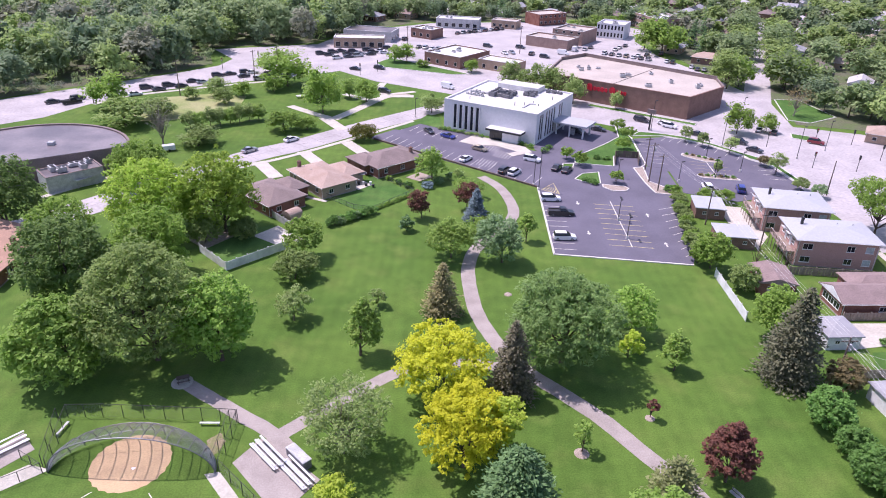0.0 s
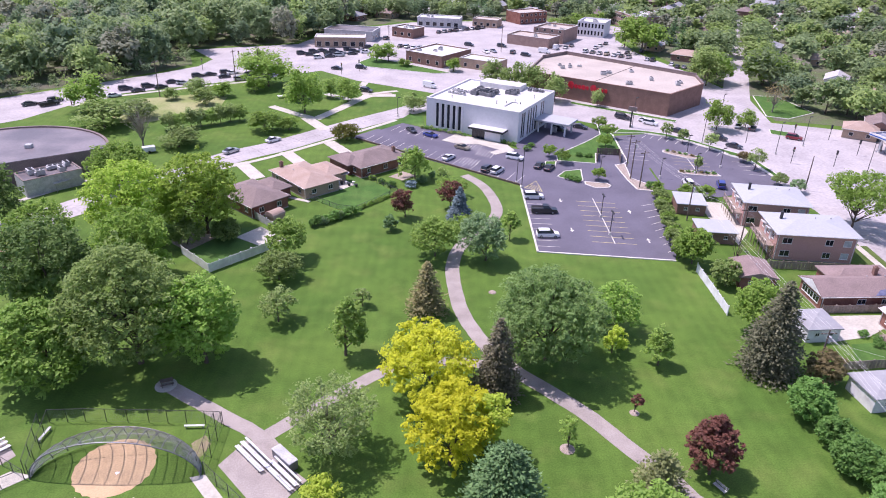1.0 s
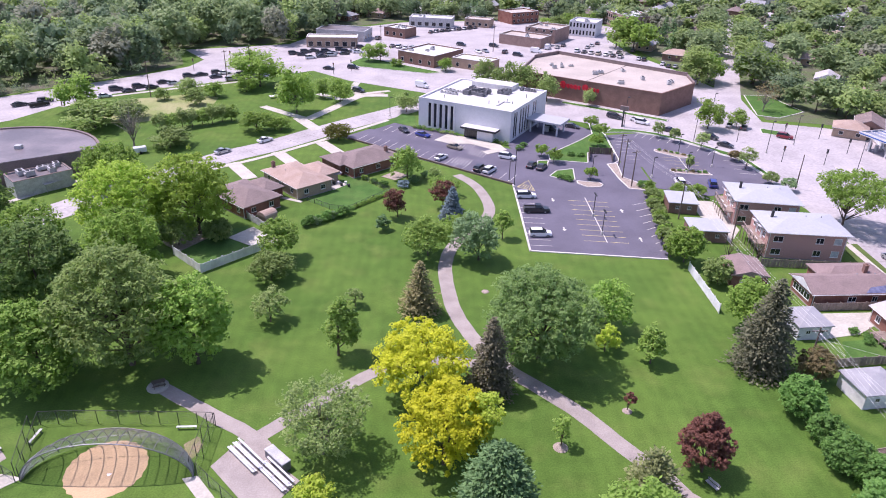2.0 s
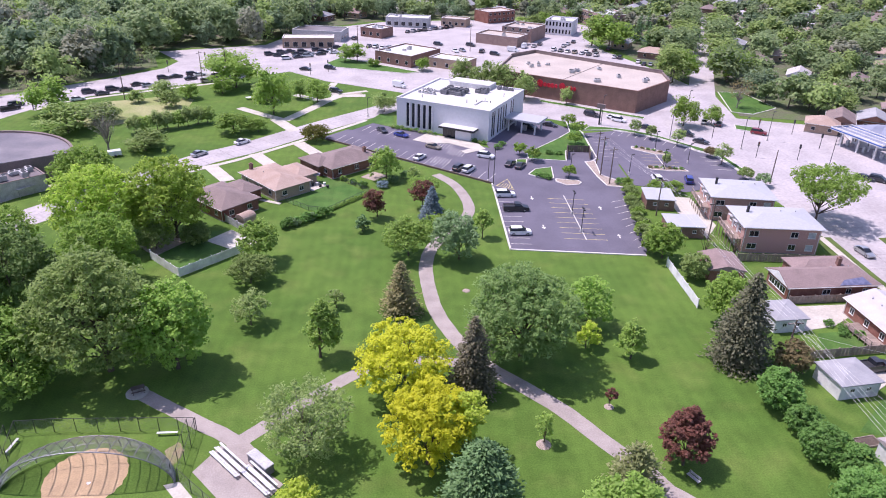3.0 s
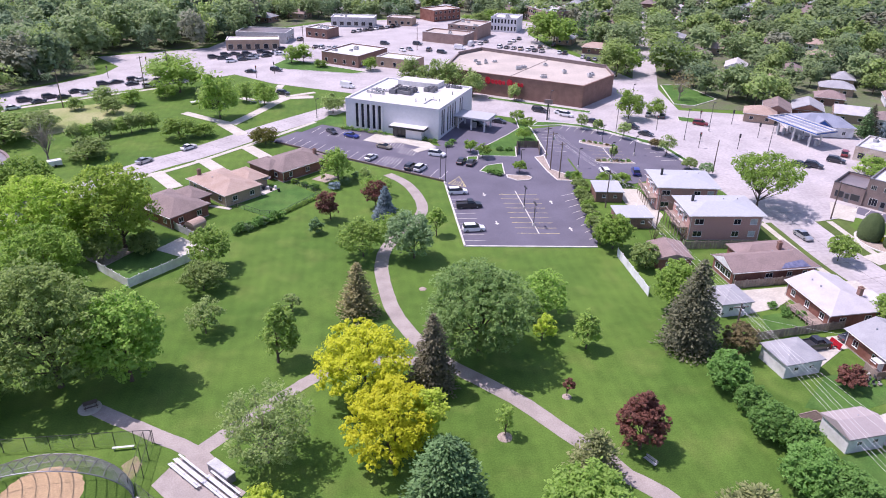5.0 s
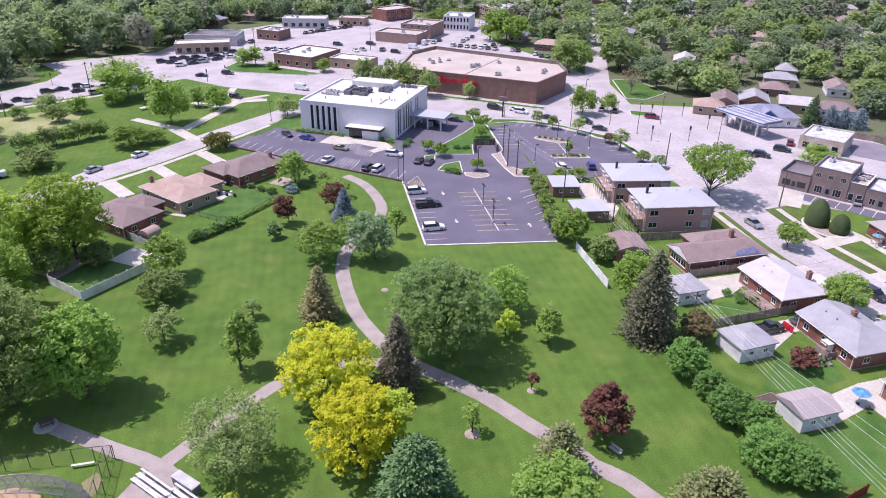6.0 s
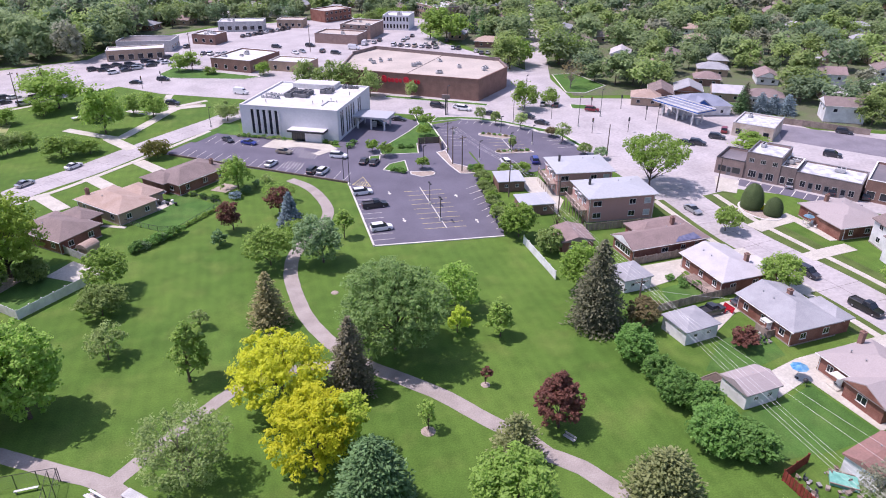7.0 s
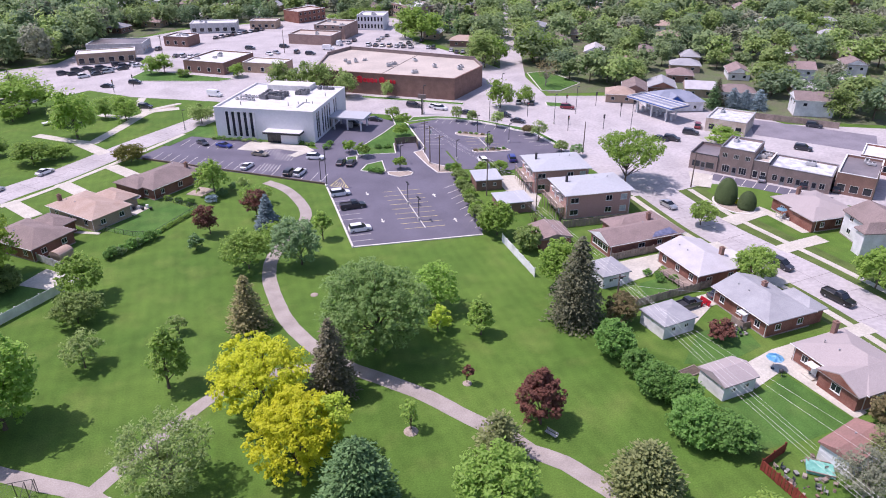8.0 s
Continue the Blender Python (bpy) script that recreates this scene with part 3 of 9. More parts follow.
TREES = [0]


def tree(name, x, y, h, r, leaves, label, shape="round", low=0.25, clumps=46, per=110, leaf=0.30, ratio=0.30, thick=None, bark=None, limbs=16, group="", category="tree", turn=0.0, long=1.0):
    TREES[0] += 1
    rng = np.random.default_rng(100 + TREES[0])
    base = thing(name, x, y, 0, turn, label, category, group)
    v, cs = broad_crown(rng, h, r, low, shape, int(clumps * (6.0 if r > 3 else 3.2)), int(per * (0.26 if r > 3 else 0.46)), leaf * 0.86, ratio * (0.47 if r > 3 else 0.60), long)
    tips = [tuple(cs[i]) for i in rng.choice(len(cs), min(limbs, len(cs)), replace=False)]
    part("trunk", trunk_mesh(rng, h, r, tips, thick or max(0.05, h * 0.018), bark=bark), None, base)
    part("crown", fast_mesh("crown", v, quads(v), leaves), None, base)
    return base


def conifer(name, x, y, h, r, leaves, label, low=0.06, levels=26, per=11, leaf=0.34, droop=0.25, power=0.85, sprays=15, group="", category="conifer"):
    TREES[0] += 1
    rng = np.random.default_rng(100 + TREES[0])
    base = thing(name, x, y, 0, 0, label, category, group)
    bm = tube(tube(bmesh.new(), (0, 0, -0.2), (0, 0, h * 0.5), h * 0.016, h * 0.010), (0, 0, h * 0.5), (0, 0, h * 0.97), h * 0.010, 0.02)
    part("trunk", bm, M_BARK, base)
    v = conifer_crown(rng, h, r, low, int(levels * 1.2), int(per * 1.25), leaf * 0.66, droop, power, int(sprays * 1.7))
    part("crown", fast_mesh("crown", v, quads(v), leaves), None, base)
    return base


# trees on the park lawn
tree("locust_tree", 0.7, 78.0, 11.6, 7.0, L_GOLD, "olive-gold honey locust on the lawn", "round", 0.08, 90, 190, 0.22, 0.18, limbs=30)
tree("locust_tree", 3.3, 63.6, 11.8, 5.9, L_YELLOW, "golden yellow honey locust beside the spruce", "round", 0.0, 90, 180, 0.22, 0.18, limbs=30)
tree("maple_tree", 6.6, 65.6, 10.6, 3.9, L_CHART, "lime green maple behind the golden locust", "round", 0.15, 34, 110, 0.24, 0.28)
tree("ash_tree", -11.8, 65.4, 11.0, 6.1, L_PALE, "pale thin-leaved ash tree beside the path", "round", 0.02, 90, 66, 0.20, 0.20, limbs=60, bark=M_PALEBARK)
conifer("spruce_tree", 9.1, 55.7, 10.6, 4.80, L_GREEN, "dense green spruce on the lawn", levels=32, per=17, leaf=0.5, sprays=22, power=0.42)
conifer("spruce_tree", 10.1, 77.2, 12.8, 3.7, L_SPRUCE, "dark brownish spruce beside the path", levels=30, per=15, leaf=0.44, sprays=16, power=0.7)
conifer("spruce_tree", 0.1, 98.6, 10.0, 3.6, L_TAN, "olive-brown spruce on the lawn", levels=22, per=13, leaf=0.42, sprays=15, power=0.72)
tree("pear_tree", -12.1, 86.2, 11.2, 2.6, L_LIGHT, "slim upright green tree on the lawn", "cone", 0.04, 44, 90, 0.26, 0.34)
tree("crabapple_tree", -24.1, 95.2, 6.0, 3.0, L_PALE, "small pale-leaved tree on the lawn", "round", 0.08, 34, 80, 0.2, 0.3)
tree("sapling", -10.8, 100.3, 3.7, 1.58, L_PALE, "young staked tree with sparse leaves", "round", 0.15, 14, 60, 0.2, 0.32)
tree("willow_tree", 18.4, 85.6, 16.6, 8.6, L_WILLOW, "large fine-leaved green tree over the path", "round", 0.02, 170, 120, 0.20, 0.16, limbs=44, long=1.6)
tree("maple_tree", 31.0, 93.6, 9.4, 4.2, L_LIME, "light green maple on the lawn", "round", 0.05, 44, 80, 0.26, 0.28)
tree("sapling", 29.0, 87.6, 5.0, 1.9, L_CHART, "young yellowish-green tree on the lawn", "oval", 0.08, 18, 70, 0.24, 0.34)
tree("pear_tree", 35.3, 84.6, 7.2, 2.2, L_LIGHT, "small upright green tree on the lawn", "cone", 0.0, 32, 90, 0.24, 0.34)
tree("sapling", 28.9, 73.7, 3.6, 0.91, L_PLUM, "young plum-red sapling in a mulch ring", "oval", 0.35, 10, 60, 0.17, 0.4)
tree("sapling", 18.5, 66.8, 5.4, 1.26, L_LIGHT, "young thin sapling in a mulch ring", "oval", 0.2, 14, 50, 0.18, 0.36)
tree("plum_tree", 35.2, 62.4, 9.3, 3.4, L_PLUM, "purple-leaved plum tree with a bench beneath", "oval", 0.0, 84, 130, 0.18, 0.20)
conifer("pine_tree", 27.5, 58.2, 7.5, 3.41, L_OLIVE, "sparse olive pine beside the path", levels=15, per=9, leaf=0.5, droop=-0.15, power=0.6)
tree("maple_tree", 23.8, 48.9, 9.6, 5.0, L_LIME, "round light green maple", "round", 0.2, 60, 120, 0.28, 0.28)
conifer("pine_tree", 41.0, 46.8, 8.3, 4.63, L_OLIVE, "broad olive-brown pine on the lawn", levels=22, per=16, leaf=0.55, droop=-0.1, power=0.55, sprays=18)
tree("shrub", -11.6, 57.5, 3.5, 2.30, L_CHART, "bright yellow-green shrub on the lawn", "round", 0.1, 24, 90, 0.2, 0.34, category="shrub")
tree("silver_maple", 11.4, 117.6, 10.2, 5.0, L_SILVER, "silvery green maple beside the path", "round", 0.06, 56, 110, 0.26, 0.28)
tree("maple_tree", 1.6, 119.2, 7.9, 4.94, L_LIGHT, "low spreading green tree", "round", 0.16, 44, 100, 0.26, 0.28)
conifer("spruce_tree", 6.9, 137.0, 7.5, 2.42, L_BLUE, "blue spruce beside the path", levels=24, per=14, leaf=0.44, power=0.7)
tree("plum_tree", -4.9, 137.5, 6.7, 2.61, L_PLUM, "dark purple-leaved plum tree", "round", 0.12, 30, 90, 0.24, 0.34)
tree("plum_tree", 5.1, 142.6, 6.6, 2.82, L_PLUM, "dark purple-leaved plum tree", "round", 0.12, 30, 90, 0.24, 0.34)
tree("maple_tree", -3.3, 160.6, 9.2, 3.8, L_LIGHT, "green maple behind the yards", "cone", 0.03, 34, 90, 0.28, 0.3)
tree("shrub", -7.8, 130.6, 3.5, 1.63, L_GREEN, "dark green rounded shrub on the lawn", "round", 0.02, 20, 70, 0.22, 0.36, category="shrub")
tree("maple_tree", -26.6, 117.6, 9.1, 3.95, L_LIGHT, "yellow-green tree beside the white fence", "oval", 0.15, 40, 90, 0.26, 0.3)
tree("shrub", -26.7, 108.9, 5.6, 4.10, L_GREY, "spreading grey-green shrub beside the fence", "round", 0.05, 44, 90, 0.25, 0.28, category="shrub")
tree("sapling", 17.0, 127.1, 6.5, 2.02, L_LIGHT, "young green tree beside the path", "oval", 0.2, 20, 70, 0.26, 0.34)

# dense trees beside the ball field
tree("maple_tree", -58.6, 125.4, 17.2, 9.8, L_SPRING, "large spreading maple in a back yard", "round", 0.0, 120, 100, 0.32, 0.19, limbs=44)
tree("maple_tree", -44.8, 127.6, 18.4, 8.5, L_SPRING, "large maple in a back yard", "round", 0.0, 116, 110, 0.32, 0.19, limbs=44)
for sx, sy, sh, sr in ((-47.5, 122.6, 6.0, 4.0), (-40.5, 125.0, 4.5, 3.0), (-56.0, 118.5, 6.5, 4.4)):
    tree("yard_tree", sx, sy, sh, sr, L_GREY, "low bushy tree under the maples", "round", 0.02, 44, 80, 0.26, 0.28, group="yard understory")
tree("elm_tree", -42.0, 83.6, 21.4, 9.4, L_GREY, "tall grey-green elm beside the ball field", "oval", 0.0, 150, 100, 0.30, 0.18, limbs=40)
tree("maple_tree", -32.5, 83.9, 15.4, 6.6, L_LIME, "dense green maple beside the ball field", "round", 0.0, 90, 120, 0.32, 0.25)
tree("maple_tree", -53.2, 80.2, 13.7, 7.16, L_LIME, "bright green maple beside the ball field", "cone", 0.0, 90, 120, 0.34, 0.25)
tree("elm_tree", -60.0, 95.3, 17.6, 8.6, L_DARK, "deep green elm beside the ball field", "round", 0.0, 110, 100, 0.34, 0.20)
tree("maple_tree", -87.8, 124.9, 16.3, 8.55, L_DARK, "dark green maple beside the street", "round", 0.06, 80, 100, 0.36, 0.24)
tree("maple_tree", -72.5, 153.7, 10.3, 7.31, L_MAPLE, "broad green maple beside the round building", "round", 0.1, 60, 90, 0.38, 0.26)

tree("maple_tree", -50.5, 106.5, 15.0, 7.0, L_MAPLE, "green maple over the back yard beside the elms", "round", 0.0, 90, 100, 0.30, 0.22)
tree("maple_tree", -70.5, 113.5, 13.0, 6.6, L_MAPLE, "green maple beside the orange-roofed house", "round", 0.0, 80, 100, 0.30, 0.22)

# ---- buildings ----


def window(parent, x, y, z, w, h, face, glass=None, frame=None, bars=1, sill=True):
    """A framed window on a wall plane; face: turn of its outward normal from -y, in degrees."""
    glass, frame = glass or M_WINDOW, frame or M_TRIM
    m = pose(x, y, z, 0, 0, face)
    t = 0.07
    bm = bmesh.new()
    rows = []
    for k in (1.0, -1.0):
        a, c = (w / 2, h / 2), (w / 2 - t, h / 2 - t)
        rows.append([[bm.verts.new((sx * q[0], -0.05 * k, sz * q[1])) for sx, sz in ((-1, -1), (1, -1), (1, 1), (-1, 1))] for q in (a, c)])
    for k in range(4):
        m2 = (k + 1) % 4
        (fo, fi), (bo, bi) = rows
        for quad in ((fo[k], fo[m2], fi[m2], fi[k]), (bo[m2], bo[k], bi[k], bi[m2]), (fo[m2], fo[k], bo[k], bo[m2]), (fi[k], fi[m2], bi[m2], bi[k])):
            bm.faces.new(quad)
    win = part("window", bm, frame, parent)
    win.matrix_basis = m
    for k in range(bars):
        c = -w / 2 + w * (k + 1) / (bars + 1)
        part("mullion", boxes((c - 0.03, -0.045, -h / 2 + t, c + 0.03, 0.04, h / 2 - t)), frame, win)
    if sill:
        part("sill", boxes((-w / 2 - 0.06, -0.11, -h / 2 - 0.08, w / 2 + 0.06, 0.02, -h / 2)), frame, win)
    part("pane", boxes((-w / 2 + t, -0.02, -h / 2 + t, w / 2 - t, 0.02, h / 2 - t)), glass, win)
    return win


def door(parent, x, y, w, h, face, mat, z0=0.05):
    m = pose(x, y, z0, 0, 0, face)
    bm = boxes((-w / 2, -0.05, 0, w / 2, 0.03, h))
    for k in range(4):
        z = h * (0.06 + 0.235 * k)
        box(bm, -w / 2 + 0.12, -0.075, z, w / 2 - 0.12, -0.05, z + h * 0.19)
    d = part("door", bm, mat, parent)
    d.matrix_basis = m
    return d


def hip_roof(x0, y0, x1, y1, z, rise, over=0.45, gable=False, thick=0.18):
    """A roof over a rectangle, ridge along its longer side, with a fascia of that thickness; gable: True for both ends, "far" or "near" for one."""
    x0, y0, x1, y1 = x0 - over, y0 - over, x1 + over, y1 + over
    L, W = x1 - x0, y1 - y0
    along_x = L >= W
    ins = 0.0 if gable in (True, "near") else min(L, W) / 2
    out = 0.0 if gable in (True, "far") else min(L, W) / 2
    if along_x:
        r = [(x0 + ins, (y0 + y1) / 2), (x1 - out, (y0 + y1) / 2)]
    else:
        r = [((x0 + x1) / 2, y0 + ins), ((x0 + x1) / 2, y1 - out)]
    bm = bmesh.new()
    c = [(x0, y0), (x1, y0), (x1, y1), (x0, y1)]
    lo = [bm.verts.new((*p, z)) for p in c]
    hi = [bm.verts.new((*p, z + thick)) for p in c]
    a, b = (bm.verts.new((*p, z + thick + rise)) for p in r)
    for i in range(4):
        j = (i + 1) % 4
        bm.faces.new((lo[i], lo[j], hi[j], hi[i]))
    bm.faces.new(lo[::-1])
    if along_x:
        for f in ((hi[0], hi[1], b, a), (hi[2], hi[3], a, b), (hi[1], hi[2], b), (hi[3], hi[0], a)):
            bm.faces.new(f)
    else:
        for f in ((hi[1], hi[2], b, a), (hi[3], hi[0], a, b), (hi[0], hi[1], a), (hi[2], hi[3], b)):
            bm.faces.new(f)
    return bm


def gable_faces(parent, x0, y0, x1, y1, z, rise, over, mat, thick=0.18, ends=(-1, 1)):
    """The masonry triangles that fill the two gable ends, a little proud of the roof's end."""
    x0, y0, x1, y1 = x0 - over, y0 - over, x1 + over, y1 + over
    half, flat = min(x1 - x0, y1 - y0) / 2 * 0.90, x1 - x0 >= y1 - y0
    for s in ends:
        bm = bmesh.new()
        rows = []
        for d in (0.004, 0.05):
            if flat:
                c, o = (y0 + y1) / 2, (x0 if s < 0 else x1) + s * d
                rows.append([bm.verts.new(q) for q in ((o, c - half, z + thick), (o, c + half, z + thick), (o, c, z + thick + rise * 0.90))])
            else:
                c, o = (x0 + x1) / 2, (y0 if s < 0 else y1) + s * d
                rows.append([bm.verts.new(q) for q in ((c - half, o, z + thick), (c + half, o, z + thick), (c, o, z + thick + rise * 0.90))])
        bm.faces.new(rows[1])
        for k in range(3):
            j = (k + 1) % 3
            bm.faces.new((rows[0][k], rows[0][j], rows[1][j], rows[1][k]))
        bmesh.ops.recalc_face_normals(bm, faces=bm.faces)
        part("gable_wall", bm, mat, parent)


def vent(parent, x, y, z, mat=None):
    bm = tube(bmesh.new(), (0, 0, -0.5), (0, 0, 0.35), 0.07, 0.07, 8)
    tube(bm, (0, 0, 0.35), (0, 0, 0.42), 0.14, 0.10, 8)
    v = part("vent", bm, mat or M_STEEL, parent)
    v.matrix_basis = pose(x, y, z)
    return v


def chimney(parent, x, y, z, s=0.7, h=1.3, mat=None):
    bm = boxes((-s / 2, -s / 2, -1.2, s / 2, s / 2, h), (-s / 2 - 0.07, -s / 2 - 0.07, h, s / 2 + 0.07, s / 2 + 0.07, h + 0.14))
    box(bm, -s / 4, -s / 4, h + 0.14, s / 4, s / 4, h + 0.35)
    c = part("chimney", bm, mat or M_BRICK, parent)
    c.matrix_basis = pose(x, y, z)
    return c


def house(name, x, y, rot, L, W, wall, roof, label, eave=2.8, rise=1.5, gable=False, wins=True, wing=None, chim=None, doorway=None, group="", over=0.45, storeys=1, category="house", plain=False, gable_mat=None):
    """A house of L by W metres; wing: (x0, y0, x1, y1, gable) of a lower part; chim, doorway: places."""
    h = thing(name, x, y, 0, rot, label, category, group)
    part("wall", boxes((-L / 2, -W / 2, -0.2, L / 2, W / 2, eave)), wall, h)
    part("foundation", boxes((-L / 2 - 0.05, -W / 2 - 0.05, -0.2, L / 2 + 0.05, W / 2 + 0.05, 0.22)), M_PATH, h)
    part("roof", hip_roof(-L / 2, -W / 2, L / 2, W / 2, eave - 0.02, rise, over, gable), roof, h)
    if gable:
        gable_faces(h, -L / 2, -W / 2, L / 2, W / 2, eave - 0.02, rise, over, gable_mat or wall, ends={"near": (-1,), "far": (1,)}.get(gable, (-1, 1)))
    for s in (-1, 1):
        for k in (-1, 1):
            part("downpipe", boxes((k * (L / 2 - 0.2) - 0.05, min(s * W / 2, s * (W / 2 + 0.09)), 0.1, k * (L / 2 - 0.2) + 0.05, max(s * W / 2, s * (W / 2 + 0.09)), eave)), M_TRIM, h, "white downpipe") if not plain else None
        y0 = s * (W / 2 + over)
        part("gutter", boxes((-L / 2 - over - 0.1, min(y0, y0 + s * 0.1), eave, L / 2 + over + 0.1, max(y0, y0 + s * 0.1), eave + 0.11)), M_TRIM, h, "white gutter")
    if wing:
        x0, y0, x1, y1, g = wing
        part("wing_wall", boxes((x0, y0, -0.2, x1, y1, eave - 0.1)), wall, h)
        part("wing_roof", hip_roof(x0, y0, x1, y1, eave - 0.13, rise * 0.8, over, g), roof, h)
        if g:
            gable_faces(h, x0, y0, x1, y1, eave - 0.13, rise * 0.8, over, wall)
    if plain:
        for k in (-0.25, 0.25):
            window(h, k * L, -W / 2, eave - 1.3, 1.2, 1.1, 0, sill=False, bars=0)
            window(h, L / 2, k * W, eave - 1.3, 1.2, 1.1, 90, sill=False, bars=0)
            window(h, -L / 2, k * W, eave - 1.3, 1.2, 1.1, -90, sill=False, bars=0)
    elif wins:
        for s in range(storeys):
            z = 1.55 + s * 2.75
            for k in range(0 if plain else 3):
                window(h, -L / 2 + L * (k + 0.5) / 3 + 0.3 * (k % 2), -W / 2, z, 1.3 if k == 1 else 1.0, 1.15, 0)
                window(h, -L / 2 + L * (k + 0.5) / 3, W / 2, z, 1.1, 1.15, 180)
            for k in range(2):
                window(h, -L / 2, -W / 2 + W * (k + 0.5) / 2, z, 1.2, 1.1, -90)
                window(h, L / 2, -W / 2 + W * (k + 0.5) / 2, z, 1.4, 1.2, 90)
    if chim:
        chimney(h, chim[0], chim[1], eave + rise * 0.5)
    if doorway:
        door(h, *doorway)
    for k in range(2):
        vent(h, L * (0.12 + 0.2 * k), W * 0.2, eave + rise * 0.62)
    return h


def garage(name, x, y, rot, L, W, wall, roof, label, eave=2.5, rise=0.9, gable=False, flat=False, group="garages behind the houses", big=-90):
    g = thing(name, x, y, 0, rot, label, "garage", group)
    part("wall", boxes((-L / 2, -W / 2, -0.15, L / 2, W / 2, eave)), wall, g)
    if flat:
        part("roof", boxes((-L / 2 - 0.3, -W / 2 - 0.3, eave, L / 2 + 0.3, W / 2 + 0.3, eave + 0.22), bevel=0.04), roof, g)
    else:
        part("roof", hip_roof(-L / 2, -W / 2, L / 2, W / 2, eave - 0.02, rise, 0.3, gable), roof, g)
    bm = boxes((-2.3, -0.05, 0, 2.3, 0.02, 2.1))
    for k in range(4):
        box(bm, -2.25, -0.07, 0.05 + 0.52 * k, 2.25, -0.05, 0.5 + 0.52 * k)
    d = part("garage_door", bm, M_TRIM, g)
    d.matrix_basis = pose(L / 2, 0, 0, 0, 0, 90)
    d.scale.x = min(1.0, (W - 1) / 4.6)
    window(g, -L * 0.2, -W / 2, 1.5, 0.8, 0.7, 0)
    window(g, L * 0.22, -W / 2, 1.5, 0.8, 0.7, 0)
    if not flat:
        vent(g, 0.6, 0.5, eave + rise * 0.6)
    return g


def flat_block(name, x, y, rot, L, W, h, wall, roof, label, parapet=0.5, category="building", wins=(), group="", units=0, seed=1, cap=None, doors=(), wframe=None, wbars=0):
    """A flat-roofed block with a parapet. wins: rows (side, count, z, w, h) with side 0..3 from -y round to -x."""
    b = thing(name, x, y, 0, rot, label, category, group)
    t = 0.3
    part("wall", boxes((-L / 2, -W / 2, -0.3, L / 2, -W / 2 + t, h), (-L / 2, W / 2 - t, -0.3, L / 2, W / 2, h),
                       (-L / 2, -W / 2 + t, -0.3, -L / 2 + t, W / 2 - t, h), (L / 2 - t, -W / 2 + t, -0.3, L / 2, W / 2 - t, h)), wall, b)
    part("roof", boxes((-L / 2 + t, -W / 2 + t, h - parapet - 0.3, L / 2 - t, W / 2 - t, h - parapet)), roof, b)
    o = 0.05
    part("coping", boxes((-L / 2 - o, -W / 2 - o, h, L / 2 + o, -W / 2 + t, h + 0.1), (-L / 2 - o, W / 2 - t, h, L / 2 + o, W / 2 + o, h + 0.1),
                         (-L / 2 - o, -W / 2 + t, h, -L / 2 + t, W / 2 - t, h + 0.1), (L / 2 - t, -W / 2 + t, h, L / 2 + o, W / 2 - t, h + 0.1)), cap or M_TRIM, b)
    for side, n, z, w, hh in wins:
        for k in range(n):
            f = (k + 0.5) / n - 0.5
            if side == 0:
                window(b, f * L, -W / 2, z, w, hh, 0, frame=wframe, sill=False, bars=wbars)
            elif side == 1:
                window(b, L / 2, f * W, z, w, hh, 90, sill=False, bars=0)
            elif side == 2:
                window(b, f * L, W / 2, z, w, hh, 180, sill=False, bars=0)
            else:
                window(b, -L / 2, f * W, z, w, hh, -90, frame=wframe, sill=False, bars=wbars)
    for side, f in doors:
        d = part("shop_door", boxes((-0.55, -0.04, 0.05, 0.55, 0.03, 2.3)), M_UNITDARK, b, "dark shop door")
        d.matrix_basis = pose(f * L, -W / 2, 0, 0, 0, 0) if side == 0 else pose(-L / 2, f * W, 0, 0, 0, -90)
        part("pane", boxes((-0.4, -0.06, 0.9, 0.4, -0.04, 2.1)), M_WINDOW, d)
    rnd = random.Random(seed)
    for k in range(units):
        roof_unit(b, rnd.uniform(-L * 0.38, L * 0.38), rnd.uniform(-W * 0.35, W * 0.35), h - parapet, rnd)
    return b


def roof_unit(parent, x, y, z, rnd, size=1.0, mat=None):
    """A rooftop air handler: cabinet, two fan rings, a hood and feet."""
    w, d, h = rnd.uniform(1.2, 2.2) * size, rnd.uniform(0.9, 1.4) * size, rnd.uniform(0.7, 1.2) * size
    bm = boxes((-w / 2, -d / 2, 0.15, w / 2, d / 2, h), bevel=0.04)
    box(bm, -w / 2 + 0.1, -d / 2 + 0.1, -0.02, -w / 2 + 0.25, d / 2 - 0.1, 0.15)
    box(bm, w / 2 - 0.25, -d / 2 + 0.1, -0.02, w / 2 - 0.1, d / 2 - 0.1, 0.15)
    box(bm, w / 2, -d / 3, h * 0.3, w / 2 + 0.3, d / 3, h * 0.7)
    u = part("air_unit", bm, mat or M_UNIT, parent)
    u.matrix_basis = pose(x, y, z, 0, 0, rnd.choice((0, 90, 180)))
    for s in (-1, 1):
        part("fan_ring", tube(bmesh.new(), (s * w / 4, 0, h), (s * w / 4, 0, h + 0.12), d * 0.3, d * 0.3, 12), M_DARKMETAL, u)
    return u


# white office building
ob_office = thing("office_building", 19.3, 209.8, 0, -29, "white three-storey office block with tall dark slit windows", "building")
OL, OW, OH = 30.0, 29.0, 9.0


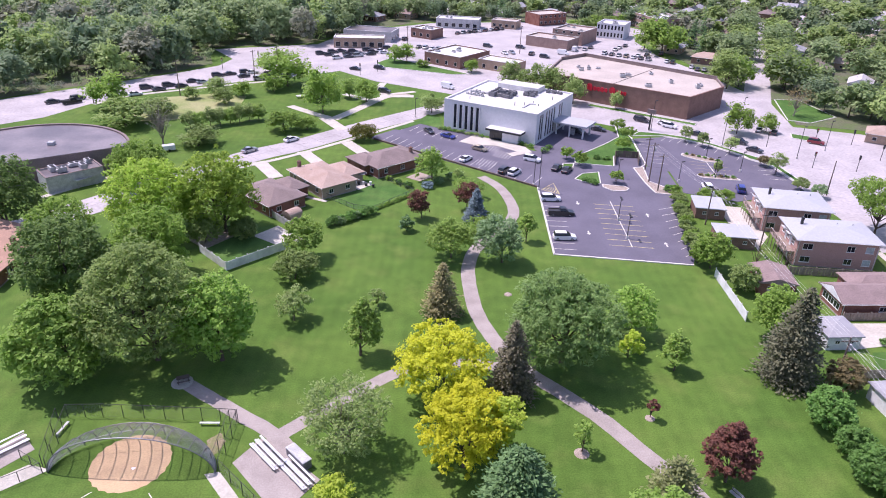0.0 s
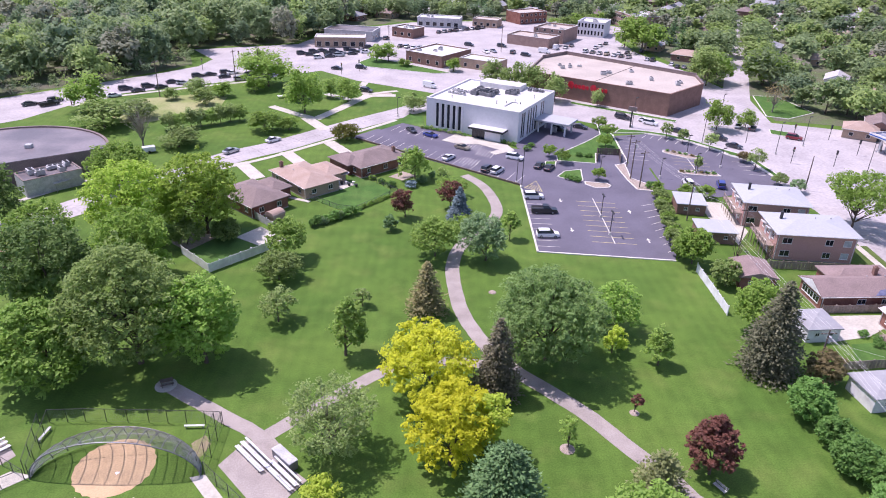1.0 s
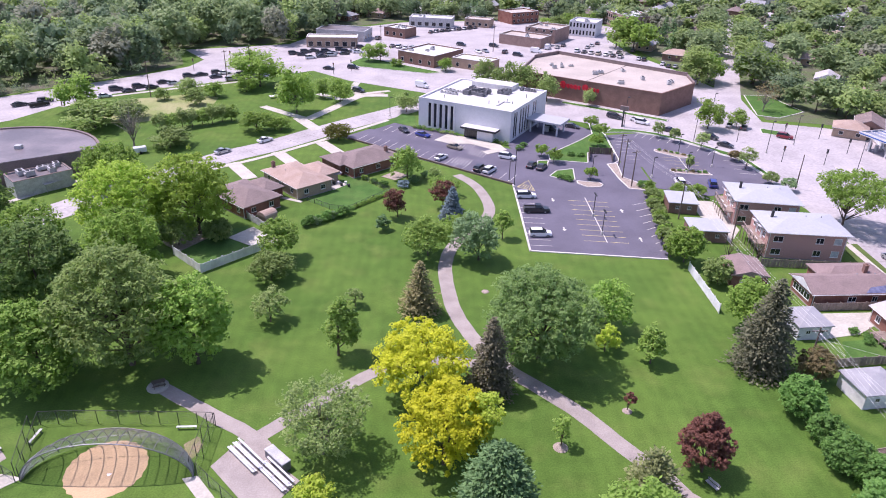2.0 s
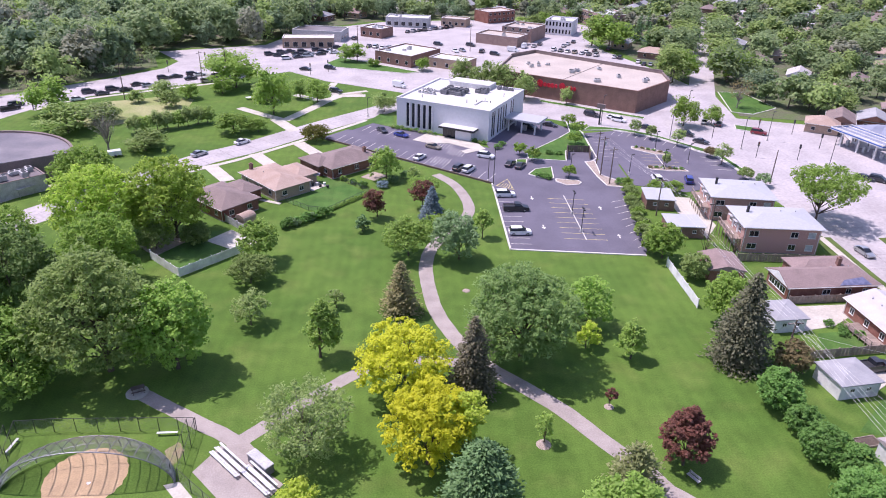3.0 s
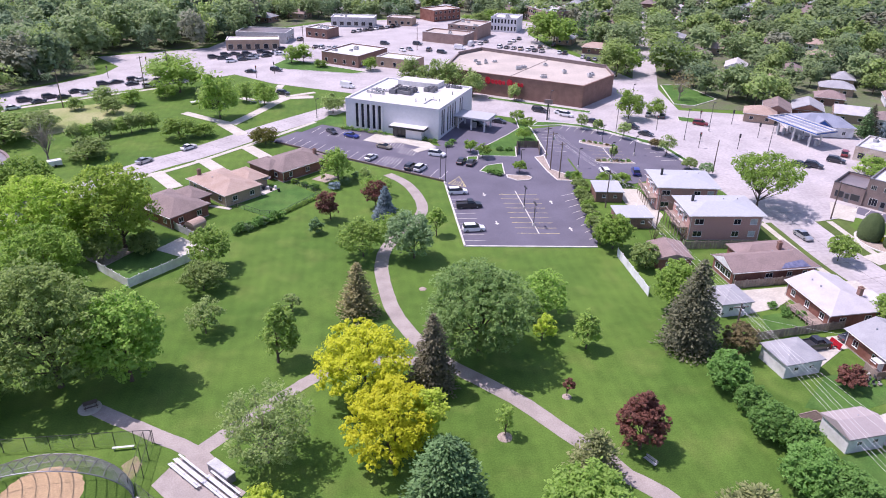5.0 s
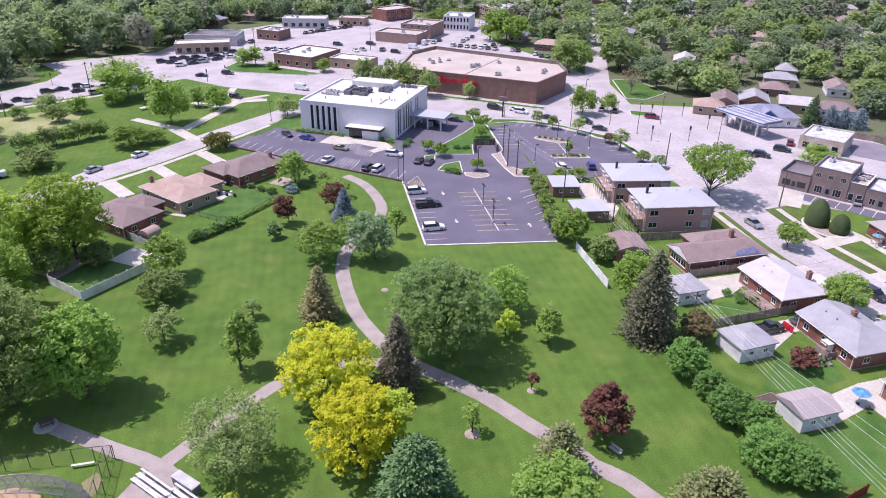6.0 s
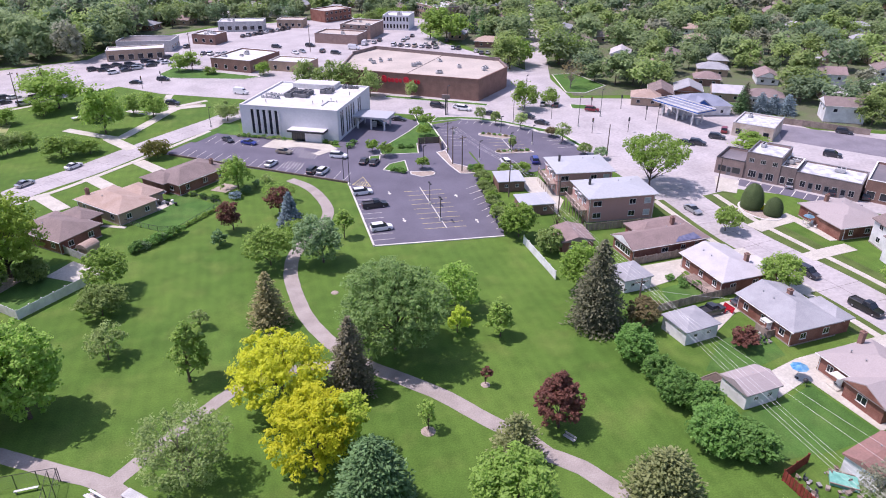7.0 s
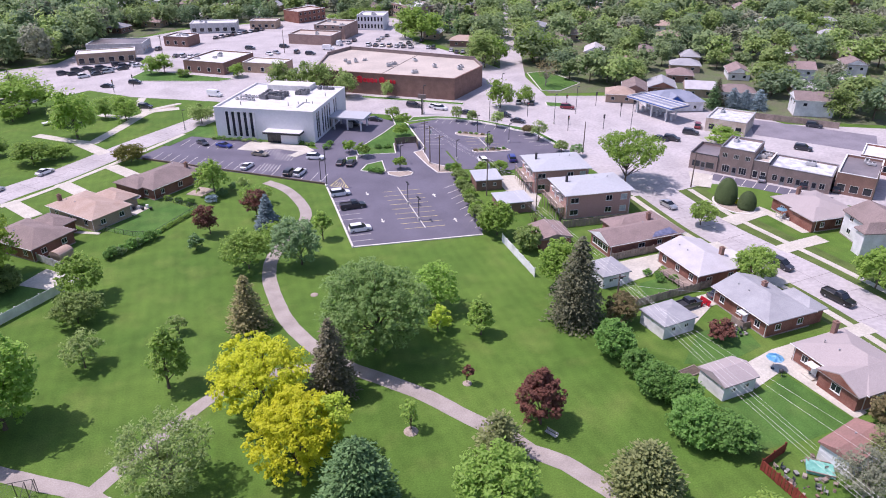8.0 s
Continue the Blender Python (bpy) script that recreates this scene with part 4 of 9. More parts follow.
def slit_wall(length, height, slots, width, z0, z1, thick=0.5):
    """A wall panel along x with tall slots cut through; slots: centres."""
    bm, x = bmesh.new(), -length / 2
    for c in slots:
        box(bm, x, 0, -0.3, c - width / 2, thick, height)
        box(bm, c - width / 2, 0, -0.3, c + width / 2, thick, z0)
        box(bm, c - width / 2, 0, z1, c + width / 2, thick, height)
        x = c + width / 2
    box(bm, x, 0, -0.3, length / 2, thick, height)
    return bm


south_slots = [-OL / 2 + OL * (0.125 + 0.062 * k) for k in range(5)]
east_slots = [-OW / 2 + OW * f for f in (0.10, 0.15, 0.26, 0.33, 0.40, 0.47, 0.62, 0.68)]
w = part("wall", slit_wall(OL, OH, south_slots, 0.95, 0.7, OH - 1.1), M_STONEWHITE, ob_office)
w.matrix_basis = pose(0, -OW / 2, 0)
w = part("wall", slit_wall(OW - 1.0, OH, east_slots, 1.1, 0.7, OH - 0.9), M_STONEWHITE, ob_office)
w.matrix_basis = pose(OL / 2, 0, 0, 0, 0, 90)
w = part("wall", slit_wall(OL, OH, south_slots, 0.95, 0.7, OH - 1.1), M_STONEWHITE, ob_office)
w.matrix_basis = pose(0, OW / 2, 0, 0, 0, 180)
w = part("wall", slit_wall(OW - 1.0, OH, east_slots, 1.1, 0.7, OH - 0.9), M_STONEWHITE, ob_office)
w.matrix_basis = pose(-OL / 2, 0, 0, 0, 0, -90)
for c in south_slots:
    p = part("pane", boxes((-0.475, 0, 0.7, 0.475, 0.03, OH - 1.1)), M_WINDOW, ob_office)
    p.matrix_basis = pose(c, -OW / 2 + 0.2, 0)
    f = part("fin", boxes((-0.05, 0, 0.5, 0.05, 0.5, OH - 0.9), bevel=0.02), M_STONEWHITE, ob_office)
    f.matrix_basis = pose(c + OL * 0.031, -OW / 2 - 0.3, 0)
for c in east_slots:
    p = part("pane", boxes((-0.55, 0, 0.7, 0.55, 0.03, OH - 0.9)), M_WINDOW, ob_office)
    p.matrix_basis = pose(OL / 2 - 0.12, c, 0, 0, 0, 90)
part("roof", boxes((-OL / 2 + 0.5, -OW / 2 + 0.5, OH - 0.8, OL / 2 - 0.5, OW / 2 - 0.5, OH - 0.35)), M_ROOFWHITE, ob_office)
part("coping", boxes((-OL / 2 - 0.08, -OW / 2 - 0.08, OH, OL / 2 + 0.08, -OW / 2 + 0.5, OH + 0.12), (-OL / 2 - 0.08, OW / 2 - 0.5, OH, OL / 2 + 0.08, OW / 2 + 0.08, OH + 0.12),
                     (-OL / 2 - 0.08, -OW / 2 + 0.5, OH, -OL / 2 + 0.5, OW / 2 - 0.5, OH + 0.12), (OL / 2 - 0.5, -OW / 2 + 0.5, OH, OL / 2 + 0.08, OW / 2 - 0.5, OH + 0.12)), M_ROOFWHITE, ob_office)
part("penthouse", boxes((-8.5, 8.6, OH - 0.4, 5.5, 14.2, OH + 1.2), bevel=0.08), M_ROOFWHITE, ob_office, "white raised roof box")
rr = random.Random(4)
for k in range(10):
    roof_unit(ob_office, -12.4 + (k % 5) * 1.25, -4.6 + (k // 5) * 3.4, OH - 0.35, rr, 0.62)
for k in range(9):
    roof_unit(ob_office, -5.0 + (k % 3) * 2.3, -1.6 + (k // 3) * 1.8, OH - 0.35, rr, 1.25 if k % 2 else 1.5, M_UNITDARK)
for k in range(4):
    roof_unit(ob_office, 3.4 + (k % 2) * 2.0, 4.4 + (k // 2) * 1.9, OH - 0.35, rr, 1.2, M_UNITDARK)
for k in range(3):
    roof_unit(ob_office, 7.6 + k * 1.9, 12.0, OH - 0.35, rr, 1.0, M_UNITDARK)
for k, (ux, uy) in enumerate(((7.4, -6.0), (9.0, -3.4), (5.2, -8.2), (11.4, -5.0), (-9.0, -9.5), (12.2, 4.0))):
    part("roof_pipe", tube(bmesh.new(), (ux, uy, OH - 0.4), (ux, uy, OH + 0.4 + 0.15 * (k % 3)), 0.12, 0.12, 8), M_UNITDARK, ob_office)
part("roof_duct", boxes((8.2, -9.6, OH - 0.36, 8.6, -4.6, OH - 0.05), (8.2, -4.6, OH - 0.36, 10.4, -4.2, OH - 0.05)), M_UNIT, ob_office)
part("entrance_canopy", boxes((0.8, -OW / 2 - 3.4, 3.25, 11.8, -OW / 2 - 0.02, 3.6), bevel=0.05), M_ROOFWHITE, ob_office)
part("canopy_fascia", boxes((0.76, -OW / 2 - 3.46, 2.95, 11.84, -OW / 2 - 3.36, 3.5), (11.74, -OW / 2 - 3.36, 2.95, 11.84, -OW / 2 - 0.02, 3.5)), M_DARKMETAL, ob_office)
part("entrance_glazing", boxes((1.4, -OW / 2 - 1.8, 0.05, 5.6, -OW / 2 - 1.7, 3.2), (1.4, -OW / 2 - 1.7, 0.05, 1.5, -OW / 2 - 0.04, 3.2)), M_WINDOW, ob_office)
part("entrance_wall", boxes((5.62, -OW / 2 - 2.2, 0.0, 10.6, -OW / 2 - 0.02, 3.24)), M_STONEWHITE, ob_office)
for k in range(4):
    part("mullion", boxes((1.4 + 1.37 * k, -OW / 2 - 1.86, 0.05, 1.5 + 1.37 * k, -OW / 2 - 1.79, 3.2)), M_DARKMETAL, ob_office)
carport = thing("drive_through_canopy", 38.0, 201.2, 0, -31, "flat pale canopy over the bank-style drive-through lanes", "canopy")
part("roof", boxes((-5.6, -3.8, 3.6, 5.6, 3.8, 4.15), bevel=0.06), M_ROOFBLUE, carport)
for cx in (-4.2, 0.0, 4.2):
    for cy in (-2.8, 2.8):
        part("column", boxes((cx - 0.22, cy - 0.22, 0, cx + 0.22, cy + 0.22, 3.6), bevel=0.03), M_STONEWHITE, carport)
part("kiosk", boxes((-0.6, -0.4, 0.05, 0.6, 0.4, 1.7), bevel=0.05), M_UNIT, carport)

# big shop with a tan roof
shop = thing("supermarket", 0, 0, 0, 0, "large brick supermarket with a flat tan roof and red lettering shapes", "building")
SHOP = [(35.0, 250.3), (78.2, 220.7), (94.6, 236.5), (96.3, 248.9), (55.3, 284.6), (44.3, 275.5)]
part("wall", prism(SHOP, -0.3, 6.9), M_BRICK, shop)
cx, cy = sum(p[0] for p in SHOP) / 6, sum(p[1] for p in SHOP) / 6
part("roof", prism([(cx + (x - cx) * 0.985, cy + (y - cy) * 0.985) for x, y in SHOP], 6.8, 6.96), M_ROOFTAN, shop)
for i in range(6):
    (x0, y0), (x1, y1) = SHOP[i], SHOP[(i + 1) % 6]
    ln, an = math.hypot(x1 - x0, y1 - y0), math.degrees(math.atan2(y1 - y0, x1 - x0))
    hh = 7.45 if i < 2 else 8.1 if i in (3, 4) else 7.6
    c = part("parapet", boxes((0, -0.08, 6.7, ln, 0.3, hh), (-0.05, -0.14, hh, ln + 0.05, 0.34, hh + 0.12)), M_BRICK if i < 2 else M_SHBROWN, shop)
    c.matrix_basis = pose(x0, y0, 0, 0, 0, an)
FRONT = math.degrees(math.atan2(SHOP[1][1] - SHOP[0][1], SHOP[1][0] - SHOP[0][0]))
for k, (a, s) in enumerate(((0, 1.5), (1.35, 0.9), (2.3, 0.9), (3.3, 1.0), (4.3, 0.8), (5.9, 1.5), (7.2, 0.8), (8.1, 0.9), (9.1, 0.8))):
    bm = tube(bmesh.new(), (0, -0.05, 0), (0, -0.3, 0), s * 0.74, s * 0.74, 12)
    tube(bm, (0.3 * s, -0.06, -0.55 * s), (0.3 * s, -0.28, -0.55 * s), s * 0.40, s * 0.40, 8)
    q = part("sign_shape", bm, M_RED, shop, "red rounded sign shape")
    q.matrix_basis = pose(*SHOP[0], 0, 0, 0, FRONT) @ pose(17.6 + a * 1.42, -0.02, 5.0 + 0.3 * (s > 1.2))
part("roof_joint", boxes((-0.12, -31, 6.97, 0.12, 6, 7.03)), M_RUBBERLINE, shop).matrix_basis = pose(76, 262.0, 0, 0, 0, FRONT - 4)
for k, (x, y) in enumerate(((49.3, 257.5), (52.2, 259.3), (48.9, 261.9), (53.0, 263.8), (56.2, 261.3), (62.4, 248.8), (64.8, 250.8), (77.8, 241.8), (74.1, 254.5), (85.2, 235.5), (87.1, 238.6), (68.4, 235.2))):
    roof_unit(shop, x, y, 6.96, rr, 0.9 if k < 5 else 1.15)

# round building and its annex
rb = thing("round_building", -99.7, 155.2, 0, 4.1, "round low building with a dark grey membrane roof", "building")
CHORD = 30.0


def drum(r):
    """The plan of the round hall, cut off along a straight side to the south-east."""
    n = Vector((math.sin(radians(CHORD)), -math.cos(radians(CHORD))))
    return [(x, y) for x, y in ((r * math.cos(k * math.tau / 96), r * math.sin(k * math.tau / 96)) for k in range(96)) if x * n.x + y * n.y < 6.7]


part("wall", prism(drum(22.4), -0.2, 5.8), M_SHBROWN, rb)
part("roof", prism(drum(22.0), 5.7, 5.95), M_ROOFGREY, rb)
outer, inner = drum(22.7), drum(22.1)
bm = bmesh.new()
for k in range(min(len(outer), len(inner)) - 1):
    if (Vector(outer[k]) - Vector(outer[k + 1])).length > 3 or (Vector(inner[k]) - Vector(inner[k + 1])).length > 3 or (Vector(outer[k]) - Vector(inner[k])).length > 3:
        continue
    v = [bm.verts.new((*q, 6.3)) for q in (inner[k], inner[k + 1], outer[k + 1], outer[k])]
    bm.faces.new(v)
    v2 = [bm.verts.new((q.co.x, q.co.y, 5.7)) for q in v]
    bm.faces.new((v2[0], v2[1], v[1], v[0]))
    bm.faces.new((v2[2], v2[3], v[3], v[2]))
bmesh.ops.recalc_face_normals(bm, faces=bm.faces)
part("roof_edge", bm, M_SHBROWN, rb)
part("roof_hatch", boxes((2.5, 5.0, 5.95, 4.0, 6.5, 6.8), bevel=0.05), M_UNIT, rb)
annex = flat_block("annex_block", -87.9, 151.1, 44.1, 12.5, 6.9, 3.9, M_UNIT, M_ROOFGREY, "low grey annex with rooftop machines beside the round building", 0.25, units=0, cap=M_SHBROWN)
for k, (ux, uy) in enumerate(((-3.3, 1.2), (-1.9, -1.0), (1.6, 1.4), (3.2, 0.9), (2.6, -1.2), (4.6, 1.8))):
    roof_unit(annex, ux, uy, 3.65, rr, 1.15)
slab("walk_annex", [(-91.9, 142.5), (-81.3, 157.0), (-80.2, 155.8), (-90.9, 141.3)], -0.2, 0.05, M_WALK, "concrete walk beside the annex", "pavement")
awn = thing("awning", -84.4, 150.2, 0, 56.2, "small flat awning along the annex wall", "awning")
part("cover", boxes((-2.5, -0.9, 1.9, 2.5, 0.4, 2.05)), M_UNIT, awn)
for k in (-2.3, 2.3):
    part("post", boxes((k - 0.05, -0.85, 0, k + 0.05, -0.75, 1.9)), M_STEEL, awn)

# homes west of the lawn
house("ranch_house", -14.5, 168.7, 41.7, 14.8, 10.4, M_BRICKRED, M_SHBROWN, "brown brick ranch house with a dark hipped roof", 2.7, 1.7, wing=(-8.6, -1.5, -3.0, 6.5, False), chim=(5.0, -2.5), group="ranch houses by the park")
house("ranch_house", -29.5, 154.7, 131.4, 15.1, 9.1, M_BRICKTAN, M_SHTAN, "tan brick ranch house with a light hipped roof", 2.7, 1.5, wing=(-4.0, -9.0, 4.5, -3.5, False), chim=(6.2, 2.5), group="ranch houses by the park")
house("ranch_house", -39.2, 142.9, 137.4, 13.4, 9.2, M_BRICKRED, M_SHBROWN, "brown brick ranch house beside the big maples", 2.7, 1.6, wing=(-2.5, -8.5, 5.0, -3.5, False), group="ranch houses by the park")
house("ranch_house", -85.2, 110.8, 1.5, 16.0, 17.5, M_BRICKRED, M_SHORANGE, "red brick ranch house with an orange-tan gabled roof", 2.7, 2.2, gable=True, chim=(6.5, 1.0), group="ranch houses by the park")
shed = thing("garden_shed", -32.4, 134.2, 0, 52.2, "small tan garden shed with a barrel roof", "shed")
part("wall", boxes((-1.6, -1.3, 0, 1.6, 1.3, 1.7)), M_BRICKTAN, shed)
bm = bmesh.new()
ring = [[bm.verts.new((x, -1.4 * math.cos(k * math.pi / 8), 1.7 + 0.9 * math.sin(k * math.pi / 8))) for k in range(9)] for x in (-1.7, 1.7)]
for k in range(8):
    bm.faces.new((ring[0][k], ring[0][k + 1], ring[1][k + 1], ring[1][k]))
bm.faces.new(ring[0][::-1])
bm.faces.new(ring[1])
bm.faces.new((ring[0][0], ring[1][0], ring[1][8], ring[0][8]))
bmesh.ops.recalc_face_normals(bm, faces=bm.faces)
part("roof", bm, M_SHTAN, shed)

# flats and homes east of the lawn
def flats(x, y, rot, L, W, label):
    """Two-storey flats: paired white windows, a back gallery with posts and tilted door awnings."""
    h = house("apartment_building", x, y, rot, L, W, M_BRICKMAUVE, M_ROOFBLUE, label, 5.7, 0.9, False, False, over=0.6, storeys=2, group="two-storey flats", category="building")
    for z in (1.55, 4.3):
        for k, w in ((-0.37, 1.9), (0.16, 1.5)):
            for f in (0, 180):
                window(h, k * L, -W / 2 if f == 0 else W / 2, z, w, 1.25, f)
        for f in (0, 180):
            window(h, 0.39 * L, -W / 2 if f == 0 else W / 2, z, 1.5, 1.3, f, glass=M_BLOCK, bars=0)
        for k in (-0.28, 0.0, 0.28):
            window(h, L / 2, k * W, z, 1.8, 1.4, 90)
            window(h, -L / 2, k * W, z, 1.1, 1.2, -90)
    for k in (-0.14 * W, 0.14 * W):
        for z in (0.1, 2.85):
            part("back_door", boxes((-L / 2 - 0.06, k - 0.45, z, -L / 2 - 0.01, k + 0.45, z + 2.0)), M_TRIM, h)
        for z in (2.1, 4.75):
            bm = boxes((-0.05, -0.8, -0.05, 1.15, 0.8, 0.03))
            for e in (-0.8, 0.76):
                box(bm, -0.05, e, -0.3, 0.9, e + 0.04, -0.05)
            a = part("awning", bm, M_SIDING, h, "white metal awning")
            a.matrix_basis = pose(-L / 2 - 0.02, k, z + 0.35, 0, -22, 180)
    part("back_porch", boxes((-L / 2 - 2.0, -W * 0.45, 2.6, -L / 2 - 0.07, W * 0.45, 2.8)), M_WOOD, h, "weathered wooden gallery")
    for k in range(6):
        c = -W * 0.45 + 0.07 + k * (W * 0.9 - 0.14) / 5
        part("post", boxes((-L / 2 - 1.98, c - 0.06, 0, -L / 2 - 1.86, c + 0.06, 3.7)), M_WOOD, h)
    part("rail", boxes((-L / 2 - 2.0, -W * 0.45, 3.7, -L / 2 - 1.84, W * 0.45, 3.78)), M_WOOD, h)
    part("flue", boxes((-L * 0.36, 1.0, 5.9, -L * 0.36 + 0.45, 1.45, 7.7), (-L * 0.36 - 0.06, 0.94, 7.7, -L * 0.36 + 0.51, 1.51, 7.82)), M_DARKMETAL, h, "dark metal flue")
    return h


flats(75.8, 139.8, -8.7, 13.2, 10.4, "two-storey brick flats with a pale low roof")
flats(76.6, 124.2, -5.5, 15.1, 9.8, "two-storey brick flats with white awnings and a pale roof")
corner = house("brick_house", 76.7, 104.8, 2.8, 17.0, 6.8, M_BRICKRED, M_SHROSE, "red brick bungalow with a white gable and tarpaulin on its roof", 2.8, 1.6, gable="near", wing=(-3.2, 1.5, 8.6, 7.4, False), chim=(4.6, 3.0), group="brick bungalows on the street", gable_mat=M_SIDING, wins=False)
for k in (-1.75, 0.0, 1.75):
    window(corner, -8.5, k, 1.6, 1.72, 1.25, -90)
for k, w in ((-1.2, 1.5), (3.0, 1.0), (6.2, 1.0)):
    window(corner, k, -3.4, 1.7, w, 1.0, 0)
bm = bmesh.new()
lo = [bm.verts.new((x, y, 3.00 + (y + 3.85) * 1.6 / 3.85)) for x, y in ((0.8, -3.7), (6.9, -3.7), (6.0, -2.1), (2.2, -2.6))]
hi = [bm.verts.new(v.co + Vector((0, 0, 0.05))) for v in lo]
bm.faces.new(hi)
for k in range(4):
    bm.faces.new((lo[k], lo[(k + 1) % 4], hi[(k + 1) % 4], hi[k]))
part("tarpaulin", bm, surf("faded_blue_tarp", (0.10, 0.11, 0.20), 0.5, size=0.8, fine=0.2, fvar=0.2, tint=(0.19, 0.20, 0.30)), corner, "faded blue tarpaulin")
house("brick_house", 81.7, 91.6, 92.8, 11.4, 9.6, M_BRICKRED, M_SHLIGHT, "red brick bungalow with a pale roof and a back deck", 2.8, 1.6, gable="far", chim=(-1.6, -3.4), wing=(-5.5, -7.6, 0.4, -4.2, False), group="brick bungalows on the street")
grey = house("brick_house", 82.2, 75.6, 93.4, 12.0, 9.3, M_BRICKRED, M_SHGREY, "red-brown brick bungalow with a grey roof", 2.8, 1.7, gable="far", chim=(1.5, -1.4), wing=(-5.8, -7.4, 0.5, -4.0, False), group="brick bungalows on the street")
part("door_awning", boxes((-2.2, 4.66, 2.2, -0.6, 6.0, 2.32)), M_TRIM, grey, "white door awning")
part("back_door", boxes((-1.9, 4.66, 0.25, -0.95, 4.72, 2.1)), M_TRIM, grey)
part("porch", boxes((-2.8, 4.66, -0.1, -0.2, 6.3, 0.45), (-2.8, 6.2, 0.45, -0.2, 6.3, 1.25), (-2.8, 4.66, 0.45, -2.7, 6.2, 1.25)), M_WOOD, grey, "grey wooden porch")
bungalow = house("brick_house", 82.9, 57.3, 93.2, 12.5, 9.9, M_BRICKRED, M_SHDUSTY, "red-brown brick bungalow with a pale rose roof", 2.8, 1.9, chim=(6.2, -2.5), wing=(-6.0, -1.4, 0.3, 6.4, True), group="brick bungalows on the street")
window(bungalow, -2.6, 6.4, 1.6, 1.6, 1.2, 180)
part("door_awning", boxes((1.2, 5.22, 2.15, 2.9, 6.6, 2.27)), M_TRIM, bungalow, "white door awning")
part("back_door", boxes((1.55, 5.21, 0.25, 2.5, 5.27, 2.1)), M_TRIM, bungalow)
part("step", boxes((1.1, 5.22, -0.1, 3.0, 6.4, 0.3)), M_WALK, bungalow)
garage("garage", 65.0, 77.2, 7.6, 6.4, 5.5, M_SIDING, M_SHGREY, "white sided garage with a grey roof")
garage("garage", 63.9, 61.2, 5.5, 5.8, 4.8, M_SIDING, M_SHDUSTY, "pale sided garage with a rose-grey roof", gable=True)
garage("garage", 63.7, 94.1, 4.7, 5.5, 5.6, M_SIDING, M_SHGREY, "white sided garage beside the tall spruce")
garage("garage", 59.8, 144.5, -8.6, 6.2, 6.8, M_BRICK, M_ROOFBLUE, "brick garage with a flat pale roof", flat=True)
garage("garage", 60.2, 129.7, -5.4, 7.3, 6.1, M_BRICK, M_ROOFBLUE, "brick garage with a flat pale roof", flat=True)
garage("garage", 60.6, 111.3, -6.0, 6.4, 7.0, M_BRICKRED, M_SHROSE, "old garage with a rose-red roof", gable=True)
garage("garage", 69.6, 44.6, 13.5, 7.7, 4.2, M_SIDING, M_SHRED, "garage with a brick-red roof in the corner yard", rise=0.6, gable=True)

# strip of shops, filling station and blocks beyond the crossing
SH = -53.0
def along(u, v):
    a = radians(SH)
    return 114.0 + u * math.cos(a) - v * math.sin(a), 139.0 + u * math.sin(a) + v * math.cos(a)


x, y = along(3.5, 5.2)
flat_block("shop_block", x, y, SH, 6.9, 10.2, 4.2, M_SHOP, M_ROOFGREY, "low brick shop with a grey roof", 0.5, wins=((0, 2, 1.6, 2.0, 1.6), (3, 2, 1.6, 1.4, 1.2)), cap=M_DARKMETAL, doors=((0, 0.0),), wframe=M_UNITDARK)
x, y = along(11.1, 5.7)
flat_block("shop_block", x, y, SH, 8.2, 10.7, 6.9, M_SHOP, M_ROOFPATCH, "two-storey brick shop with flat above and a white roof", 0.5, wins=((0, 3, 5.0, 1.2, 1.1), (0, 2, 1.6, 1.8, 1.8), (3, 2, 5.0, 1.0, 1.1)), units=1, cap=M_UNITDARK, doors=((0, 0.0),), wframe=M_UNIT, wbars=2)
x, y = along(17.0, 5.0)
flat_block("shop_block", x, y, SH, 3.6, 9.0, 5.0, M_SHBROWN, M_ROOFTAN, "narrow brown shop with a parapet", 0.6, wins=((0, 2, 1.5, 1.2, 1.8),), units=2, seed=3)
x, y = along(25.9, 5.5)
flat_block("shop_block", x, y, SH, 14.0, 10.0, 4.3, M_SHOP, M_ROOFPATCH, "brick shops under a patched white roof", 0.3, wins=((0, 4, 1.6, 1.2, 1.5),), units=1, seed=5, cap=M_UNITDARK, doors=((0, -0.25), (0, 0.0), (0, 0.25)), wframe=M_UNIT, wbars=1)
x, y = along(37.6, 10.0)
flat_block("shop_block", x, y, SH, 8.3, 15.4, 5.2, M_BRICK, M_ROOFGREY, "brown brick workshop with a dark roof and ducts", 0.5, wins=((0, 3, 1.7, 1.8, 1.8),), units=2, seed=6)
x, y = along(42.6, 27.4)
flat_block("shop_block", x, y, SH, 12.4, 10.7, 4.4, M_BRICKRED, M_ROOFWHITE, "red brick shop with a white roof", 0.4, wins=((3, 3, 1.6, 1.6, 1.6), (0, 3, 1.6, 1.6, 1.6)))
flat_block("corner_shop", 146.8, 164.1, -50.9, 11.4, 13.4, 4.0, M_CREAM, M_ROOFPATCH, "cream rendered corner shop with a white flat roof", 0.4, wins=((0, 3, 1.6, 1.6, 1.6), (3, 1, 1.6, 1.4, 1.4)), units=1, cap=M_UNIT, doors=((3, 0.3),), wframe=M_UNITDARK)
slab("lot_shops", [(149.3, 156.3), (159.0, 169.8), (182.5, 143.7), (169.8, 131.3)], -0.3, 0.05, M_WORNLOT, "grey asphalt yard behind the shops", "car park")
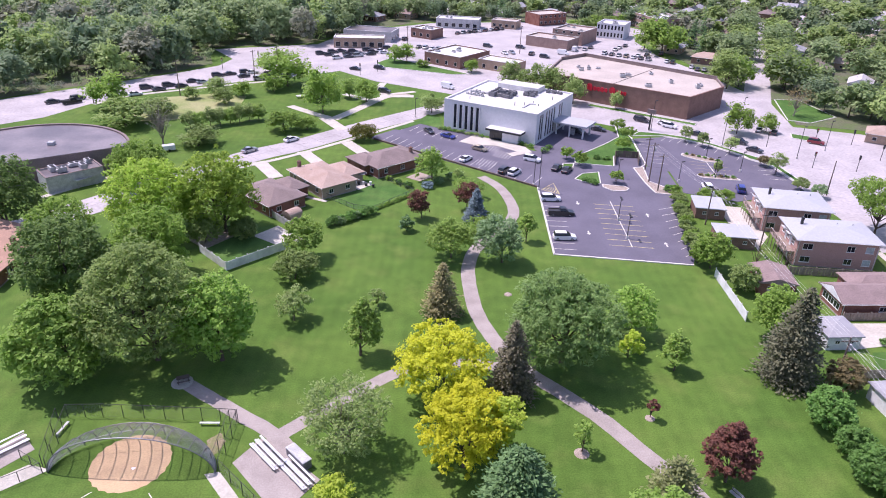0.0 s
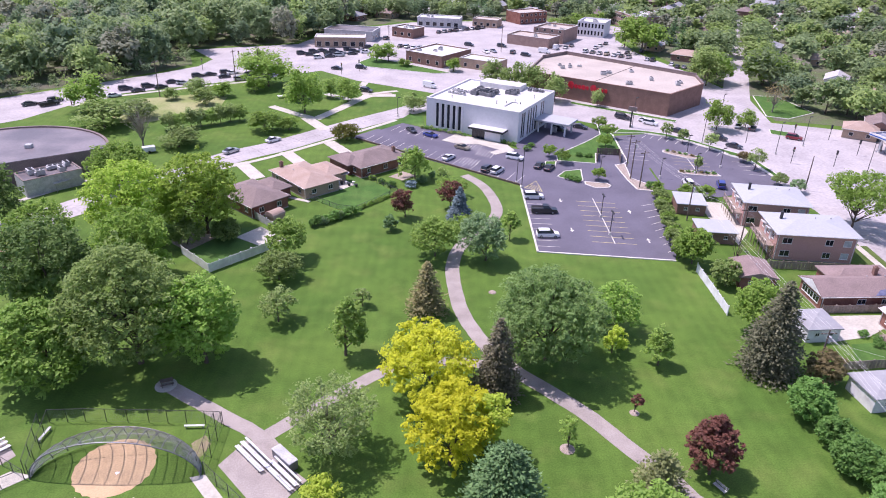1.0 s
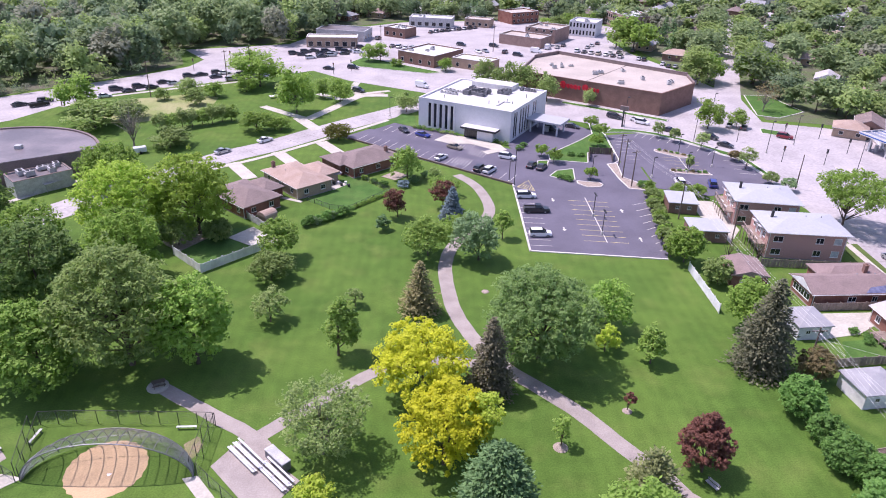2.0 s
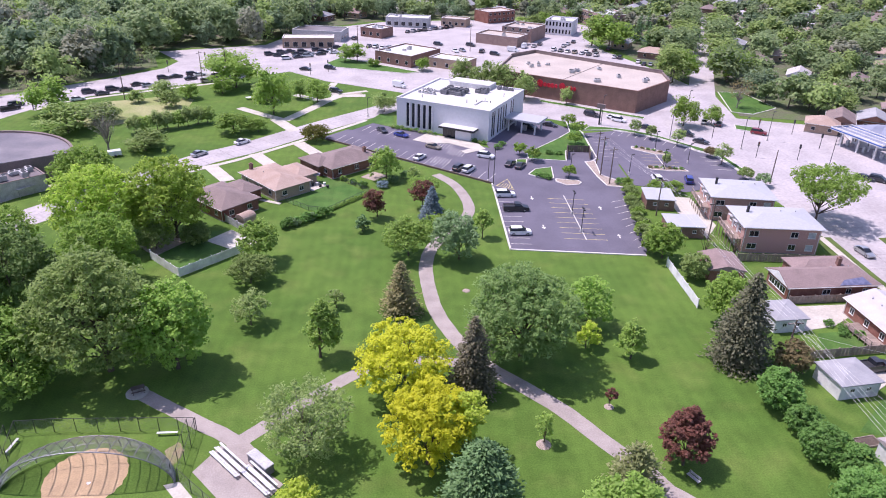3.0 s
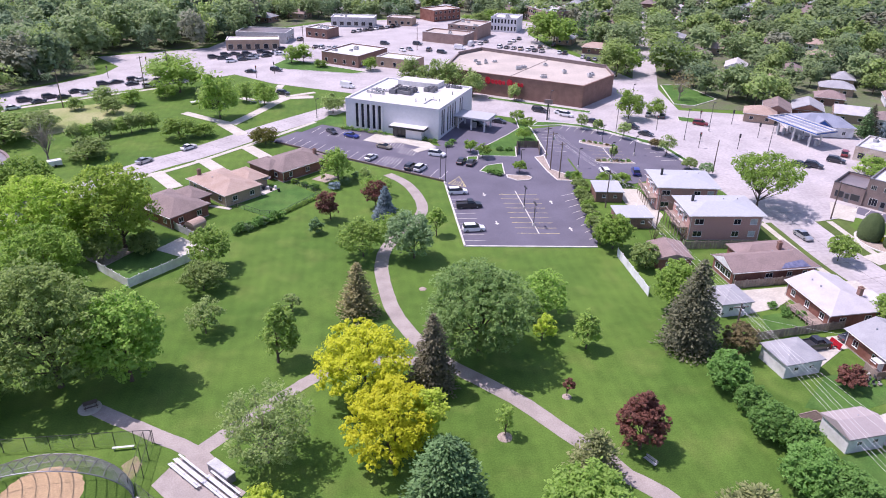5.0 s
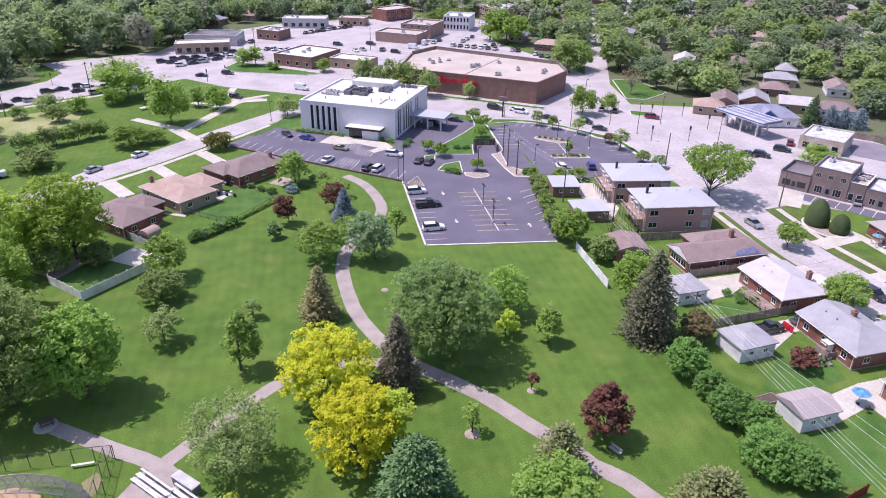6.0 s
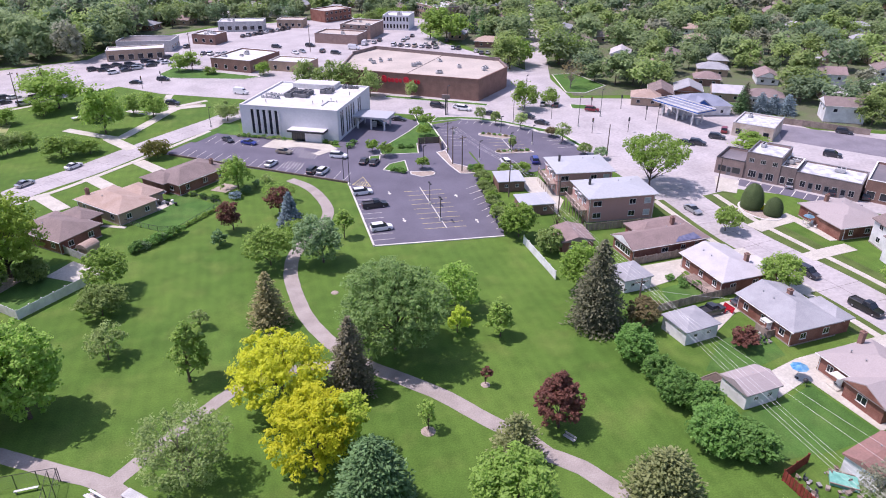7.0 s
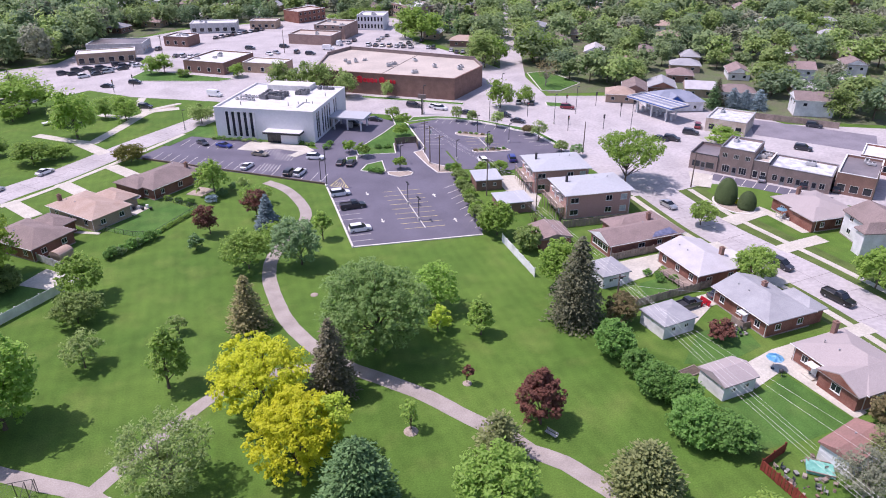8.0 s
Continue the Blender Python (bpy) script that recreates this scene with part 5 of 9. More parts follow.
slab("lot_strip", [along(6.5, -5.4), along(6.5, -0.9), along(34.2, -0.9), along(34.2, -5.4)], -0.3, 0.055, M_ASPHALT, "narrow asphalt parking strip before the shops", "car park")

gas = thing("filling_station", 133.2, 182.4, 0, 14, "filling station canopy with a slate-blue roof and white striped edges", "filling station")
part("canopy", boxes((-3.8, -9.0, 4.5, 3.8, 9.0, 4.8)), M_SHBLUE, gas)
for k in (-2.5, 0.0, 2.5):
    part("roof_rib", boxes((k - 0.12, -9.1, 4.805, k + 0.12, 9.1, 5.0), bevel=0.03), M_ROOFWHITE, gas, "white roof rib")
for s0 in (-9.2, 9.0):
    part("fascia", boxes((-4.0, s0, 4.4, 4.0, s0 + 0.2, 5.3)), M_ROOFWHITE, gas, "white fascia")
    part("stripe", boxes((-4.03, s0 - 0.03, 4.65, 4.03, s0 + 0.23, 4.95)), M_BLUE, gas, "blue stripe")
for s0 in (-4.0, 3.82):
    part("fascia", boxes((s0, -9.0, 4.4, s0 + 0.18, 9.0, 5.3)), M_ROOFWHITE, gas, "white fascia")
    part("stripe", boxes((s0 - 0.03, -9.0, 4.65, s0 + 0.21, 9.0, 4.95)), M_BLUE, gas, "blue stripe")
for cy in (-6.0, 0.0, 6.0):
    for cx in (-2.2, 2.2):
        part("column", boxes((cx - 0.2, cy - 0.2, 0, cx + 0.2, cy + 0.2, 4.5)), M_TRIM, gas)
    part("pump", boxes((-0.4, cy - 0.9, 0.05, 0.4, cy - 0.1, 1.9), bevel=0.06), M_UNIT, gas)
    part("pump", boxes((-0.4, cy + 1.5, 0.05, 0.4, cy + 2.3, 1.9), bevel=0.06), M_UNIT, gas)
kiosk = house("station_shop", 143.8, 189.6, -14, 17.0, 12.0, M_SIDING, M_SHBLUE, "station shop with a slate-blue hipped roof and blue gable", 3.2, 2.6, wins=True, category="shop")
bm = bmesh.new()
v = [bm.verts.new(q) for q in ((-4.2, -6.50, 3.3), (2.2, -6.50, 3.3), (-1.0, -6.50, 5.6), (-4.2, -1.0, 3.3), (2.2, -1.0, 3.3), (-1.0, -1.0, 5.6))]
for f in ((0, 1, 2), (5, 4, 3), (0, 2, 5, 3), (2, 1, 4, 5), (1, 0, 3, 4)):
    bm.faces.new([v[i] for i in f])
part("gable", bm, M_SHBLUE, kiosk)
bm = bmesh.new()
v = [bm.verts.new(q) for q in ((-3.4, -6.55, 3.45), (1.4, -6.55, 3.45), (-1.0, -6.55, 5.2), (-3.4, -6.51, 3.45), (1.4, -6.51, 3.45), (-1.0, -6.51, 5.2))]
for f in ((0, 1, 2), (5, 4, 3), (0, 2, 5, 3), (2, 1, 4, 5), (1, 0, 3, 4)):
    bm.faces.new([v[i] for i in f])
part("gable_panel", bm, M_BLUE, kiosk, "bright blue gable panel")

flat_block("roadside_shop", -41.5, 328.2, 3, 23.0, 9.0, 4.5, M_BRICKTAN, M_ROOFWHITE, "roadside shop with a white roof and glass front", 0.3, wins=((0, 6, 1.6, 2.2, 2.2), (1, 3, 1.6, 2.2, 2.2)), units=0)
flat_block("roadside_shop", -38.0, 348.0, -12, 24, 14, 4.8, M_UNIT, M_ROOFGREY, "grey roadside shop with a dull metal roof", 0.3, wins=((1, 3, 1.8, 2.0, 1.6),))
flat_block("roadside_shop", -11.2, 357.1, -33, 12.4, 10.4, 4.6, M_BRICK, M_ROOFWHITE, "brown brick shop with a white roof", 0.5, wins=((0, 3, 1.8, 1.6, 1.6),), units=4, seed=8)
flat_block("brick_block", 3.7, 299.4, -36.7, 18.6, 21.5, 4.8, M_BRICK, M_ROOFWHITE, "dull brown brick restaurant with a white roof", 0.5, wins=((0, 4, 1.7, 1.4, 1.6), (1, 4, 1.7, 1.4, 1.6)), units=5, seed=9)
flat_block("brick_block", 22, 288, -32, 17, 10, 4.0, M_BRICKTAN, M_ROOFWHITE, "low annex with a white roof", 0.4, wins=((0, 3, 1.5, 1.4, 1.6),))
flat_block("brick_block", 49.8, 342.7, -33, 21.8, 12.9, 4.6, M_BRICKROSE, M_ROOFTAN, "low blank brown brick commercial block", 0.6, units=2, seed=10)
flat_block("brick_block", 62.7, 356.5, -33, 16, 18, 6.6, M_BRICKROSE, M_ROOFTAN, "taller brown brick block behind the low one", 0.7, wins=((0, 4, 5.6, 1.4, 1.0),), units=3, seed=15)
flat_block("office_block", 85.6, 373.6, -25, 14, 15, 7.4, M_STONEWHITE, M_ROOFWHITE, "pale two-storey office with vertical windows", 0.6, wins=((0, 8, 2.0, 1.0, 2.2), (0, 8, 5.6, 1.0, 2.2)), units=5, seed=12)
flat_block("office_block", 116.8, 402.8, -75, 26, 18, 7.4, M_BRICKROSE, M_ROOFWHITE, "long brown two-storey office with a pale roof", 0.5, wins=((0, 11, 2.0, 1.6, 1.8), (0, 11, 5.4, 1.6, 1.8)), units=4, seed=13)
flat_block("brick_block", 54.7, 411, 31, 19.2, 13, 6.2, M_BRICKRED, M_ROOFTAN, "red brick block with a flat roof", 0.5, wins=((0, 6, 1.8, 1.4, 1.4), (0, 6, 4.8, 1.4, 1.2)))
flat_block("roadside_shop", 5, 389.5, -10, 23, 11, 5.0, M_UNIT, M_ROOFWHITE, "grey shop with a white roof and striped front", 0.4, wins=((0, 6, 1.8, 2.2, 2.0),), units=2, seed=14)
flat_block("roadside_shop", 31, 393, -22, 14, 9, 4.2, M_BRICKTAN, M_ROOFTAN, "low tan brick roadside shop", 0.4, wins=((0, 4, 1.6, 1.6, 1.6),))

# ---- woods and streets in the distance ----
def mid_tree_kit(seed, leaves, h, r, low, per=17, clumps=38, leaf=0.74):
    """Two shared meshes for a street tree: trunk and crown."""
    rng = np.random.default_rng(seed)
    v, cs = broad_crown(rng, h, r, low, "round", clumps, per, leaf, 0.34, ruffle=0.3)
    tips = [tuple(cs[i]) for i in rng.choice(len(cs), 7, replace=False)]
    return trunk_mesh(rng, h, r, tips, 0.22), fast_mesh("crown", v, quads(v), leaves)


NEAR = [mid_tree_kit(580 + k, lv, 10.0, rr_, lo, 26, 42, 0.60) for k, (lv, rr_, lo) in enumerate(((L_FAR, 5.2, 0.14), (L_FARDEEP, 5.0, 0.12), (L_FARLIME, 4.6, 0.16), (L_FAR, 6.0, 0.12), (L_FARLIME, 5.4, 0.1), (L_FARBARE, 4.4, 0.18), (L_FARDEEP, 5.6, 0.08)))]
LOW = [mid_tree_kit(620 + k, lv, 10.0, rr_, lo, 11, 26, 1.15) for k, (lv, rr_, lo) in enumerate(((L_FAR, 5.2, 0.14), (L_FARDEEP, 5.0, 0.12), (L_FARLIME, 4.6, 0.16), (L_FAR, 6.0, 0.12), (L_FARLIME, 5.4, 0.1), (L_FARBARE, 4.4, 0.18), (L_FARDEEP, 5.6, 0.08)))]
FINE = [mid_tree_kit(540 + k, lv, 10.0, rr_, lo, 50, 54, 0.40) for k, (lv, rr_, lo) in enumerate(((L_MAPLE, 5.2, 0.02), (L_GREY, 5.0, 0.0), (L_LIGHT, 4.6, 0.04), (L_MAPLE, 6.0, 0.02), (L_GREY, 5.4, 0.0), (L_PALE, 4.4, 0.04)))]


def street_tree(x, y, h, r, kit, label="leafy green street tree", group="", kits=None):
    t, c = (kits or NEAR)[kit]
    base = thing("street_tree", x, y, 0, (x * 37 + y * 91) % 360, label, "tree", group)
    base.scale = (r / 5.2, r / 5.2, h / 10.0)
    part("trunk", t, None, base)
    part("crown", c, None, base)
    return base


def inside(x, y, poly):
    c = False
    for i in range(len(poly)):
        (x0, y0), (x1, y1) = poly[i - 1], poly[i]
        if (y0 > y) != (y1 > y) and x < (x1 - x0) * (y - y0) / (y1 - y0) + x0:
            c = not c
    return c


def woodland(name, poly, spacing, h0, h1, leaves, label, seed, per=16, clumps=24, leaf=0.85):
    """One mesh of many crowns over a plan; a few crown patterns are turned and scaled, and each crown takes one of the leaf hues."""
    rng = np.random.default_rng(seed)
    pats = [broad_crown(np.random.default_rng(seed * 10 + k), 10.0, 5.2, 0.02, ("round", "oval", "vase")[k % 3], clumps, per, leaf, 0.33, ruffle=0.3)[0] for k in range(6)]
    xs, ys = [p[0] for p in poly], [p[1] for p in poly]
    out, hue = [], []
    x = min(xs)
    while x < max(xs):
        y = min(ys)
        while y < max(ys):
            px, py = x + rng.normal() * spacing * 0.3, y + rng.normal() * spacing * 0.3
            if inside(px, py, poly):
                a, h = rng.random() * math.tau, h0 + (h1 - h0) * rng.random()
                s = h / 10.0 * (0.62 + 0.35 * rng.random())
                v = pats[int(rng.integers(6))]
                c, sn = math.cos(a), math.sin(a)
                out.append(np.stack([(v[:, 0] * c - v[:, 1] * sn) * s + px, (v[:, 0] * sn + v[:, 1] * c) * s + py, v[:, 2] * h / 10.0], 1))
                hue.append(np.full(len(v) // 4, int(rng.integers(len(leaves)))))
            y += spacing
        x += spacing
    v = np.concatenate(out)
    me = fast_mesh(name, v, quads(v), leaves[0])
    for m in leaves[1:]:
        me.materials.append(m)
    me.polygons.foreach_set("material_index", np.concatenate(hue).astype(np.int32))
    return tagged(new(name, me), label, "woods", "", "stuff")


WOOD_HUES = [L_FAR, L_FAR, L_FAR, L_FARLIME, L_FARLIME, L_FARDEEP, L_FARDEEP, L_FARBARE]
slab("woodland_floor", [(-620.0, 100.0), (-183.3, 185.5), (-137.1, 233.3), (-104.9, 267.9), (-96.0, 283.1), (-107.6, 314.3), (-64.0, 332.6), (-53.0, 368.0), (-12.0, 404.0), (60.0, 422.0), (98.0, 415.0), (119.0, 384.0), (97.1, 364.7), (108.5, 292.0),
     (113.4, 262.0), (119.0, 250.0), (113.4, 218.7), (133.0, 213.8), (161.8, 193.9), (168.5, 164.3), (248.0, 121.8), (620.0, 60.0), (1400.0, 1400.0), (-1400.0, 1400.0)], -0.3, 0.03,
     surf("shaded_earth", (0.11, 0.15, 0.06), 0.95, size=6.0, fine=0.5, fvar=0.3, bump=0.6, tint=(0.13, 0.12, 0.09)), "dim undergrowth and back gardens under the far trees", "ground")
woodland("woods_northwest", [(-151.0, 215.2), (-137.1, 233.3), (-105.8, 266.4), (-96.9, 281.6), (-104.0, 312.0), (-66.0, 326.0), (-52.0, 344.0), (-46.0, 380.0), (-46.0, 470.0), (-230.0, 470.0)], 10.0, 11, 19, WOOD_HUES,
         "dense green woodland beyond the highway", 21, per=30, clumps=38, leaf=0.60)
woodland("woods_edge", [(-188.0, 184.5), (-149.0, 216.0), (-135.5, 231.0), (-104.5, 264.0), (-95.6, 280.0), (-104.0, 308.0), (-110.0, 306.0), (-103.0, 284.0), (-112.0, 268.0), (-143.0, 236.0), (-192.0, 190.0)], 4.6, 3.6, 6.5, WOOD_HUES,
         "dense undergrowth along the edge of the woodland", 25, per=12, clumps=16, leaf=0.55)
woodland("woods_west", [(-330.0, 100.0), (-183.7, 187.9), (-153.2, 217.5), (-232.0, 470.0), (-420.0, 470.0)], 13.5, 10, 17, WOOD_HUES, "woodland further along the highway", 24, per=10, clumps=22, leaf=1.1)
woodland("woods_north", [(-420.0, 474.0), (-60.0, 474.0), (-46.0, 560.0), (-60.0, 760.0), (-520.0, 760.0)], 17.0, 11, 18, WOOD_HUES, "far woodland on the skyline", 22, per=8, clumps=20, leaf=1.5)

# trees and shrubs along the east side
conifer("spruce_tree", 51.6, 83.4, 15.6, 4.6, L_FIR, "tall dark spruce beside the back yards", levels=26, per=16, leaf=0.52, sprays=18, power=0.55, droop=0.4)
tree("maple_tree", 53.9, 93.9, 10.1, 4.32, L_MAPLE, "green maple beside the white fence", "round", 0.1, 60, 90, 0.26, 0.26)
for sx, sy, sh, sr in ((52.9, 73.0, 5.9, 3.4), (53.4, 68.3, 4.1, 2.3), (52.9, 62.7, 5.1, 3.3), (55.4, 59.9, 4.7, 2.7), (53.6, 54.3, 5.8, 4.0), (56.2, 50.9, 5.3, 3.4)):
    tree("lilac_shrub", sx, sy, sh, sr, L_SHRUB, "tall rounded green shrub in the boundary row", "round", 0.02, int(26 + sr * 8), 90, 0.24, 0.27, category="shrub", group="boundary shrubs")
tree("smoke_shrub", 58.0, 80.4, 5.8, 2.88, L_BROWN, "brownish-green shrub beside the garage", "round", 0.04, 40, 80, 0.24, 0.28, category="shrub")
tree("oak_tree", 93.0, 135.3, 13.0, 8.33, L_MAPLE, "large open-crowned oak beside the street", "vase", 0.30, 90, 80, 0.28, 0.20, limbs=44)
tree("street_tree", 94.8, 108.3, 5.7, 3.09, L_LIGHT, "young green tree on the parkway", "round", 0.2, 34, 80, 0.24, 0.28)
tree("street_tree", 88.6, 84.7, 7.0, 4.05, L_LIGHT, "round green tree before a bungalow", "round", 0.16, 48, 90, 0.24, 0.27)
tree("street_tree", 107.9, 75.9, 7.8, 4.88, L_MAPLE, "green maple on the lawn across the street", "round", 0.16, 50, 80, 0.28, 0.27)
def clipped_dome(x, y, h, r, label):
    """A close-clipped evergreen: a bullet-shaped body of needles with short sprays all over it."""
    rng = np.random.default_rng(int(x * 10))
    t = thing("clipped_yew", x, y, 0, 0, label, "shrub")
    tops = lambda f: r * (0.86 + 0.14 * math.sin(min(1.0, f * 4) * math.pi / 2)) * math.sqrt(max(0.0, 1 - f ** 2.6))
    rows = [[((tops(f) * 0.95 + rng.normal() * 0.03) * math.cos(k * math.tau / 20), (tops(f) * 0.95 + rng.normal() * 0.03) * math.sin(k * math.tau / 20), f * h * 0.97 - 0.05) for k in range(20)] for f in [i / 12 for i in range(13)]]
    v = [q for row in rows for q in row]
    f = [(i * 20 + k, i * 20 + (k + 1) % 20, (i + 1) * 20 + (k + 1) % 20, (i + 1) * 20 + k) for i in range(12) for k in range(20)]
    body = new("needles", fast_mesh("needles", np.array(v), np.array(f), L_YEW))
    body.parent = t
    n = 5200
    fz, an = rng.random(n) ** 0.8, rng.random(n) * math.tau
    rr = np.array([tops(q) for q in fz])
    p = np.stack([rr * np.cos(an), rr * np.sin(an), fz * h], 1)
    d = np.stack([np.cos(an), np.sin(an), 0.4 + fz], 1) + rng.normal(size=(n, 3)) * 0.35
    d /= np.linalg.norm(d, axis=1)[:, None]
    a = np.cross(d, rng.normal(size=(n, 3)))
    a /= np.linalg.norm(a, axis=1)[:, None]
    b = np.cross(d, a)
    q = np.stack([p - a * 0.13, p + b * 0.07, p + a * 0.13 + d * 0.05, p - b * 0.07], 1).reshape(-1, 3)
    sprays = new("sprays", fast_mesh("sprays", q, quads(q), L_YEW))
    sprays.parent = t


clipped_dome(108.2, 117.2, 5.8, 2.5, "dense clipped bullet-shaped evergreen")
clipped_dome(110.2, 112.5, 4.1, 2.0, "smaller clipped dome-shaped evergreen")
tree("shrub", 109.9, 115.0, 1.3, 1.1, L_YELLOW, "low golden shrub beside the clipped evergreens", "round", 0.0, 14, 60, 0.14, 0.34, category="shrub")
tree("maple_tree", 51.7, 117.7, 8.0, 3.85, L_MAPLE, "green tree at the corner of the car park", "round", 0.08, 50, 90, 0.26, 0.27)
tree("shrub", 55.2, 109.3, 5.7, 3.06, L_GREY, "grey-green shrub beside the white fence", "round", 0.04, 40, 80, 0.24, 0.27, category="shrub")
tree("dead_tree", 59.4, 116.1, 7.4, 2.51, L_BROWN, "bare twiggy tree behind the garages", "vase", 0.2, 20, 6, 0.12, 0.3, limbs=20)
tree("dead_tree", 66.0, 117.4, 6.5, 2.90, L_BROWN, "bare twiggy tree beside the flats", "vase", 0.25, 22, 5, 0.12, 0.3, limbs=22)
for k in range(13):
    f = k / 12
    tree("hedge_shrub", 49.8 + 5.4 * f + 0.5 * math.sin(k * 2.1), 119.8 + 33.5 * f, 2.6 + 0.8 * math.sin(k * 1.7) ** 2 + (1.4 if k < 3 else 0), 1.75 + 0.3 * math.sin(k), L_GREY if k % 3 else L_MAPLE,
         "green shrub in the hedge along the car park", "round", 0.0, 20, 70, 0.22, 0.32, category="shrub", group="car park hedge", limbs=6)
tree("plum_shrub", 70.9, 71.1, 3.6, 2.31, L_PLUM, "dark plum-leaved shrub behind a bungalow", "round", 0.05, 30, 80, 0.22, 0.3, category="shrub")
tree("yard_tree", 78.1, 47.1, 4.9, 2.88, L_BROWN, "brownish tree beside the bungalow", "round", 0.1, 40, 70, 0.26, 0.28)
tree("yard_tree", 65.6, 38.9, 6.7, 3.92, L_FARBARE, "thin-leaved tree in the cluttered corner yard", "vase", 0.1, 60, 42, 0.18, 0.26, limbs=60, bark=M_PALEBARK)
tree("yard_tree", 71.6, 40.9, 6.6, 3.75, L_OLIVE, "sparse twiggy tree in the corner yard", "vase", 0.12, 60, 40, 0.18, 0.26, limbs=60, bark=M_PALEBARK)
tree("shrub", 52.7, 40.0, 2.9, 2.66, L_LIGHT, "light green shrub by the red fence", "round", 0.05, 34, 80, 0.22, 0.3, category="shrub")
for sx, sy in ((71.8, 93.2), (73.2, 91.7), (74.9, 89.9), (72.6, 90.2)):
    tree("shrub", sx, sy, 1.2, 1.0, L_SHRUB, "low rounded shrub beside the deck", "round", 0.0, 10, 50, 0.15, 0.36, category="shrub", group="deck shrubs", limbs=3)

# car park planting
for sx, sy, sh, sr, lv in ((35.4, 173.8, 4.1, 2.2, L_MAPLE), (32.9, 178.5, 3.5, 2.0, L_MAPLE), (42.7, 161.2, 3.5, 1.8, L_MAPLE), (52.1, 204.9, 4.3, 2.5, L_MAPLE), (52.8, 196.1, 4.7, 2.5, L_LIGHT),
                           (50.4, 187.7, 3.6, 2.3, L_MAPLE), (80.4, 187.6, 5.3, 2.1, L_PALE), (86.6, 171.3, 6.0, 2.7, L_PALE), (74.3, 192.8, 4.7, 1.9, L_PALE), (70.9, 197.5, 4.7, 2.0, L_PALE),
                           (70.6, 169.4, 4.2, 1.2, L_PALE), (88.3, 160.1, 3.3, 2.2, L_PALE), (90.7, 156.0, 3.3, 2.0, L_SILVER), (62.2, 151.8, 3.3, 3.0, L_MAPLE), (66.1, 151.1, 3.1, 2.4, L_MAPLE), (86.2, 177.6, 3.0, 2.1, L_BROWN)):
    tree("parking_tree", sx, sy, sh, sr, lv, "small tree in a planted parking island", "round", 0.22, 26, 70, 0.2, 0.3, group="parking island trees", limbs=8)
for sx, sy, sr in ((35.0, 161.9, 1.3), (36.4, 161.3, 1.2), (37.4, 160.2, 1.0), (54.3, 157.3, 1.3), (55.8, 158.4, 1.2), (56.3, 156.3, 1.1), (41.2, 179.6, 1.2), (43.8, 179.1, 1.1), (27.5, 183.7, 1.3), (29.2, 186.8, 1.2)):
    tree("shrub", sx, sy, sr * 1.1, sr, L_SHRUB, "low green shrub in a parking island", "round", 0.0, 12, 55, 0.16, 0.36, category="shrub", group="parking island shrubs", limbs=3)
for k in range(20):
    f = k / 19
    if 0.50 < f < 0.88:
        continue
    tree("hedge_shrub", -1.9 + 26.0 * f, 202.6 - 14.8 * f, 0.9 + 0.3 * (k % 3), 0.85, L_SHRUB if k % 2 else L_PALE, "low clipped shrub before the white offices", "round", 0.0, 8, 45, 0.14, 0.38, category="shrub", group="office planting", limbs=3)
for k in range(12):
    f = k / 11
    isl = (66.8 + 7.7 * f, 185.5 - 5.3 * f) if k % 2 else (66.2 + 8.9 * f, 168.6 - 1.3 * f)
    tree("shrub", isl[0], isl[1], 0.8, 0.75, L_BROWN if k % 3 == 0 else L_SHRUB, "low shrub in a kerbed island", "round", 0.0, 7, 40, 0.13, 0.38, category="shrub", group="island shrubs", limbs=3)

# yard hedges west of the lawn
for k in range(9):
    f = k / 8
    tree("hedge_shrub", -24.3 + 8.7 * f, 131.6 + 7.3 * f, 1.7 + 0.6 * (k % 3 == 1), 1.25 + 0.2 * (k % 2), L_SILVER if k in (2, 5) else L_SHRUB, "rounded shrub along the yard boundary", "round", 0.0, 16, 60, 0.17, 0.34, category="shrub", group="yard hedge", limbs=3)
for k in range(14):
    f = k / 13
    tree("hedge_shrub", -15.1 + 8.1 * f, 141.1 + 9.6 * f, 0.9, 0.62, L_LIGHT, "small clipped shrub in a low hedge", "round", 0.0, 7, 45, 0.12, 0.4, category="shrub", group="low clipped hedge", limbs=3)
for k, (sx, sy, sh, sr, lv) in enumerate(((-16.9, 162.7, 1.4, 1.0, L_MAPLE), (-13.8, 159.4, 1.3, 0.9, L_MAPLE), (-11.2, 157.0, 1.3, 0.9, L_SHRUB), (-9.0, 154.9, 1.5, 1.2, L_SHRUB), (-3.9, 154.5, 1.7, 1.6, L_BLUE), (-1.6, 157.5, 1.9, 1.6, L_GREEN),
                           (0.9, 160.4, 2.3, 1.0, L_GREEN), (3.8, 153.2, 4.4, 2.4, L_LIGHT), (7.5, 149.8, 4.6, 2.2, L_LIGHT), (3.1, 163.2, 2.1, 1.6, L_PALE), (6.8, 131.6, 3.7, 2.1, L_LIGHT), (8.6, 134.8, 2.2, 1.5, L_LIGHT), (-25.6, 149.2, 1.1, 0.9, L_SHRUB))):
    tree("shrub", sx, sy, sh, sr, lv, "garden shrub beside the yards", "round", 0.0, 16, 55, 0.18, 0.34, category="shrub", group="garden shrubs", limbs=3)

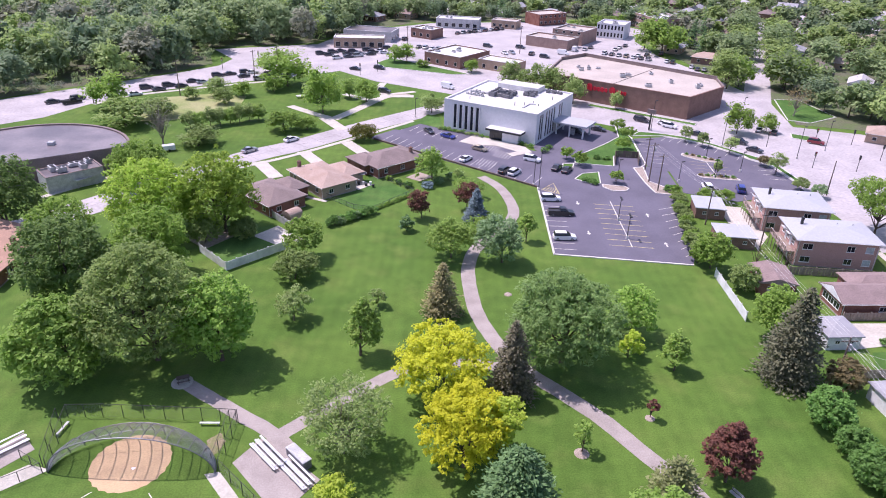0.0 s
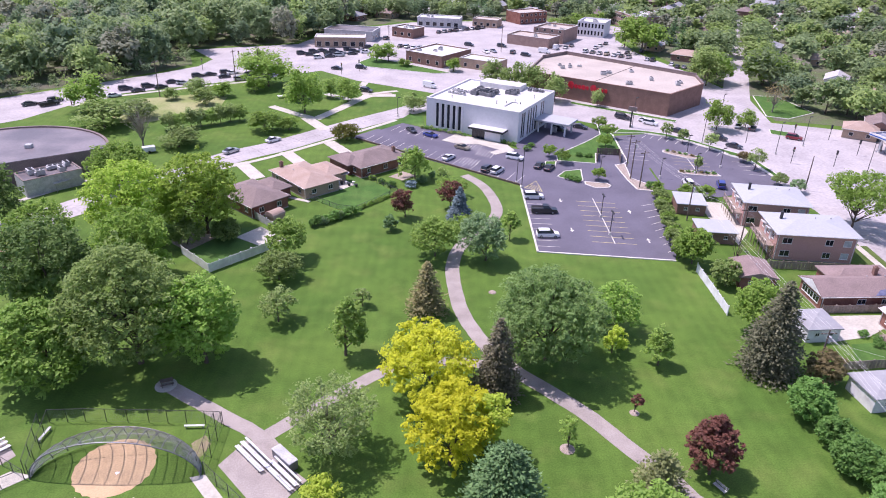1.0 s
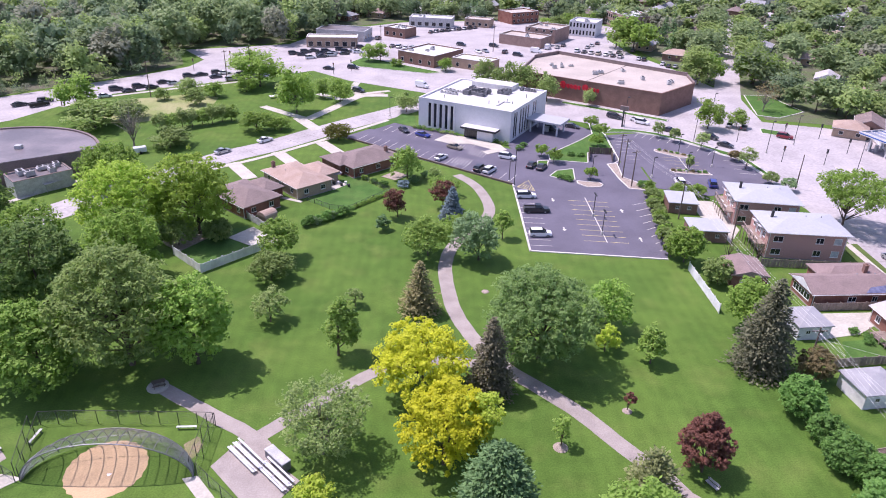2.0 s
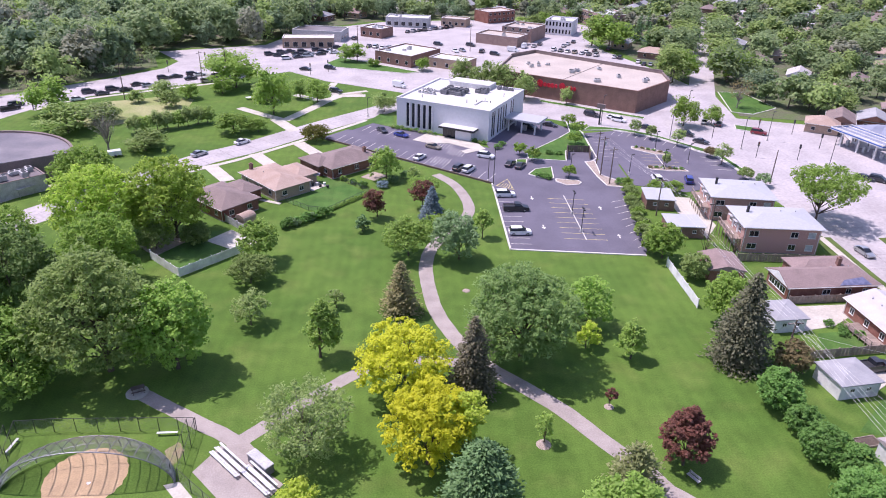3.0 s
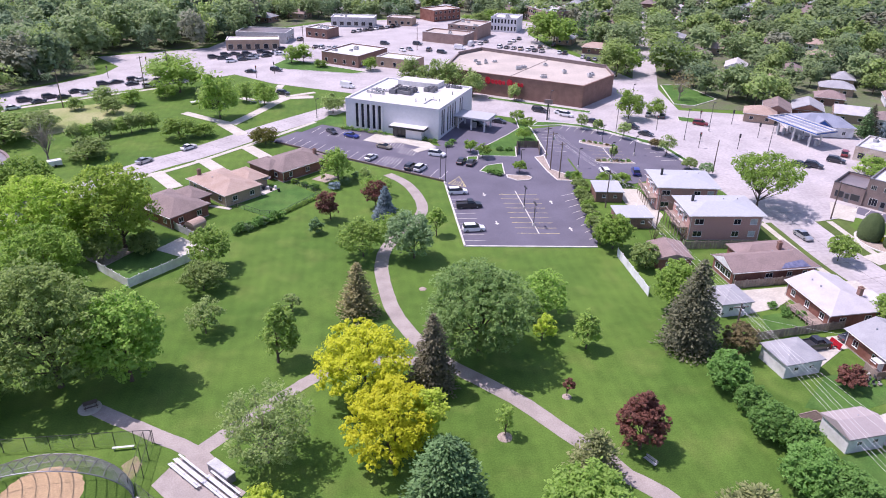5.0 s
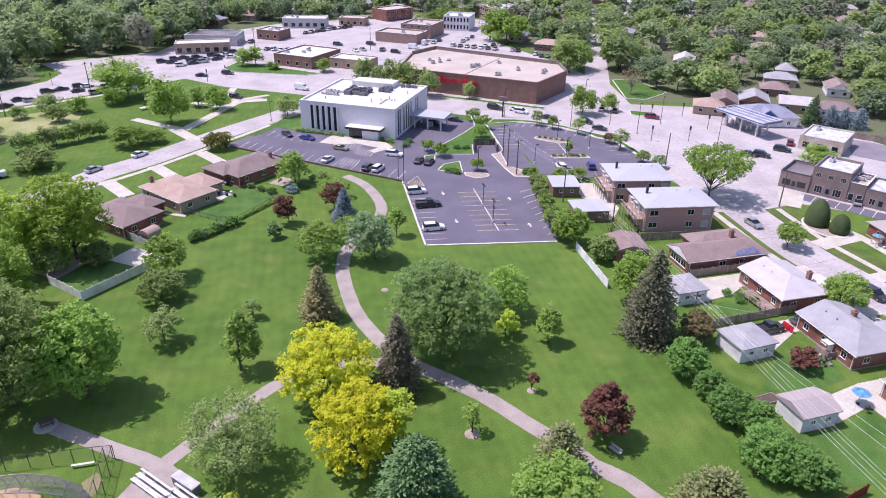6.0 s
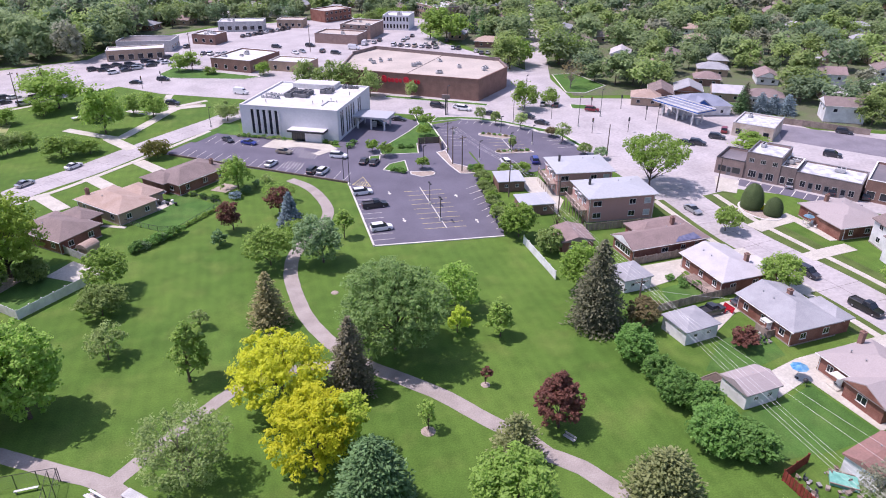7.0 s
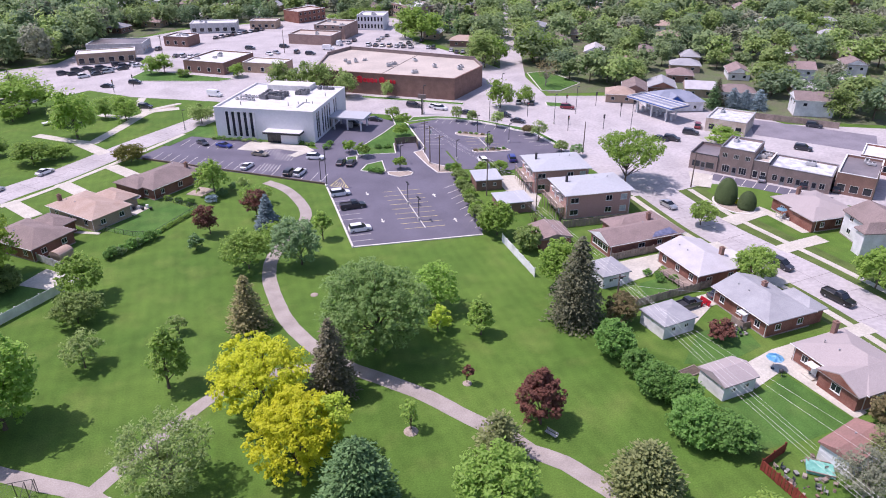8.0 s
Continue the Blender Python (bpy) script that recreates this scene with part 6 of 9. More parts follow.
# park beyond the side street, and verges
for sx, sy, sh, sr, kit in ((-58.3, 249.4, 12.5, 8.5, 3), (-39.8, 216.5, 14.8, 6.0, 0), (-27.5, 230.6, 8.0, 4.2, 0), (-47.9, 196.1, 6.5, 5.1, 0), (-41.3, 198.1, 4.4, 3.0, 0), (-5.0, 220.0, 6.4, 3.6, 4), (-78.1, 234.4, 6.3, 4.4, 1),
                            (-70.2, 234.1, 5.5, 3.5, 0), (-85.7, 229.1, 4.2, 2.7, 1), (-94.4, 196.0, 7.8, 8.0, 1), (-106.8, 213.9, 11.9, 6.4, 0), (-68.2, 181.0, 5.2, 5.5, 1), (-67.4, 269.3, 9.5, 6.5, 0), (-89.9, 208.3, 5.9, 5.5, 1),
                            (24.0, 251.8, 11.1, 4.8, 1), (30.6, 247.0, 12.1, 5.0, 4), (37.1, 241.6, 11.4, 4.8, 1), (43.5, 236.5, 10.6, 4.1, 4), (106.8, 264.8, 13.2, 6.3, 1), (113.0, 268.9, 12.2, 5.2, 0), (130.3, 269.2, 13.9, 7.7, 3), (99.2, 329.3, 16.3, 10.2, 0), (93.6, 339.2, 14.1, 7.2, 2), (57.4, 231.5, 5.9, 2.6, 5), (89.5, 206.9, 9.8, 4.5, 0), (99.6, 209.4, 6.0, 3.0, 0), (-17.6, 295.5, 7.7, 4.7, 2), (-22.8, 296.0, 7.0, 4.5, 2),
                            (-10.8, 287.4, 3.3, 2.7, 0), (9.5, 280.6, 5.5, 3.2, 0), (72.0, 384.0, 8.0, 4.6, 1), (78.5, 388.5, 8.5, 5.0, 0), (85.0, 392.0, 8.0, 4.5, 1), (92.0, 394.0, 9.0, 5.0, 0), (66.0, 381.0, 7.0, 4.0, 2), (134.7, 152.0, 4.9, 4.7, 0), (186.5, 161.0, 9.5, 5.2, 1), (-34.0, 236.4, 6.6, 3.6, 2), (-44.2, 232.0, 7.0, 4.0, 1), (-73.3, 223.3, 5.2, 3.3, 1), (-61.3, 241.0, 5.8, 3.6, 0)):
    street_tree(sx, sy, sh, sr, kit, "leafy green tree on the grassy verge", "", FINE)
for k in range(8):
    street_tree(-58.0 - 2.46 * k, 206.9 - 1.7 * k + 0.4 * (k % 2), 5.0 + 0.5 * (k % 3), 2.8, 2 if k % 3 == 0 else 5, "small tree in the row beside the dry meadow", "meadow tree row", FINE)
tree("shrub", -23.5, 189.7, 4.5, 4.25, leafy("bronze_green_leaves", (0.26, 0.26, 0.06), (0.13, 0.15, 0.03)), "bronze-green rounded tree beside the driveway", "round", 0.1, 44, 70, 0.26, 0.28)
tree("dead_tree", 116.6, 228.4, 10.6, 5.0, L_BROWN, "brown budding tree at the street corner", "vase", 0.2, 40, 18, 0.22, 0.25, limbs=40, bark=M_PALEBARK)
tree("dead_tree", -77.6, 180.6, 13.5, 4.54, L_FARBARE, "tall bare grey tree behind the round building", "vase", 0.15, 50, 9, 0.16, 0.25, limbs=60, bark=M_PALEBARK)

# far homes under trees
FAR = random.Random(7)
spots = [(141.2, 208.0), (132.4, 203.0), (152.3, 207.9), (168.9, 220.6), (162.9, 200.5), (171.6, 192.5), (181.5, 168.5), (181.0, 234.3), (211.2, 205.8), (198.0, 189.2), (216.5, 257.0), (212.1, 290.8), (210.2, 161.4),
         (262.3, 231.3), (160.9, 271.0), (181.5, 264.3), (175.6, 307.6), (164.8, 338.5), (200.3, 321.7), (231.2, 238.9), (236.1, 205.0), (114.9, 311.4), (107.3, 336.0), (124.1, 358.2), (114.1, 374.0), (252.1, 280.5), (218.9, 371.1),
         (-42.1, 403.1), (-25.6, 416.6), (1.5, 428.5), (146.6, 378.6), (250.4, 180.0), (286.7, 265.9), (146.3, 400.0), (186.5, 384.3), (157.1, 297.7), (162.3, 246.6), (193.3, 248.1), (192.9, 217.6), (221.0, 188.1), (247.2, 240.4), (227.9, 318.5), (253.5, 349.8), (194.6, 350.7), (280.9, 311.8), (282.8, 379.9), (282.1, 222.4), (317.4, 299.9), (309.1, 356.9)]
for k, (hx, hy) in enumerate(spots):
    two = k in (8, 6, 12, 20)
    house("cottage", hx, hy, -31 + FAR.choice((0, 90)), FAR.uniform(9, 13), FAR.uniform(7, 9), (M_BRICK, M_BRICKTAN, M_SIDING if k > 4 else M_BRICKRED)[2 if k == 6 else k % 3], (M_SHBROWN, M_SHTAN, M_SHGREY, M_SHROSE, M_SHLIGHT)[0 if k == 6 else k % 5],
          ("brick cottage", "tan brick cottage", "white sided cottage" if k > 4 else "red brick cottage")[2 if k == 6 else k % 3] + " with a " + ("brown", "tan", "grey", "rose-brown", "pale")[0 if k == 6 else k % 5] + " roof among trees", 5.2 if two else 2.8, 2.0, gable=k % 2 == 0, storeys=2 if two else 1, group="cottages among the trees", plain=True)
rows_far = []
for a in range(9):
    for b in range(14):
        hx, hy = -40 + 34 * b + 17 * (a % 2) + FAR.uniform(-5, 5), 432 + 24 * a + FAR.uniform(-4, 4) - 0.25 * max(0, 34 * b - 150)
        if all((hx - p) ** 2 + (hy - r) ** 2 > 260 for p, r in spots) and not inside(hx, hy, [(-20, 360), (140, 360), (140, 424), (-20, 424)]):
            rows_far.append((hx, hy))
for k, (hx, hy) in enumerate(rows_far):
    c = thing("cottage", hx, hy, 0, -31 + FAR.choice((0, 90)), ("brick", "white sided", "tan brick")[k % 3] + " cottage with a " + ("brown", "pale", "grey")[k % 3] + " roof far off among trees", "house", "cottages among the trees")
    L, W = FAR.uniform(9, 13), FAR.uniform(7.5, 9.5)
    part("wall", boxes((-L / 2, -W / 2, -0.2, L / 2, W / 2, 3.0)), (M_BRICK, M_SIDING, M_BRICKTAN)[k % 3], c)
    part("roof", hip_roof(-L / 2, -W / 2, L / 2, W / 2, 2.98, 2.2, 0.45, k % 2 == 0), (M_SHBROWN, M_SHLIGHT, M_SHGREY)[k % 3], c)
    part("chimney", boxes((1.0, 0.6, 3.2, 1.7, 1.3, 6.2), (0.94, 0.54, 6.2, 1.76, 1.36, 6.34)), M_BRICK, c)
blocked = [(x, y, 6.5) for x, y in spots] + [(x - 3.5, y - 9.5, 8.0) for x, y in spots] + [(x, y, 6.0) for x, y in rows_far] + [(x - 1.5, y - 10.0, 7.5) for x, y in rows_far]
NE = [(121.1, 228.8), (136.9, 218.1), (160.3, 199.0), (174.1, 172.1), (189.5, 158.4), (246.9, 126.3), (420.0, 110.0), (560.0, 420.0), (420.0, 660.0), (-56.0, 660.0), (-44.0, 402.0), (-8.0, 408.0), (60.0, 424.0), (100.0, 417.0), (122.0, 386.0), (99.8, 366.0), (116.5, 302.3), (122.3, 287.7)]
for k in range(2, 10):
    for s in (-1, 1):
        sx, sy = 105.5 + 7.0 * k + s * (10.0 if k < 4 else 7.2), 236.0 + 17.0 * k - (4.0 if k < 4 else 2.9) * s
        street_tree(sx, sy, 10.5 + (k * 3 + s) % 4, (5.8 if k < 4 else 6.6) + (k % 3) * 0.7, (0, 2, 4, 3)[(k + s) % 4], "broad tree along the north street", "north street trees", NEAR)
        blocked.append((sx, sy, 6.0))
for k in range(26):
    sx, sy = -50 + 6.6 * k + FAR.uniform(-2.5, 2.5), 408 + 8 * (k % 3) + FAR.uniform(-2.5, 2.5) + (16 if 92 < -50 + 6.6 * k < 136 else 0)
    if 38 < sx < 72 and sy < 426:
        continue
    street_tree(sx, sy, FAR.uniform(8, 12), FAR.uniform(4.2, 5.8), FAR.choice((0, 1, 3, 6)), "leafy tree behind the shops", "trees behind the shops", NEAR)
    blocked.append((sx, sy, 6.0))
for k, (sx, sy) in enumerate([(129.8, 234.8), (143.2, 238.0), (152.9, 238.4), (165.0, 238.5), (177.3, 244.2), (169.1, 257.5), (195.1, 232.2), (141.7, 227.1)]):
    street_tree(sx, sy, 8.0 + 1.3 * (k % 3), 4.6 + 0.5 * (k % 2), (0, 2, 4, 3)[k % 4], "leafy tree beside the cottages", "cottage trees", NEAR)
    blocked.append((sx, sy, 5.5))
garden = []
for k in range(30000):
    tx, ty = FAR.uniform(-60, 560), FAR.uniform(110, 660)
    if len(garden) >= 960:
        break
    near_street = abs((tx - 108) * 0.925 - (ty - 237) * 0.381) < 9.5 and ty < 420
    if tx > 150 + 0.9 * ty or not inside(tx, ty, NE) or near_street or any((tx - a) ** 2 + (ty - b) ** 2 < r * r for a, b, r in blocked):
        continue
    hh = FAR.uniform(7.5, 13.0)
    blocked.append((tx, ty, 6.8 if ty < 380 else 7.2))
    garden.append((tx, ty, hh, hh * FAR.uniform(0.46, 0.60), FAR.choice((0, 0, 1, 2, 3, 4, 4, 5, 6))))
garden.sort(key=lambda q: 0.33 * q[0] + 0.94 * q[1])
for tx, ty, hh, rr_, kit in garden[:180]:
    street_tree(tx, ty, hh, rr_, kit, "leafy tree among the back gardens", "garden trees", NEAR)
far_v, far_hue = [], []
for tx, ty, hh, rr_, kit in garden[180:]:
    me = LOW[kit][1]
    v = np.empty(len(me.vertices) * 3, np.float32)
    me.vertices.foreach_get("co", v)
    far_v.append(v.reshape(-1, 3) * np.array([rr_ / 5.2, rr_ / 5.2, hh / 10.0]) + np.array([tx, ty, 0]))
    far_hue.append(np.full(len(me.polygons), kit))
    for k in range(5):
        a0, a1 = k * math.tau / 5, (k + 1) * math.tau / 5
        far_v.append(np.array([(tx + 0.3 * math.cos(a0), ty + 0.3 * math.sin(a0), -0.1), (tx + 0.3 * math.cos(a1), ty + 0.3 * math.sin(a1), -0.1),
                               (tx + 0.1 * math.cos(a1), ty + 0.1 * math.sin(a1), hh * 0.7), (tx + 0.1 * math.cos(a0), ty + 0.1 * math.sin(a0), hh * 0.7)]))
        far_hue.append(np.array([7]))
far_v = np.concatenate(far_v)
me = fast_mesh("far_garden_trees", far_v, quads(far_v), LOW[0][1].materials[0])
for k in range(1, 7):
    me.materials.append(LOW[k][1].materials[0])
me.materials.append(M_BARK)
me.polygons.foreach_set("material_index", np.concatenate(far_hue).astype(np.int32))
tagged(new("far_garden_trees", me), "leafy trees over the far gardens of the suburb", "trees", "", "stuff")
for sx, sy, sh in ((155.4, 183.2, 9.3), (118.1, 347.3, 11.9), (124.4, 335.0, 10.6), (116.9, 392.0, 13.6), (166.5, 242.7, 11.0), (34.4, 434.0, 15.0), (11.5, 439.6, 15.0), (147.0, 315.3, 10.5), (122.0, 356.0, 13.0), (128.0, 362.0, 14.0), (118.0, 330.0, 12.0), (176.0, 300.0, 12.0), (205.0, 262.0, 11.0), (238.0, 300.0, 13.0), (150.0, 420.0, 14.0), (262.0, 340.0, 13.0), (30.0, 430.0, 15.0), (-20.0, 424.0, 14.0)):
    conifer("spruce_tree", sx, sy, sh, sh * 0.33, L_GREEN, "dark green spruce among the homes", levels=16, per=9, leaf=0.6, sprays=8)
conifer("spruce_tree", 158.9, 185.9, 9.5, 3.4, L_FIR, "dark spruce behind the corner shop", levels=16, per=11, leaf=0.55, sprays=10)
for sx, sy, sh, sr in ((162.9, 182.8, 6.6, 3.3), (166.0, 180.6, 6.2, 3.0), (169.3, 178.0, 6.8, 3.4)):
    conifer("spruce_tree", sx, sy, sh, sr, L_BLUE, "broad blue spruce behind the corner shop", levels=16, per=12, leaf=0.5, sprays=10, power=0.6)

# ---- car park markings, kerbs and islands ----
def line_mark(x0, y0, x1, y1, w=0.12, z=0.066, mat=None, name="bay_line", label="painted white bay line"):
    ln, an = math.hypot(x1 - x0, y1 - y0), math.degrees(math.atan2(y1 - y0, x1 - x0))
    me = bpy.data.meshes.new(name)
    bm = boxes((0, -w / 2, 0, ln, w / 2, 0.006))
    bm.to_mesh(me)
    bm.free()
    me.materials.append(mat or M_LINE)
    ob = new(name, me)
    ob.matrix_basis = pose(x0, y0, z, 0, 0, an)
    return ob


def marks(parent, rows, mat=None, w=0.12, z=0.066):
    for r in rows:
        o = line_mark(*r, w=w, z=z, mat=mat)
        o.parent = parent


lot = bpy.data.objects["lot_main"]
lot2 = bpy.data.objects["lot_east"]
marks(lot, [(22.5, 124.2 + 2.72 * k, 26.9 + 0.02 * k, 123.9 + 2.72 * k) for k in range(10)])
marks(lot, [(34.0 + 0.08 * k, 126.6 + 2.66 * k, 43.0 + 0.07 * k, 125.6 + 2.66 * k) for k in range(9)], M_YLINE)
marks(lot, [(38.6, 125.8, 38.9, 149.8)], M_LINE, 0.22)
marks(lot, [(48.4 + 0.12 * k, 122.2 + 3.35 * k, 52.0 + 0.3 * k, 125.0 + 3.25 * k) for k in range(8)])
marks(lot, [(23.7 + 0.62 * k, 155.6 - 0.4 * k, 25.4 + 0.42 * k, 158.2 - 0.45 * k) for k in range(6)], M_YLINE, 0.16)
marks(lot, [(23.5, 155.8, 27.5, 153.3), (27.5, 153.3, 26.9, 160.2), (26.9, 160.2, 23.5, 155.8)], M_YLINE, 0.14)
ES, EC = math.sin(radians(54)), math.cos(radians(54))
marks(lot, [(-18.5 + 2.23 * k, 189.7 - 1.72 * k, -15.7 + 2.23 * k, 195.0 - 1.72 * k) for k in range(19)])
marks(lot, [(-10.9 + 2.38 * k, 206.0 - 1.52 * k, -13.6 + 2.38 * k, 200.9 - 1.52 * k) for k in range(7)])
for hx, hy in ((8.1, 172.3), (12.9, 179.4), (9.8, 185.3)):
    marks(lot, [(hx + 0.75 * k, hy - 0.52 * k, hx + 0.75 * k + 1.9, hy - 0.52 * k + 4.8) for k in range(6)], M_LINE, 0.15)
marks(lot2, [(65.8 + 2.12 * k, 200.3 - 0.55 * k - 0.165 * k * k, 63.6 + 2.12 * k, 197.1 - 0.55 * k - 0.165 * k * k) for k in range(9)], z=0.071)
marks(lot2, [(87.3 + 0.2 * k, 176.9 - 3.25 * k, 83.1 + 0.2 * k, 177.5 - 3.25 * k) for k in range(4)], z=0.071)
for sx, sy in ((-4.6, 0.8), (4.5, -0.7)):
    marks(lot2, [(71.3 - 0.17 * k, 178.9 - 2.66 * k, 71.3 - 0.17 * k + sx, 178.9 - 2.66 * k + sy) for k in range(4)], M_YLINE, 0.07, z=0.071)
marks(lot2, [(55.6 + 0.13 * k, 177.7 + 3.1 * k, 60.0 + 0.13 * k, 176.9 + 3.1 * k) for k in range(7)], z=0.071)
marks(lot2, [(67.8 + 2.44 * k, 160.1 - 0.66 * k, 68.1 + 2.44 * k, 156.9 - 0.66 * k) for k in range(6)], z=0.071)
marks(lot2, [(71.4, 181.4, 70.6, 170.1)], M_LINE, 0.25, z=0.071)
marks(lot, [(*along(6.8 + 2.6 * k, -5.3), *along(6.8 + 2.6 * k, -1.0)) for k in range(11)], M_LINE, 0.16, 0.058)
for ax, ay, an in ((31.0, 148.1, -91), (30.8, 132.1, -91), (45.8, 142.2, 88), (46.0, 127.5, 88), (33.7, 184.2, 142), (37.1, 182.5, 142)):
    bm = prism([(-1.0, -0.16), (0.1, -0.16), (0.1, -0.5), (1.0, 0), (0.1, 0.5), (0.1, 0.16), (-1.0, 0.16)], 0, 0.006)
    o = part("arrow_mark", bm, M_LINE, lot)
    o.matrix_basis = pose(ax, ay, 0.068, 0, 0, an)


def kerb(name, pts, label, w=0.22, h=0.17, mat=None):
    for i in range(len(pts) - 1):
        (x0, y0), (x1, y1) = pts[i], pts[i + 1]
        ln, an = math.hypot(x1 - x0, y1 - y0), math.degrees(math.atan2(y1 - y0, x1 - x0))
        me = bpy.data.meshes.new(name)
        bm = boxes((-w / 2, -w / 2, -0.2, ln + w / 2 - 0.01, w / 2, h), bevel=0.025)
        bm.to_mesh(me)
        bm.free()
        me.materials.append(mat or M_KERB)
        ob = tagged(new(name, me), label, "kerb", "", "structure")
        ob.matrix_basis = pose(x0, y0, 0, 0, 0, an)


kerb("kerb_lot", [(22.7, 157.0), (22.1, 121.6), (48.8, 118.7)], "pale concrete kerb round the car park", 0.38, 0.2)
kerb("kerb_east_lot", [(55.4, 199.4), (53.9, 176.3), (51.3, 173.1)], "pale concrete kerb of the overflow lot", 0.3)
kerb("kerb_east_lot", [(65.6, 201.3), (70.4, 199.0), (76.6, 193.9), (83.0, 185.7), (84.1, 182.6), (87.8, 179.0), (89.4, 166.6)], "pale concrete kerb of the overflow lot", 0.3)


def island(name, pts, mat, label, z=0.17):
    slab(name, pts, -0.2, z, mat, label, "planting bed")
    kerb("kerb_island", [*pts, pts[0]], "pale concrete kerb round a planted island", 0.28, z + 0.03)


island("island_triangle", [(32.8, 163.6), (35.3, 167.5), (39.8, 169.0), (38.8, 161.0), (36.6, 160.6)], M_LAWN_YARD, "grassy kerbed island with shrubs")
island("island_triangle", [(39.2, 160.5), (41.6, 159.8), (44.3, 159.7), (45.2, 158.1), (44.2, 156.5), (41.1, 156.2), (39.0, 158.6)], M_MULCH, "kerbed planting bed of pale mulch")
island("island_poles", [(49.8, 173.0), (52.6, 173.9), (51.5, 163.5), (57.2, 156.3), (56.3, 154.6), (51.2, 155.7), (50.3, 162.2)], M_MULCH, "kerbed bed with utility poles")
island("island_lot", [(66.0, 184.7), (66.6, 186.1), (70.8, 184.3), (74.4, 181.8), (75.0, 179.2), (71.4, 179.3), (66.6, 183.4)], M_MULCH, "narrow kerbed island with shrubs")
island("island_lot", [(65.4, 168.6), (65.8, 169.5), (69.2, 170.0), (74.9, 168.5), (75.6, 165.9), (72.1, 166.1), (66.4, 167.2)], M_MULCH, "narrow kerbed island with shrubs")
island("island_drive", [(35.2, 180.1), (46.4, 192.9), (51.6, 199.8), (53.0, 211.1), (55.2, 199.7), (54.0, 181.8), (46.4, 182.0), (44.8, 173.8), (34.8, 175.5)], M_LAWN_YARD, "grassy kerbed island beside the drive-through")
island("island_front", [(30.7, 171.1), (31.4, 174.7), (34.3, 175.0), (33.2, 170.5)], M_LAWN_YARD, "small grassy island with young trees")
island("island_median", [(-30.2, 292.2), (-25.2, 303.6), (8.2, 277.2), (2.0, 275.1), (-26.0, 284.9)], M_LAWN_YARD, "grassy traffic island with trees")
island("island_corner", [(106.9, 208.3), (112.1, 205.4), (109.5, 200.8), (105.3, 203.6)], M_LAWN_YARD, "small planted corner island")
island("island_ne", [(119.3, 250.3), (112.6, 223.4), (118.7, 220.6), (131.0, 228.6), (128.0, 250.0)], M_LAWN_YARD, "grassy corner lawn beside the crossing")
island("island_shop", [(48.2, 234.3), (49.6, 236.6), (80.1, 216.1), (78.8, 213.9)], M_LAWN_YARD, "grass strip between the road and the supermarket")
island("island_lot_verge", [(56.0, 201.3), (59.0, 205.6), (66.0, 204.2), (71.4, 201.8), (78.1, 196.0), (84.8, 187.2), (89.9, 181.6), (91.5, 165.8), (90.0, 165.2), (88.5, 179.3), (84.5, 183.2), (83.6, 186.1), (77.1, 194.5), (70.6, 199.6), (65.8, 202.0)], M_LAWN_YARD, "grass verge between the lot and the road")
slab("walk_office", [(3.7, 190.9), (8.0, 197.3), (11.5, 195.1), (22.4, 188.0), (24.0, 183.2), (18.2, 179.3), (16.8, 181.4), (19.7, 183.6), (14.1, 188.1), (8.4, 187.9)], -0.2, 0.16, M_WALK, "bright concrete entrance walk before the offices", "pavement")
slab("grass_office", [(-16.3, 201.8), (-8.9, 211.1), (-6.1, 218.0), (-2.1, 215.8), (-1.2, 204.1), (4.0, 201.5), (3.4, 199.4), (-8.2, 207.5), (-14.2, 200.2)], -0.2, 0.1, M_LAWN_YARD, "grass strip beside the offices", "lawn")
tie = thing("retaining_wall", 22.6, 157.2, 0, 142.1, "low brown timber retaining wall along the car park", "wall")
for k in range(22):
    for j in range(2):
        part("timber", boxes((k * 2.5 + 0.02, -0.15, -0.1 + j * 0.3, k * 2.5 + 2.48, 0.15, 0.18 + j * 0.3), bevel=0.02), M_POLE, tie)

# walks, drives and yards
strip("path_north", [(-51.9, 223.4), (-42.3, 215.2), (-35.4, 209.8)], 2.9, -0.2, 0.045, M_WALK, "pale concrete park walk")
strip("path_north", [(-35.4, 209.8), (-29.3, 222.3), (-22.1, 237.8), (-17.3, 240.0), (-11.9, 240.4)], 3.3, -0.2, 0.05, M_WALK, "pale concrete park walk")
strip("path_north", [(-38.5, 211.2), (-35.8, 206.9), (-33.1, 202.6), (-30.8, 199.0)], 3.7, -0.2, 0.055, M_WALK, "pale concrete park walk meeting the street")
strip("path_north", [(-23.1, 244.3), (-20.1, 242.7), (-15.3, 245.1), (-11.5, 246.9)], 2.0, -0.2, 0.033, M_WALK, "pale concrete park walk")
slab("bed_north", [(-21.1, 240.2), (-19.9, 241.9), (-15.3, 244.0), (-13.1, 243.4), (-14.2, 241.4)], -0.2, 0.03, M_MULCH, "mulched planting bed between the park walks", "planting bed")
strip("path_north", [(-22.1, 237.8), (-23.2, 244.9), (-24.8, 251.7), (-24.2, 258.6)], 2.6, -0.2, 0.04, M_WALK, "pale concrete park walk")
strip("path_north", [(-36.2, 240.8), (-30.9, 236.5), (-26.6, 233.9), (-22.5, 236.8)], 2.8, -0.2, 0.036, M_WALK, "pale concrete park walk")
